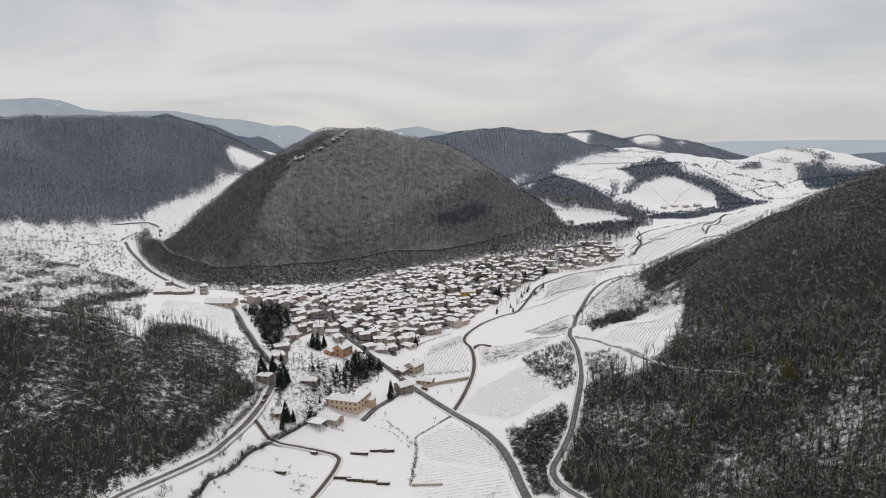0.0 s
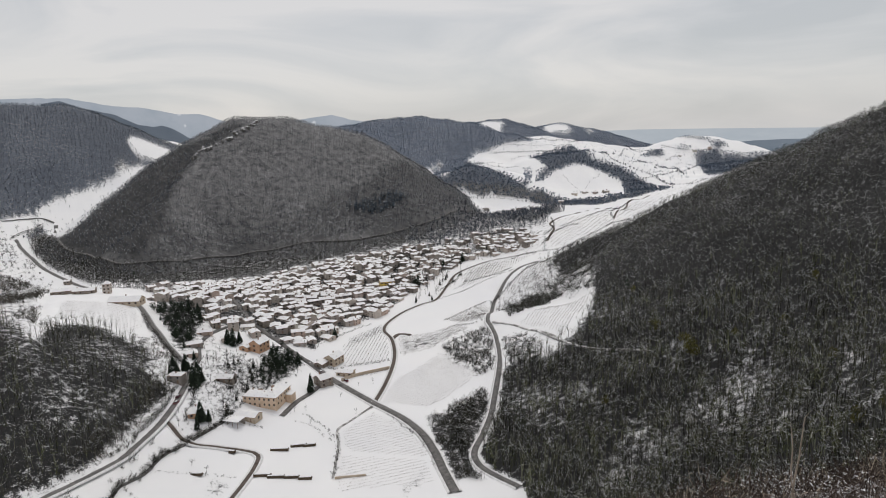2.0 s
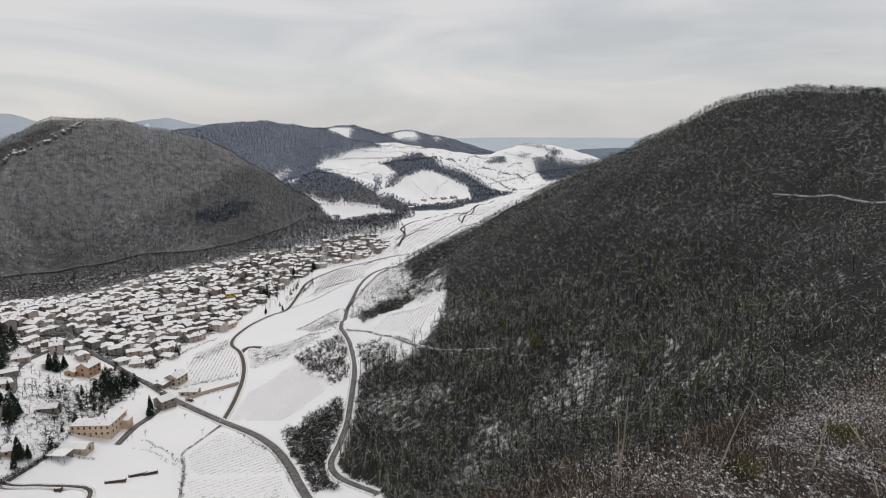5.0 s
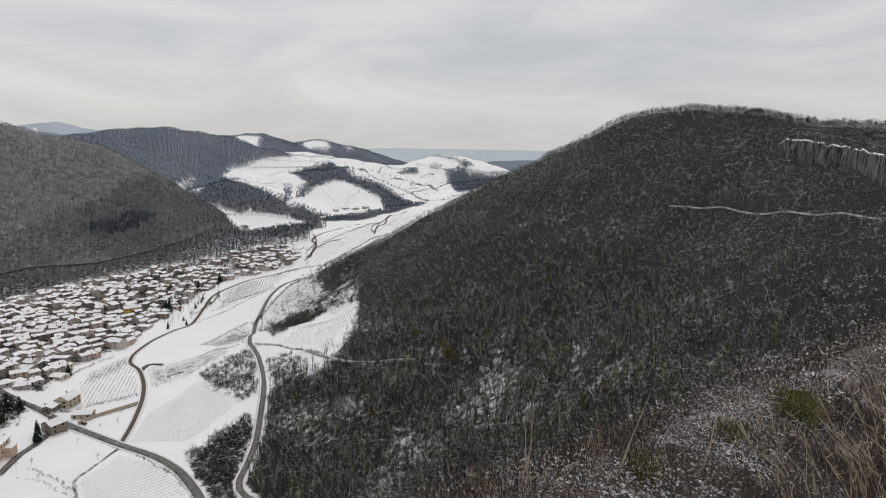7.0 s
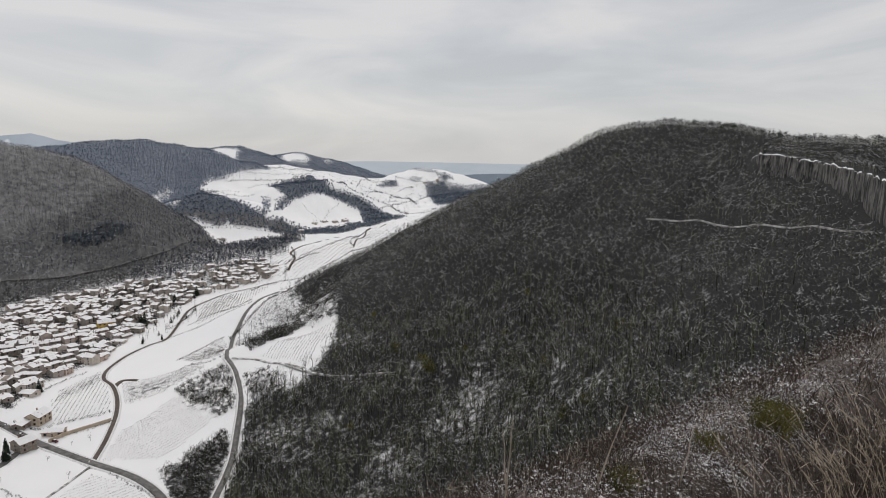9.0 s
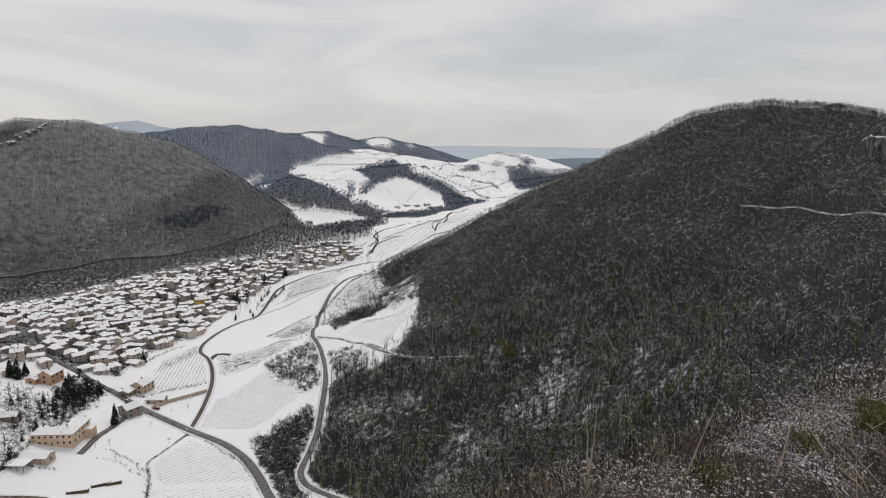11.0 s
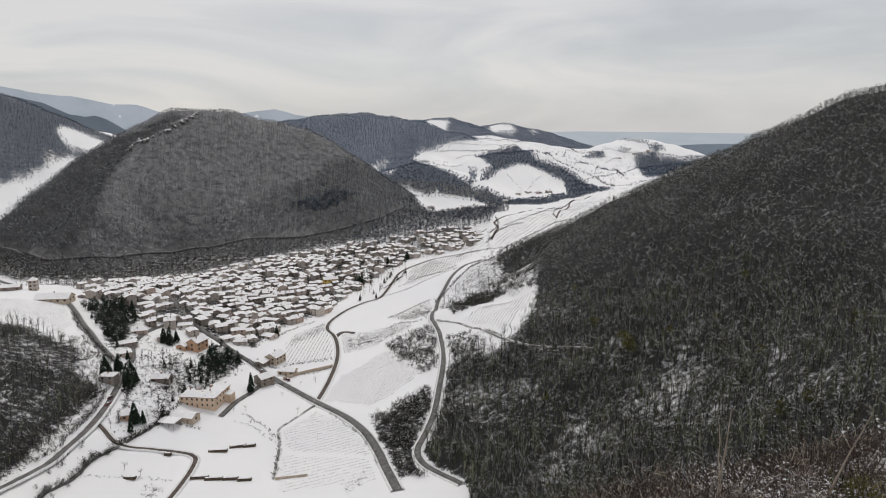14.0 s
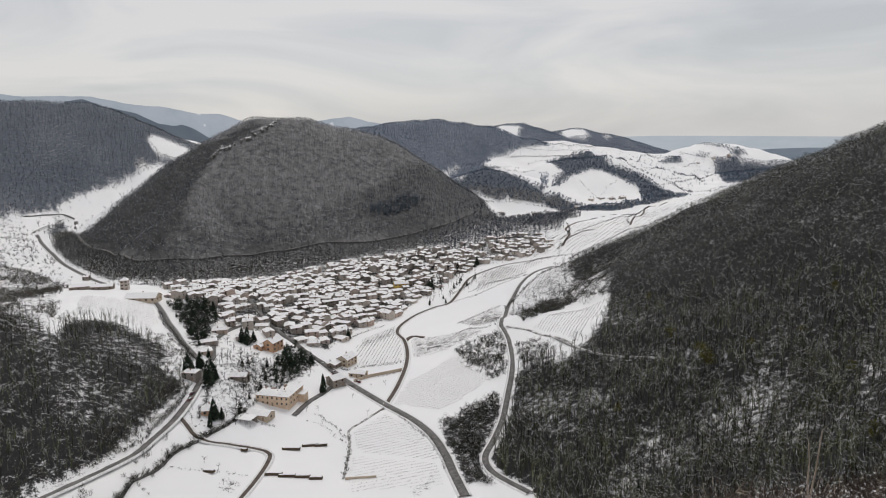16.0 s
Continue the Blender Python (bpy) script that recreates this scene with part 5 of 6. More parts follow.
def window_at(parent, x, y, z, turn, mat, w=1.0, h=1.35, shutters=True):
    """A window in a wall that faces -y before it is turned about z at x, y."""
    bm = block(-w / 2, -0.05, -h / 2, w / 2, 0.12, h / 2)
    ob = part("window", bm, GLASS, parent, "dark glass window")
    ob.matrix_basis = pose(x, y, z, 0, 0, turn)
    bm = block(-w / 2 - 0.08, -0.09, -h / 2 - 0.14, w / 2 + 0.08, 0.05, -h / 2 - 0.02)
    if shutters:
        block(-w / 2 - 0.52, -0.08, -h / 2, -w / 2 - 0.04, 0.03, h / 2, bm)
        block(w / 2 + 0.04, -0.08, -h / 2, w / 2 + 0.52, 0.03, h / 2, bm)
    if shutters is not None:
        part("shutters" if shutters else "sill", bm, SHUTTER if shutters else FRAME, ob)
    else:
        bm.free()
    return ob


def house(w, d, h, rise, wall=None, hip=0.0, cols=3, rows=2, ends=1, chimneys=1, door=True, label="", category="house", shutters=True, name="house", seed=0):
    """A house with its ridge along x; its empty stands at the middle of its foot."""
    g = random.Random(seed)
    ob = new(name)
    tagged(ob, label or "village house with beige plaster walls and a snow-covered tile roof", category)
    wall = wall or WALLS
    part("wall", gabled(w, d, h, 0 if hip else rise) if not hip else block(-w / 2, -d / 2, -3, w / 2, d / 2, h), wall, ob)
    part("roof", pitched(w, d, h, rise, hip=hip), (ROOF, TILE), ob, "snow-covered terracotta tile roof")
    for i in range(chimneys):
        x = (g.random() - 0.5) * w * 0.7
        y = d * 0.12 * g.choice((-1, 1))
        bm = block(x - 0.3, y - 0.3, h, x + 0.3, y + 0.3, h + rise + 0.9)
        block(x - 0.4, y - 0.4, h + rise + 0.9, x + 0.4, y + 0.4, h + rise + 1.02, bm)
        part("chimney", bm, TILE, ob, "small brick chimney")
    storey = h / max(1, rows)
    for side in (-1, 1):
        for i in range(cols):
            for k in range(rows):
                x = (i + 0.5) / cols * w - w / 2
                if door and side < 0 and k == 0 and i == cols // 2:
                    part("door", block(x - 0.55, -d / 2 - 0.06, 0, x + 0.55, -d / 2 + 0.1, 2.1), SHUTTER, ob, "brown wooden door")
                    continue
                window_at(ob, x, side * d / 2, k * storey + storey * 0.56, 0 if side < 0 else 180, None, shutters=shutters)
        for i in range(ends):
            for k in range(rows):
                window_at(ob, side * w / 2, (i + 0.5) / ends * d * 0.8 - d * 0.4, k * storey + storey * 0.56, 90 * side, None, shutters=shutters)
    return ob


def stood(ob, x, y, turn, sink=0.0):
    ob.matrix_basis = pose(x, y, float(height(x, y)) - sink, 0, 0, turn)
    return ob


S = SPECIAL
SPOTS_TAKEN = []


def settle(ob, i, turn, dx=0, dy=0, reach=9, sink=0.0):
    x, y = S[i][0] + dx, S[i][1] + dy
    SPOTS_TAKEN.append((x, y, reach))
    return stood(ob, x, y, turn, sink)


# the large ochre building and the sheds by it
big = house(22.6, 10.5, 6.6, 2.0, OCHRE, hip=5.0, cols=7, rows=2, ends=2, chimneys=2, label="large ochre plastered building under a snowy hipped roof", category="building", shutters=False, name="school_building")
wing = part("wing", block(1.2, 5.2, -3, 11.28, 15.8, 6.55), OCHRE, big)
wing_roof = part("wing_roof", pitched(17.5, 10.1, 6.6, 2.0, hip=4.5), (ROOF, TILE), big, "snow-covered hipped roof of the rear wing")
wing_roof.matrix_basis = pose(6.2, 7.2, 0.03, 0, 0, 90)
for k in (1.9, 4.9):
    for y in (6.5, 9.5, 12.5):
        window_at(wing, 11.28, y, k, 90, None, shutters=False)
        window_at(wing, 1.2, y, k, -90, None, shutters=False)
part("annex", block(11.28, 8.0, -3, 15.2, 14.5, 3.4), OCHRE, big)
part("annex_roof", block(11.3, 7.6, 3.4, 15.7, 14.9, 3.75), (ROOF,), big, "flat snow-covered roof")
part("eave_band", block(-11.4, -5.35, 6.15, 11.4, 5.2, 6.45), BEIGE, big)
part("skylight", block(-4.5, 2.2, 7.2, -1.5, 3.6, 8.4), SHUTTER, big, "dark roof dormer")
part("skylight", block(1.6, 8.2, 7.0, 2.9, 10.4, 8.3), SHUTTER, big, "dark roof dormer")
settle(big, 0, -19, 1.4, 9.9, 14)
SPOTS_TAKEN.append((-56, 408, 12))
settle(house(12, 8, 3.0, 1.5, BEIGE, cols=2, rows=1, chimneys=0, label="low pale outbuilding with an arched snowy roof", category="outbuilding", name="outbuilding"), 1, -24, 3, 2, 9)
shed = new("open_shed")
tagged(shed, "open-fronted shed with a flat snow-covered roof", "shed")
part("roof", block(-5.5, -4, 2.7, 5.5, 4, 3.0), (ROOF,), shed)
part("wall", block(-5.2, 3.2, -2, 5.2, 3.6, 2.7), STONE, shed)
for x in (-5, -1.7, 1.7, 5):
    part("post", block(x - 0.1, -3.8, -2, x + 0.1, -3.6, 2.7), SHUTTER, shed)
settle(shed, 13, -24, 0, -2, 8)
settle(house(13, 9, 6.6, 2.8, PEACH, cols=3, rows=2, label="tall peach-coloured house with a snowy gable roof", seed=3), 2, 62, 0, 4, 10)
settle(house(9, 7, 3.2, 1.4, PEACH, cols=2, rows=1, chimneys=0, label="low peach-coloured wing with a snowy roof", seed=4), 2, 62, -9, 2, 6)
settle(house(13, 9.5, 5.4, 2.6, BEIGE, cols=3, rows=2, ends=2, label="beige farmhouse with a snowy gable roof beside a vineyard", seed=5), 3, 58, 4, 6, 10)
settle(house(9, 7, 2.8, 1.2, STONE, cols=2, rows=1, chimneys=0, label="low stone barn with a single snowy roof", category="barn", name="barn", seed=6), 15, 58, 0, 0, 7)
settle(house(12, 7, 3.0, 1.3, BEIGE, cols=3, rows=1, chimneys=0, label="long low beige outbuilding with a snowy roof", category="outbuilding", name="outbuilding", seed=7), 4, -20, 0, 3, 8)
settle(house(10, 9, 5.2, 2.4, STONE, cols=2, rows=2, label="grey stone house standing at the road junction", seed=8), 5, 36, 0, 4, 9)
settle(house(11, 7.5, 3.0, 1.7, STONE, cols=3, rows=1, label="low brown house with a snowy roof in a garden", seed=9), 6, -12, 0, 3, 8)
settle(house(8, 8, 3.0, 2.2, PEACH, hip=3.9, cols=2, rows=1, label="small red-brown cottage with a pyramid roof", seed=10), 7, 10, 0, 2, 8)
settle(house(6.5, 6.5, 9.0, 2.0, WALLS, hip=3.1, cols=2, rows=3, chimneys=0, label="square pale tower house with a hipped roof", seed=11), 8, 8, 0, 0, 7)
settle(house(26, 13, 2.9, 3.2, BEIGE, cols=5, rows=1, ends=2, chimneys=1, label="large farm building with a broad snowy roof on the knoll", category="farmhouse", name="farmhouse", seed=12), 9, -6, 0, 4, 14)
settle(house(20, 9, 3.4, 1.8, STONE, cols=4, rows=1, chimneys=0, label="long stone barn under a snowy roof", category="barn", name="barn", seed=13), 10, 14, 0, 0, 10)
settle(house(18, 8, 3.2, 1.7, STONE, cols=4, rows=1, chimneys=0, label="long stone barn under a snowy roof", category="barn", name="barn", seed=14), 11, 6, 0, 0, 10)
settle(house(16, 8, 6.5, 2.4, YELLOW, cols=4, rows=2, label="bright yellow house amid the snowy roofs", seed=15), 12, 8, 0, 0, 10)

# the village: a few dozen kinds of house, and copies of them along the streets
g = random.Random(11)
kinds = []
for i in range(30):
    w, d = g.uniform(6.6, 12.5), g.uniform(5.8, 9.0)
    rows_ = g.choice((1, 1, 2, 2, 2, 2, 3) if w < 9 else (1, 1, 2))
    kinds.append((house(w, d, (0.3 + rows_ * g.uniform(2.0, 2.3)), d / 2 * g.uniform(0.26, 0.42), STONE if i % 7 == 3 else None, hip=d * 0.45 if i % 6 == 5 else 0.0, cols=g.choice((1, 2, 2)), rows=rows_, ends=g.choice((0, 0, 1)), chimneys=g.choice((0, 1, 1, 2)), shutters=None,
                        label=("grey stone village house with a snow-covered roof" if i % 7 == 3 else "three-storey plastered village house with a snowy roof" if rows_ == 3 else "plastered village house with a snow-covered tile roof"), seed=30 + i), math.hypot(w, d) / 2))
for ob, _ in kinds:
    ob["group"] = "village houses"
used = 0
homes = []
far_homes = []


def village_turn(x, y):
    """The houses follow the streets: those run up the valley, and fan out a little."""
    return 34 + 22 * math.sin(x / 55.0) + 18 * math.sin(y / 40.0)


def free(x, y, r_):
    return all((x - a) ** 2 + (y - b) ** 2 > (r_ * 0.56 + q * 0.56) ** 2 for a, b, q in SPOTS_TAKEN) and bool(clear(np.array([x]), np.array([y]), 3.2)[0])


for poly, gap, most in ((VILLAGE, 4.8, 560), (EAST_HAMLET, 9.0, 70)):
    x0, y0, x1, y1 = box_of(poly)
    tries = []
    yy = y0
    while yy < y1:
        xx = x0 + (gap / 2 if int((yy - y0) / gap) % 2 else 0)
        while xx < x1:
            tries.append((xx + g.uniform(-2.4, 2.4), yy + g.uniform(-2.4, 2.4)))
            xx += gap
        yy += gap
    g.shuffle(tries)
    n = 0
    for x, y in tries:
        if n >= most or not inside(np.array([x]), np.array([y]), poly)[0]:
            continue
        ob, reach = kinds[g.randrange(len(kinds))]
        if not free(x, y, reach):
            continue
        turn = village_turn(x, y) + g.choice((0, 0, 0, 90, 90)) + g.uniform(-24, 24)
        m = pose(x, y, float(height(x, y)) - 0.2, 0, 0, turn)
        if y > 745:
            far_homes.append((ob, m))
        elif ob.get("used"):
            copy_thing(ob, m)
        else:
            ob["used"] = 1
            ob.matrix_basis = m
        SPOTS_TAKEN.append((x, y, reach))
        homes.append((x, y))
        n += 1
for x, y in GARDEN_HOUSES:
    ob, reach = kinds[g.randrange(len(kinds))]
    while not ob.get("used"):
        ob, reach = kinds[g.randrange(len(kinds))]
    copy_thing(ob, pose(x, y, float(height(x, y)) - 0.2, 0, 0, village_turn(x, y) + g.uniform(-20, 20)))
    SPOTS_TAKEN.append((x, y, reach))
    homes.append((x, y))
for x, y in FAR_HOUSES:
    ob, reach = kinds[g.randrange(len(kinds))]
    if ob.get("used") and free(x, y, reach):
        copy_thing(ob, pose(x, y, float(height(x, y)) - 0.2, 0, 0, g.uniform(-30, 30)))
# the farther houses, too small to tell apart: one joined mesh
bm = bmesh.new()
slots = [FAR_WALLS, STONE, ROOF, TILE, GLASS, SHUTTER]
stand_in = {"house_plaster": 0, "field_stone": 1, "snowy_tiles": 2, "terracotta_tiles": 3, "window_glass": 4, "painted_shutters": 5}
for ob, m in far_homes:
    for o in ob.children:
        v0, f0 = len(bm.verts), len(bm.faces)
        bm.from_mesh(o.data)
        bm.verts.ensure_lookup_table()
        bm.faces.ensure_lookup_table()
        own = m @ o.matrix_basis
        for v in bm.verts[v0:]:
            v.co = own @ v.co
        for q in bm.faces[f0:]:
            q.material_index = stand_in[o.data.materials[q.material_index].name]
me = bpy.data.meshes.new("far_houses")
bm.to_mesh(me)
bm.free()
for q in slots:
    me.materials.append(q)
tagged(new("far_houses", me), "closely packed plastered houses with snowy roofs at the village's far end", "houses", kind="stuff")
for ob, _ in kinds:
    if ob.get("used"):
        del ob["used"]
    else:
        for o in [*ob.children_recursive, ob]:
            bpy.data.objects.remove(o)

# ---- vineyards: low pruned vines in rows, poking through the snow ----
def vine(seed):
    g = np.random.default_rng(seed)
    t = Bits()
    t.add(spike((0, 0, -0.2), (g.normal(0, 0.05), g.normal(0, 0.05), 0.75), 0.07), 0)
    for i in range(3):
        th = g.uniform(0, 6.283)
        t.add(blade((0, 0, 0.45), (0.45 * math.cos(th), 0.45 * math.sin(th), g.uniform(0.6, 1.0)), 0.075, g), 0)
    return t.arrays()


vines = [vine(s) for s in range(5)]


def vineyard(poly, turn, row_gap, step, label, size=(1.0, 1.5)):
    """Rows that run at that many degrees from east."""
    c, s = math.cos(radians(turn)), math.sin(radians(turn))
    q = np.array(poly, float)
    mid = q.mean(0)
    far = np.hypot(*(q - mid).T).max()
    u, v = np.meshgrid(np.arange(-far, far, step), np.arange(-far, far, row_gap))
    u = u + rng.uniform(-0.2, 0.2, u.shape)
    p = np.stack([mid[0] + u * c - v * s, mid[1] + u * s + v * c], -1).reshape(-1, 2)
    p = p[inside(p[:, 0], p[:, 1], poly)]
    p = p[rng.random(len(p)) < 0.88]
    p = p[clear(p[:, 0], p[:, 1], 2.0)]
    planted("vineyard", p, vines, [VINE_WOOD], label, "vineyard", size)


vineyard(VINE_A, 78, 2.5, 1.5, "rows of pruned vines in a snowy plot below the lane")
vineyard(VINE_K, 35, 2.4, 1.1, "dark strip of dense pruned vines")
vineyard(VINE_B, 33, 3.0, 1.0, "rows of pruned vines on a sloping snowy plot")
vineyard(VINE_C, 24, 2.6, 1.1, "dark terraced strip of vines in thin snow")
vineyard(VINE_D, 20, 3.0, 0.6, "rows of pruned vines in a snowy plot by the road", (0.6, 1.1))
vineyard(VINE_E, 14, 3.0, 0.6, "rows of pruned vines in deep snow", (0.5, 1.0))
vineyard(VINE_F, 60, 2.6, 1.6, "curved rows of vines at the edge of the woods")
vineyard(VINE_G, 50, 2.6, 1.1, "dark dense vines on a slope above the village")
vineyard(VINE_H, 72, 3.4, 1.6, "faint rows of vines under smooth snow on the knoll")
vineyard(VINE_EAST, 52, 6.0, 2.2, "faint rows of vines on the far snowy slope")
vineyard(VINE_FAR, 48, 8.0, 3.0, "faint rows of vines high on the snowy slope")
vineyard(VINE_J, 70, 2.8, 1.0, "vine rows in snow beside the upper lane")

vineyard(VINE_SIDE, 64, 3.4, 1.0, "vine rows in thin snow below the upper road")
vineyard(VINE_UP, 58, 3.4, 1.0, "vine rows in thin snow on the slope beside the woods")
vineyard(VINE_HIGH, 50, 7.0, 1.6, "faint vine rows on the long snowy slope up the valley")

# ---- scrub and groves ----

bushes = [tuft(s, 22, 1.5, 0.045, 0.35, 0.8, 0.12) for s in range(6)]
hedge_bushes = [tuft(20 + s, 11, 1.4, 0.06, 0.4, 0.8, 0.13) for s in range(6)]
evergreens = [conifer(50 + s, 7, 6, 0.10) for s in range(4)]


def ivy_crown(seed, leaves=46):
    """An ivy-clad tree: many small olive leaves in uneven clumps round bare limbs."""
    q = np.random.default_rng(seed)
    t = Bits()
    t.add(spike((0, 0, -0.6), (0, 0, 8), 0.2), 0)
    for i in range(9):
        c = np.array([q.normal(0, 1.3), q.normal(0, 1.3), q.uniform(3.0, 8.0)])
        t.add(spike((0, 0, c[2] * 0.6), c, 0.08), 0)
        for j in range(leaves):
            a = c + q.normal(0, 0.75, 3)
            t.add(blade(a, a + q.normal(0, 0.4, 3), 0.17, q), 1)
    return t.arrays()


def lone_forms():
    return [bare_tree(70 + s, 5, 60, 0.06, 0.1, 0.5) for s in range(2)]


def in_poly(poly, spacing, odds=1.0, gap=1.5):
    return scatter(box_of(poly), spacing, lambda x, y: inside(x, y, poly) & ~inside(x, y, LOW_FIELD) & clear(x, y, gap) & (rng.random(len(x)) < odds) & (np.hypot(x, y) > 130))


def thinned(p):
    """Clumps with snowy gaps between them."""
    return p[rng.random(len(p)) < 2.0 * density(p[:, 0] * 1.7, p[:, 1] * 1.7) - 0.7]


for poly, label in ((BANK_SCRUB, "tangled bare scrub on the bank between two roads"), (SLOPE_SCRUB, "bare scrub on a slope among vineyards"), (LOW_SCRUB, "thin scrub at the wood's edge in snow")):
    planted("scrub", thinned(in_poly(poly, 2.6 if poly is BANK_SCRUB else 3.0)), bushes, [BARK, TWIG, TWIG_SNOW], label, "scrub", (1.2, 2.6))
    planted("small_trees", in_poly(poly, 4.0 if poly is BANK_SCRUB else 9.0), near_trees, [BARK, TWIG, TWIG_SNOW], "young bare trees in scrub on a bank", "trees", (0.3, 0.6))
planted("scrub", thinned(in_poly(MID_SCRUB, 3.0)), bushes, [BARK, TWIG, TWIG_SNOW], "scattered bare bushes on a snowy slope", "scrub", (1.5, 3.2))
spots = in_poly(EDGE_BRUSH, 3.2)
spots = spots[rng.random(len(spots)) < 1.7 * density(spots[:, 0] / 1.2, spots[:, 1] / 1.2) - 0.35]
planted("scrub", spots, hedge_bushes + upper_trees[:4], [BARK, TWIG, TWIG_SNOW], "dark bare brush spilling down from the wood onto snow", "scrub", (0.5, 1.1), wide=(1.1, 1.6))
planted("scrub", in_poly(EDGE_SCRUB, 4.0, 0.8), bushes + mid_trees[:2], [BARK, TWIG, TWIG_SNOW], "bare bushes and small trees along the wood's edge", "scrub", (0.5, 1.1))
planted("scrub", in_poly(LEFT_MEADOW, 11.0, 0.5), bushes + lone_forms(), [BARK, TWIG, TWIG_SNOW], "bushes and bare trees about the meadows of the side valley", "scrub", (0.9, 1.8))
planted("scrub", in_poly(WEST_MEADOW, 10.0, 0.7), bushes + lone_forms(), [BARK, TWIG, TWIG_SNOW], "single bushes and trees on snowy meadows", "scrub", (0.9, 2.2))
spots = in_poly(GARDENS, 3.9)
spots = spots[rng.random(len(spots)) < 2.2 * density(spots[:, 0] * 1.6, spots[:, 1] * 1.6) - 1.15]
planted("garden_trees", spots, bushes + mid_trees[:3], [BARK, TWIG, TWIG_SNOW], "bushes and bare trees in snowy gardens", "trees", (0.5, 1.0))
planted("pasture_trees", in_poly(PASTURES, 20.0, 0.6), far_trees, [TWIG_DARK, NEEDLES_FAR, TWIG_SNOW], "single far trees on snowy pastures", "trees", (0.6, 1.0))
spots = in_poly(WEST_SCRUB, 3.9, 1.0)
spots = spots[rng.random(len(spots)) < 2.0 * density(spots[:, 0] / 1.1, spots[:, 1] / 1.1) - 1.0]
planted("scrub", spots, [tuft(150 + s, 9, 1.5, 0.08, 0.4, 0.8, 0.16) for s in range(6)], [BARK, TWIG_WARM, TWIG_SNOW], "snow-covered scrub on rough ground", "scrub", (1.5, 3.5))
planted("small_trees", in_poly(WEST_SCRUB, 10.0, 0.7), mid_trees, [BARK, TWIG_WARM, TWIG_SNOW], "young bare trees on rough snowy ground", "trees", (0.4, 0.7))
planted("pasture_trees", in_poly(WEST_CLEARING, 15.0, 0.4), far_trees, [TWIG_DARK, TWIG_HAZE_BLUE, TWIG_SNOW], "single bare trees on a sloping snowy meadow", "trees", (0.5, 0.9))
planted("river_trees", in_poly(RIVER_TREES, 5.8, 0.55), far_trees, [TWIG_DARK, TWIG_DARK, TWIG_SNOW], "bare grey trees along the river", "trees", (1.1, 1.6))
planted("roadside_trees", in_poly(RAIL_TREES, 6.0, 0.8), mid_trees, [BARK, TWIG, TWIG_SNOW], "bare trees on the bank below the hillside road", "trees", (0.8, 1.3))
planted("grove", in_poly(VILLAGE_GROVE, 4.2, 0.75), [ivy_crown(60 + s) for s in range(3)] + evergreens[:1], [BARK, NEEDLES, TWIG_SNOW], "dark mixed grove beside the village", "grove", (0.4, 1.0))
planted("grove", in_poly(PARK_GROVE, 3.8, 0.6), [ivy_crown(70 + s) for s in range(3)] + evergreens[:1], [BARK, NEEDLES, TWIG_SNOW], "dark evergreen grove in a garden", "grove", (0.3, 0.85), wide=(0.9, 1.3))

planted("garden_trees", in_poly(RAIL_STRIP, 6.5, 0.6), mid_trees[:4] + bushes[:2], [BARK, TWIG, TWIG_SNOW], "bare trees on the plots behind the village", "trees", (0.5, 1.0))
planted("river_trees", in_poly(RIVER_BELT, 6.0, 0.6), far_trees, [TWIG_DARK, TWIG_DARK, TWIG_SNOW], "bare trees in the meadows by the river", "trees", (0.9, 1.4))
planted("grove", in_poly(ROAD_GROVE, 5.0), mid_trees, [BARK, TWIG, TWIG_SNOW], "dark bare trees between two valley roads", "grove", (0.8, 1.2))
planted("tree_row", in_poly(WEST_ROWS, 8.0, 0.8), mid_trees, [BARK, TWIG, TWIG_SNOW], "rows of bare dark trees on valley meadows", "trees", (0.7, 1.2))
planted("tree_row", in_poly(HILL_FOOT, 6.5, 0.8), far_trees, [TWIG_DARK, TWIG_DARK, TWIG_SNOW], "dark trees along the foot of a wooded hill", "trees", (0.8, 1.2))

planted("grove", in_poly(YARD_TREES, 4.2, 0.7), mid_trees + evergreens[:1] + bushes[:2], [BARK, TWIG, TWIG_SNOW], "dark bare trees and shrubs about garden plots", "grove", (0.5, 1.0))
planted("grove", in_poly(DARK_GARDEN, 4.4, 0.4), [ivy_crown(80 + s) for s in range(2)] + evergreens[:2], [BARK, NEEDLES, TWIG_SNOW], "dark conifers and evergreen shrubs in a garden", "grove", (0.3, 0.8), wide=(0.9, 1.3))

# bushes and small trees in the gardens of the village
spots = scatter(box_of(VILLAGE), 4.6, lambda x, y: inside(x, y, VILLAGE) & clear(x, y, 1.0))
spots = np.array([p for p in spots if all((p[0] - a) ** 2 + (p[1] - b) ** 2 > 34 for a, b in homes)])
planted("garden_trees", spots, mid_trees[:3] + bushes[:3], [BARK, TWIG, TWIG_SNOW], "bare garden trees and bushes between the houses", "trees", (0.35, 0.75))
EAST_GARDENS = [(26, 860), (129, 834), (111, 699), (52, 632), (28, 725)]
planted("garden_trees", in_poly(EAST_GARDENS, 7.0, 0.75), mid_trees[:4] + evergreens[:1], [BARK, TWIG, TWIG_SNOW], "dark bare trees and evergreens in the eastern gardens", "trees", (0.5, 0.95))
spots = scatter(box_of(EAST_HAMLET), 7.0, lambda x, y: inside(x, y, EAST_HAMLET) & (rng.random(len(x)) < 0.7))
planted("garden_trees", spots, mid_trees[:3] + bushes[:3], [BARK, TWIG, TWIG_SNOW], "bare garden trees about the outlying houses", "trees", (0.5, 1.1))


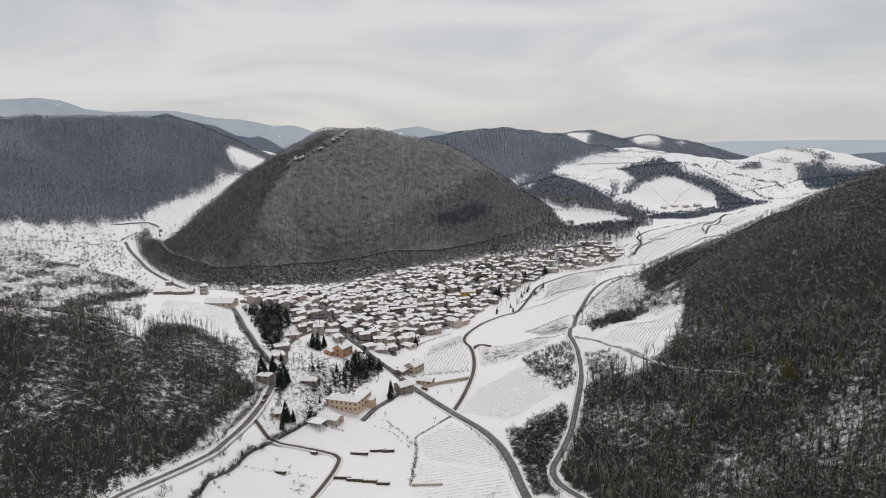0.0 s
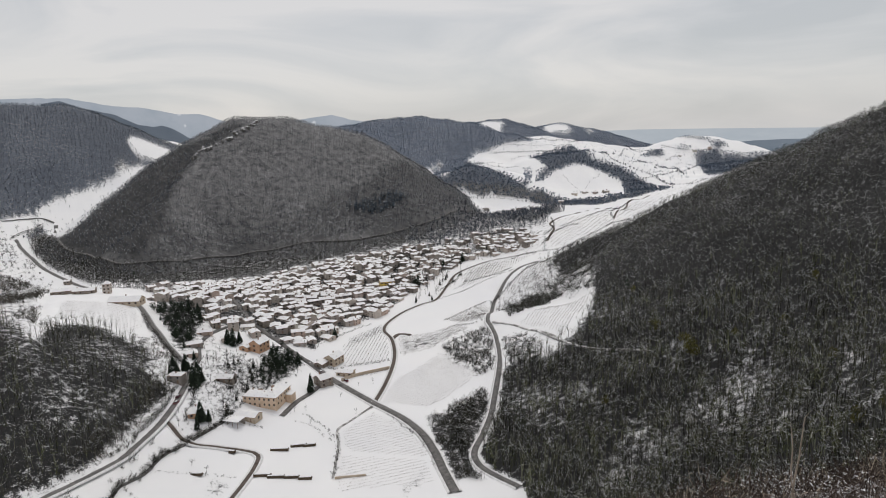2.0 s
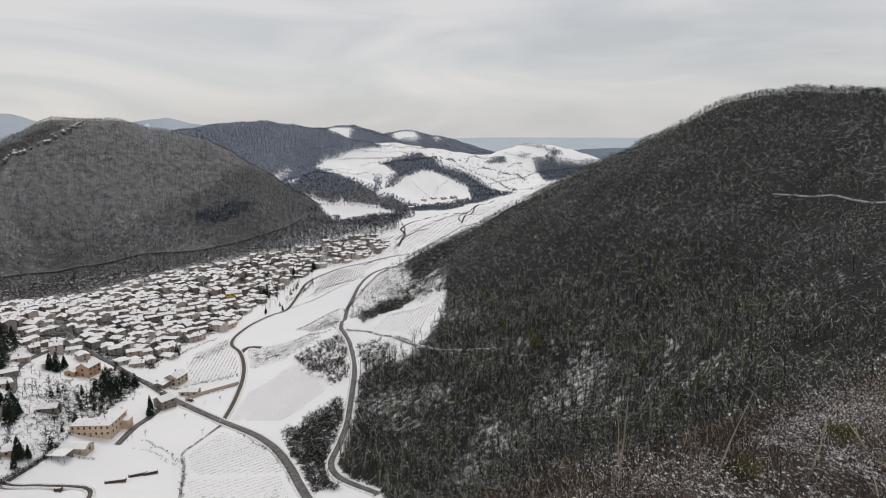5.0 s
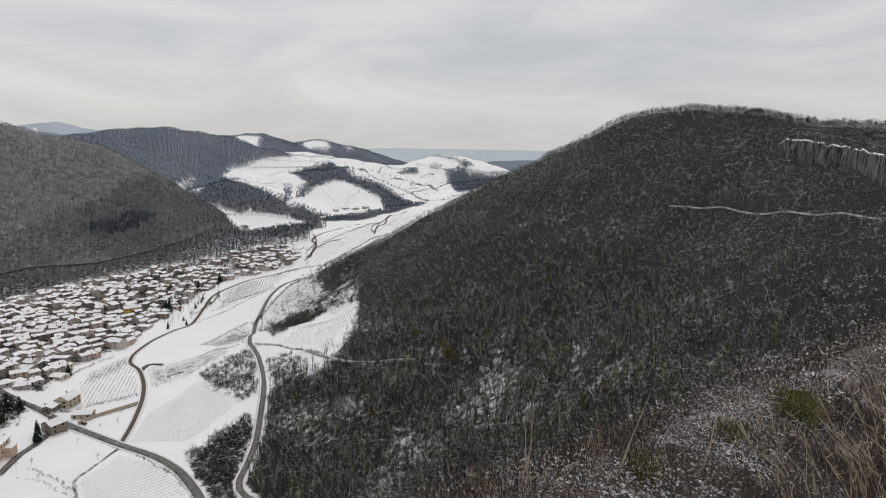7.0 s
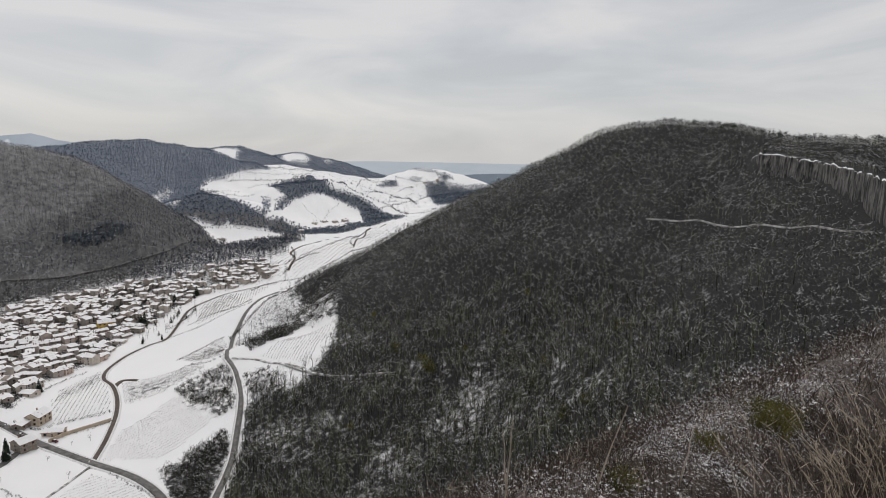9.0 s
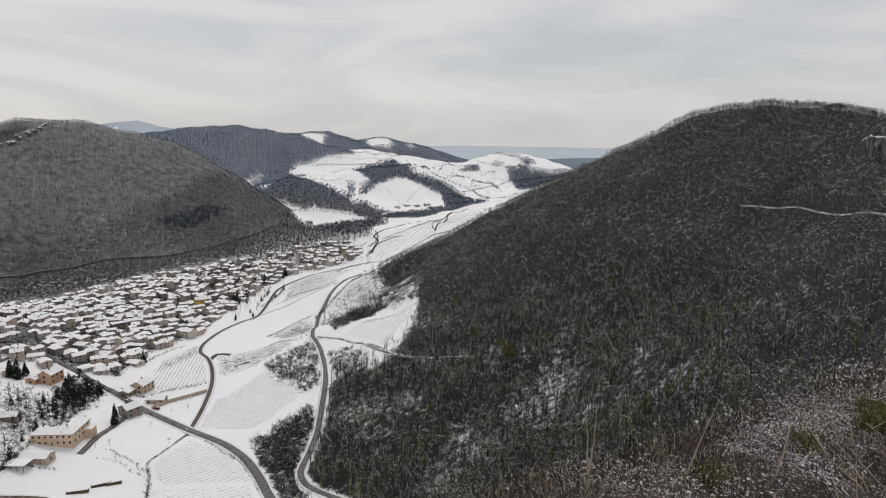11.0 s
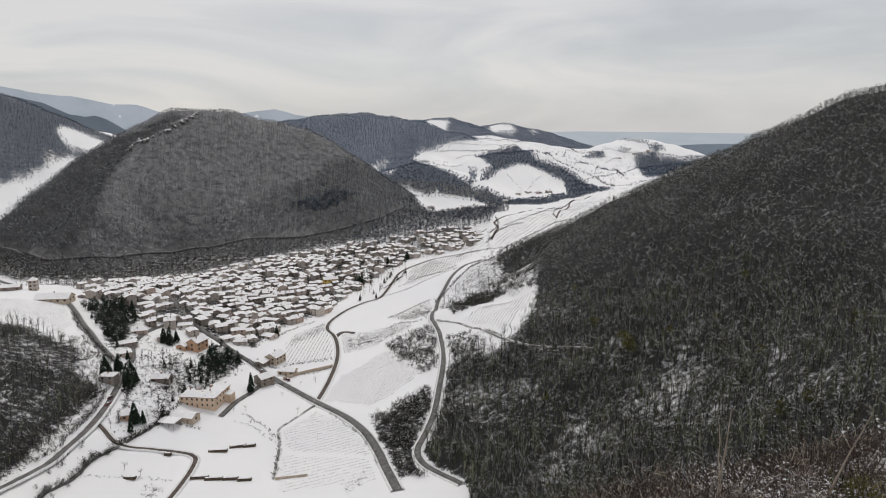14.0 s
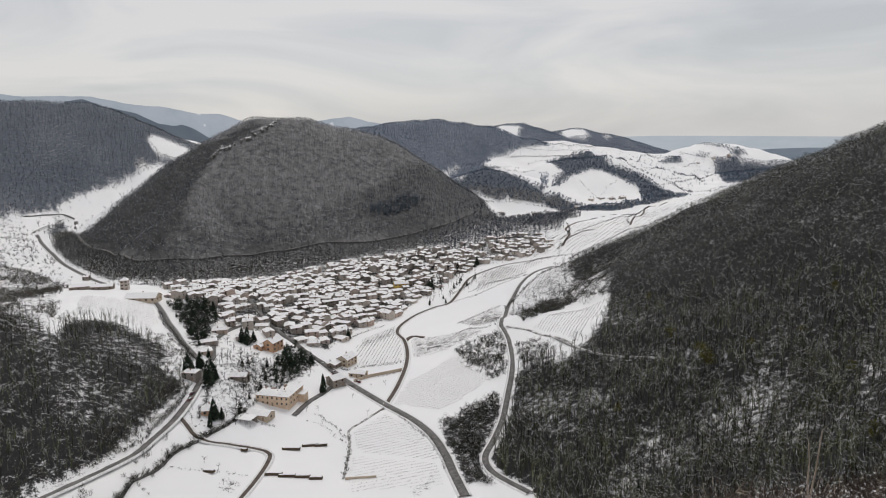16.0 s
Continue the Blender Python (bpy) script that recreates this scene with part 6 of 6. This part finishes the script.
def along(line, step, spread):
    p = np.array([tuple(q) for q in smooth_line(line, step)])
    return p + rng.normal(0, spread, p.shape)


planted("hedge", along(STREAM, 0.8, 0.9), bushes, [BARK, TWIG, TWIG_SNOW], "dark bare hedge along a little stream", "hedge", (0.9, 1.9))
planted("streamside_trees", along(STREAM[4:], 4.5, 1.5), near_trees, [BARK, TWIG, TWIG_SNOW], "bare trees along a little stream", "trees", (0.35, 0.7))
for line, size in HEDGES:
    planted("hedge", along(line, 1.6, 0.6), hedge_bushes, [BARK, TWIG, TWIG_SNOW], "thin bare hedge along the edge of a snowy plot", "hedge", size)
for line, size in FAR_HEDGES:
    planted("hedgerow", along(line, 4.5, 1.8), haze_trees[:4], [TWIG_DARK, TWIG_DARK, TWIG_SNOW], "hedgerow between far snowy pastures, tinted with bluish haze", "hedge", size)

# firs among the bare wood
spots = scatter((20, -40, 700, 800), 17, lambda x, y: wooded(x, y) & inside(x, y, RIGHT_WOOD) & (rng.random(len(x)) < 0.05) & (bearing(x, y) < 72))
planted("conifers", spots, firs, [BARK, NEEDLES, TWIG_SNOW], "dark snow-dusted conifers amid the leafless wood", "trees", (0.5, 0.9), wide=(0.8, 1.1))
spots = np.array([(474, 349), (470, 344), (476, 356), (467, 352), (456, 279), (466, 300), (470, 318), (480, 372), (483, 392), (456, 240), (448, 222)])
planted("conifers", spots, [ivy_crown(130 + s) for s in range(3)], [BARK, NEEDLES, TWIG_SNOW], "snow-laden pines standing on the hill's crest", "trees", (0.6, 0.95), wide=(1.0, 1.3))


# ---- single trees ----
def tree_thing(name, form, trunk_mats, label, category, x, y, size, group=""):
    """A tree as a thing: its trunk and limbs, and its crown."""
    v, f, m = form
    ob = tagged(new(name), label, category, group)
    for part_name, keep in (("trunk", m == 0), ("crown", m > 0)):
        if not keep.any():
            continue
        o = new(part_name, mesh_of(part_name, v, f[keep], trunk_mats, m[keep]))
        o.parent = ob
    ob.matrix_basis = pose(x, y, float(height(x, y)), 0, 0, g.uniform(0, 360)) @ Matrix.Diagonal((size, size, size, 1))
    return ob


lone = [bare_tree(80 + s, 7, 90, 0.035, 0.10, 0.7) for s in range(4)]
lone_firs = [conifer(90 + s, 13, 9, 0.10) for s in range(3)]
first = {}
for i, (x, y) in enumerate(FRUIT_TREES):
    k = i % 4
    size = g.uniform(0.42, 0.62) if math.hypot(x, y) < 600 else g.uniform(0.7, 1.1)
    if k in first:
        copy_thing(first[k], pose(x, y, float(height(x, y)), 0, 0, g.uniform(0, 360))).scale = (size, size, size)
    else:
        first[k] = tree_thing("fruit_tree", lone[k], [BARK, TWIG, TWIG_SNOW], "small bare fruit tree standing in a snowy meadow", "tree", x, y, size, "meadow trees")
tall = {0: 1.75, 1: 1.2, 4: 1.35, 5: 1.0, 6: 1.15, 7: 1.0, 8: 1.2, 9: 0.6, 10: 0.6, 13: 0.9, 14: 0.9}
first = {}
for i, (x, y) in enumerate(FIR_TREES):
    k = i % 3
    size = tall.get(i, g.uniform(0.7, 1.0))
    if k in first:
        copy_thing(first[k], pose(x, y, float(height(x, y)), 0, 0, g.uniform(0, 360))).scale = (size, size, size)
    else:
        first[k] = tree_thing("fir_tree", lone_firs[k], [BARK, NEEDLES, TWIG_SNOW], "dark green fir tree with a little snow", "tree", x, y, size, "garden firs")


for i, (x, y) in enumerate(BIG_FIRS):
    size = g.uniform(0.85, 1.35)
    copy_thing(first[i % 3], pose(x, y, float(height(x, y)), 0, 0, g.uniform(0, 360))).scale = (size * 1.25, size * 1.25, size)


for i, (x, y) in enumerate(OLIVE_TREES):
    tree_thing("ivy_clad_tree", ivy_crown(5 + i, 110), [BARK, EVERGREEN, TWIG_SNOW], "olive-green ivy-clad tree amid leafless wood", "tree", x, y, 1.7 if i == 0 else g.uniform(0.6, 0.95) if math.hypot(x, y) > 140 else 0.16, "ivy-clad trees")


# ---- log piles, walls, cars, pylon ----
def log_pile(x, y, long, turn):
    ob = tagged(new("log_pile"), "dark stack of cut logs with snow on top", "log pile", "log piles in the meadow")
    n = 0
    for row, count in enumerate((5, 4, 3)):
        for k in range(count):
            bm = bmesh.new()
            bmesh.ops.create_cone(bm, cap_ends=True, segments=7, radius1=0.24, radius2=0.21, depth=long, matrix=Matrix.Translation((0, (k - count / 2 + 0.5) * 0.47, 0.24 + row * 0.41)) @ Matrix.Rotation(radians(90), 4, "Y"))
            part("log", bm, LOGS, ob)
    bm = block(-long / 2 + 0.3, -0.6, 1.22, long / 2 - 0.3, 0.6, 1.38)
    bmesh.ops.bevel(bm, geom=bm.edges[:], offset=0.1, segments=2, affect="EDGES")
    part("snow_cap", bm, TWIG_SNOW, ob, "snow lying on the logs")
    stood(ob, x, y, turn)


for i, (x, y) in enumerate(LOG_PILES):
    log_pile(x, y, (3.5, 10, 9, 7, 9, 8, 7, 9, 6)[i], (-8, -6, 4, 4, -6, -6, -6, -6, -10)[i])


def low_wall(line, tall, label):
    """A stone wall of coursed blocks, following the ground."""
    pts = smooth_line(line, 1.6)
    ob = tagged(new("stone_wall"), label, "wall")
    k = 0
    me = bpy.data.meshes.new("stone")
    bm = block(-0.78, -0.2, -0.6, 0.78, 0.2, tall)
    bmesh.ops.bevel(bm, geom=bm.edges[:], offset=0.05, segments=1, affect="EDGES")
    bm.to_mesh(me)
    bm.free()
    me.materials.append(BEIGE)
    for a, b in zip(pts, pts[1:]):
        m = (a + b) / 2
        o = new("stone_block", me)
        o.parent = ob
        o.matrix_basis = pose(m.x, m.y, float(height(m.x, m.y)) + 0.04 * (k % 2), 0, 0, math.degrees(math.atan2(b.y - a.y, b.x - a.x))) @ Matrix.Diagonal(((b - a).length / 1.6, 1, 1, 1))
        k += 1


low_wall([(WALL_LINE[0]), (WALL_LINE[1])], 1.1, "pale stone wall at the edge of a vineyard")
low_wall([(TERRACE_WALL[0]), (TERRACE_WALL[1]), (TERRACE_WALL[2])], 2.2, "tall beige retaining wall beside the farm")


def parked_car(x, y, turn, label):
    ob = tagged(new("car"), label, "car", "parked cars")
    bm = block(-2.1, -0.85, 0.35, 2.1, 0.85, 0.95)
    bmesh.ops.bevel(bm, geom=bm.edges[:], offset=0.14, segments=2, affect="EDGES")
    part("body", bm, CAR_PAINT, ob)
    bm = block(-1.25, -0.74, 0.9, 1.0, 0.74, 1.48)
    for v in bm.verts:
        if v.co.z > 1.2:
            v.co.x *= 0.72
            v.co.y *= 0.86
    part("cabin", bm, GLASS, ob, "dark car windows")
    bm = block(-0.92, -0.62, 1.47, 0.72, 0.62, 1.6)
    bmesh.ops.bevel(bm, geom=bm.edges[:], offset=0.06, segments=2, affect="EDGES")
    part("snow_cap", bm, TWIG_SNOW, ob, "snow lying on the car roof")
    for wx in (-1.35, 1.35):
        for wy in (-0.82, 0.82):
            bm = bmesh.new()
            bmesh.ops.create_cone(bm, cap_ends=True, segments=12, radius1=0.33, radius2=0.33, depth=0.2, matrix=Matrix.Translation((wx, wy, 0.33)) @ Matrix.Rotation(radians(90), 4, "X"))
            part("wheel", bm, RUBBER, ob)
    stood(ob, x, y, turn, -0.12)


for i, (x, y) in enumerate(CARS):
    parked_car(x + (3.6 if i < 3 else 4.4), y, (62, 80, 75, -55, -60)[i], "parked car with snow on its roof")


def pylon(x, y, tall):
    ob = tagged(new("pylon"), "slender grey lattice power pylon on the slope", "pylon")
    legs = []
    for sx in (-1, 1):
        for sy in (-1, 1):
            bm = bmesh.new()
            v, f = spike((sx * 1.6, sy * 1.6, -1), (sx * 0.2, sy * 0.2, tall), 0.16)
            vs = [bm.verts.new(c) for c in v]
            for q in f:
                bm.faces.new([vs[i] for i in q])
            part("leg", bm, STEEL, ob)
    for k in range(8):
        z = tall * k / 9
        w = 1.6 - 1.4 * k / 9
        bm = block(-w, -w, z, w, -w + 0.14, z + 0.14)
        block(-w, w - 0.14, z, w, w, z + 0.14, bm)
        part("brace", bm, STEEL, ob)
    for z in (0.8, 0.95):
        part("crossarm", block(-3.2, -0.12, tall * z, 3.2, 0.12, tall * z + 0.22), STEEL, ob)
    stood(ob, x, y, 30)


pylon(*PYLON[0], 22)


# ---- rocks ----
def rock(seed, size):
    bm = bmesh.new()
    bmesh.ops.create_icosphere(bm, subdivisions=2, radius=1)
    for v in bm.verts:
        n = noise.noise(v.co * 1.7 + Vector((seed * 3.1, 0, 0)))
        v.co *= 1 + 0.45 * n
        v.co = Vector((v.co.x * size[0], v.co.y * size[1], v.co.z * size[2]))
    return bm


def snow_above(bm, limit=0.62):
    """Snow lies on the faces that look up."""
    bm.normal_update()
    for q in bm.faces:
        q.material_index = 1 if q.normal.z > limit else 0
    return bm


crest = smooth_line(OUTCROPS[:9], 4.0)
for i in range(26):
    q = crest[int(len(crest) * (i + g.random()) / 26) % len(crest)]
    ob = tagged(new("rock_outcrop"), "pale snow-dusted limestone outcrop on a wooded ridge", "rock", "ridge outcrops")
    a = (g.uniform(1.5, 4), g.uniform(1.5, 3.5), g.uniform(2, 4.5))
    part("stone", snow_above(rock(i, a), 0.45), (ROCK, TWIG_SNOW), ob)
    stood(ob, q.x + g.uniform(-4, 4), q.y + g.uniform(-4, 4), g.uniform(0, 360), -2.5)


def cliff():
    """A face of fluted limestone, broken into buttresses, snow on its rim and ledges."""
    way, foot, low, rim = np.array(CLIFF).T
    across = np.arange(way[0], way[-1], 0.085)
    up = np.linspace(0, 1, 13)
    v, f, mats = [], [], []
    for i, a in enumerate(across):
        d0, z0, z1 = np.interp(a, way, foot), np.interp(a, way, low) - 2.0, np.interp(a, way, rim)
        z1 += 2.2 * noise.noise(Vector((a * 2.6, 0, 4.0))) + 1.0 * noise.noise(Vector((a * 9.0, 0, 2.0)))
        for u in up:
            ledge = 2.2 * noise.noise(Vector((a * 2.3, u * 1.6, 1.0))) + 1.5 * noise.noise(Vector((a * 7.0, u * 0.6, 7.0))) + 0.8 * noise.noise(Vector((a * 17.0, u * 1.5, 3.0)))
            step = math.floor(u * 4 + 0.8 * noise.noise(Vector((a * 1.7, 2.0, 0)))) * 0.55
            d = d0 - 1.0 + step + ledge + 1.2 * u
            v.append((d * math.sin(radians(a)), d * math.cos(radians(a)), z0 + (z1 - z0) * u))
        for back, rise in ((2.5, 1.0), (6.0, 1.6)):
            d = d0 + 2.5 + back
            v.append((d * math.sin(radians(a)), d * math.cos(radians(a)), z1 + rise * noise.noise(Vector((a * 5.0, back, 0))) + 0.1 * back))
    k = len(up) + 2
    for i in range(len(across) - 1):
        for j in range(k - 1):
            f.append((i * k + j, (i + 1) * k + j, (i + 1) * k + j + 1, i * k + j + 1))
            p, q, w = (Vector(v[n]) for n in (f[-1][0], f[-1][1], f[-1][3]))
            flat = abs((q - p).cross(w - p).normalized().z)
            mats.append(1 if (j >= len(up) - 1 and noise.noise(p * 0.2) > -0.1) or (flat > 0.72 and noise.noise(p * 0.3) > 0.1) else 0)
    tagged(new("cliff", mesh_of("cliff", v, [q[::-1] for q in f], [ROCK_FACE, TWIG_SNOW], mats, loops=4)), "band of grey limestone cliff with snow on its ledges", "cliff", kind="structure")


cliff()


# ---- the near slope: heather, brambles, dead grass ----
def lost(x, y):
    b = bearing(x, y)
    return (b > 12) & (b < 80) & (height(x, y) > 40)


rim_line = [q[:2] for q in SHOULDER[2]]


def snow_lies(x, y):
    """Snow has caught along the rim of the slope and in patches below it."""
    d = away(x, y, rim_line)
    return (d + 0.9 * np.sin(x * 1.9 + 2 * np.sin(y * 1.3)) < 0.6) | (density(x * 9, y * 9) > 0.93)


brambles = [tuft(s, 16, 0.24, 0.0042, 1.0, 0.3, 0.012, 0.06, 3) for s in range(6)]
dark_brambles = [tuft(20 + s, 20, 0.30, 0.0048, 0.3, 0.3, 0.009, 0.10) for s in range(6)]
p = scatter((1, 1, 30, 30), 0.27, lambda x, y: lost(x, y) & (np.hypot(x, y) > 3.0) & (np.hypot(x, y) < 16) & (rng.random(len(x)) < 0.85))
white = snow_lies(p[:, 0], p[:, 1])
planted("brambles", p[white], brambles, [STRAW, BRAMBLE, TWIG_SNOW], "low snow-flecked brambles and heath on the near slope", "undergrowth", (0.6, 1.4))
planted("brambles", p[~white], dark_brambles, [STRAW, BRAMBLE, TWIG_SNOW], "dark red-brown brambles on the near slope", "undergrowth", (0.6, 1.4))
thickets = [tuft(200 + s, 20, 0.8, 0.010, 1.0, 0.55, 0.035, 0.04) for s in range(6)]
p = scatter((1, 1, 90, 90), 0.95, lambda x, y: lost(x, y) & (np.hypot(x, y) >= 14) & (np.hypot(x, y) < 48))
planted("thicket", p, thickets, [STRAW, BRAMBLE, TWIG_SNOW], "snow-flecked bare thicket on the near slope", "undergrowth", (0.5, 1.1))
p = scatter((2, 2, 180, 180), 2.8, lambda x, y: lost(x, y) & (np.hypot(x, y) >= 46) & (np.hypot(x, y) < 150))
planted("thicket", p, [tuft(220 + s, 20, 2.6, 0.035, 0.8, 1.3, 0.07) for s in range(6)], [BARK, TWIG, TWIG_SNOW], "bare thicket in the gully below the near slope", "undergrowth", (0.6, 1.2))
p = np.array([(x + dx, y + dy) for x, y in ((11.7, 7.0), (11.2, 6.8), (12.0, 7.3)) for dx, dy in ((0, 0), (0.25, 0.1), (-0.25, 0.1), (0.1, -0.2))] + [(5.9, 5.4), (8.6, 6.2), (8.8, 6.35)])
planted("broom", p, [tuft(300 + s, 90, 0.4, 0.007, 0.12, 0.3, 0.02) for s in range(4)], [BARK, BROOM, TWIG_SNOW], "olive-green broom bushes on the near slope", "undergrowth", (0.6, 1.0))


def grass_clump(x, y, stems, tall, seed, label, lean=(0.0, 0.0)):
    """A clump of long dry stems, each one bent."""
    q = np.random.default_rng(seed)
    t = Bits()
    thick = 2.6
    for i in range(stems):
        a = np.array([q.normal(0, 0.22), q.normal(0, 0.22), -0.1])
        h = tall * q.uniform(0.55, 1.1)
        d = np.array([lean[0] + q.normal(0, 0.22), lean[1] + q.normal(0, 0.22)]) * h
        b = a + np.array([d[0] * 0.4, d[1] * 0.4, h * 0.6])
        c = a + np.array([d[0], d[1], h])
        t.add(spike(a, b, 0.005 * thick), 0)
        t.add(spike(b, c, 0.0038 * thick), 0)
        for k in range(2):
            s0 = b + (c - b) * q.uniform(0.1, 0.8)
            t.add(spike(s0, s0 + np.array([q.normal(0, 0.1), q.normal(0, 0.1), 0.14]), 0.0028 * thick), 0)
    v, f, m = t.arrays()
    ob = tagged(new("dry_grass", mesh_of("dry_grass", v, f, [STRAW], m)), label, "grass", "dry grasses")
    ob.matrix_basis = pose(x, y, float(height(x, y)))


for i, (x, y) in enumerate(GRASSES):
    grass_clump(x + 0.15, y - 0.25, g.randrange(5, 9) if i < 14 else g.randrange(2, 4), g.uniform(1.2, 2.0), 400 + i, "clump of long dry straw-coloured stems", (-0.55, 0.1))


def dry_stalk(x, y, tall, lean, seed):
    """One long dead stem, a little bent, with withered side shoots."""
    q = np.random.default_rng(seed)
    t = Bits()
    a = np.array([0, 0, -0.1])
    for i in range(5):
        b = a + np.array([lean[0] * (0.7 + 0.15 * i), lean[1], 1.0]) * tall / 5 + np.append(q.normal(0, 0.012, 2), 0)
        t.add(limb(a, b, 0.015 - 0.002 * i, 0.013 - 0.002 * i), 0)
        if i > 1:
            t.add(spike(b, b + np.array([q.normal(0, 0.06), q.normal(0, 0.06), 0.10]), 0.003), 0)
        a = b
    v, f, m = t.arrays()
    ob = tagged(new("dry_stalk", mesh_of("dry_stalk", v, f, [PALE_STEM], m)), "single tall dry stalk leaning on the near slope", "grass", "dry stalks")
    ob.matrix_basis = pose(x, y, float(height(x, y)))


for i, (x, y, tall, lean) in enumerate(STALKS):
    dry_stalk(x, y, tall, (lean * 0.7, -lean * 0.7), 600 + i)
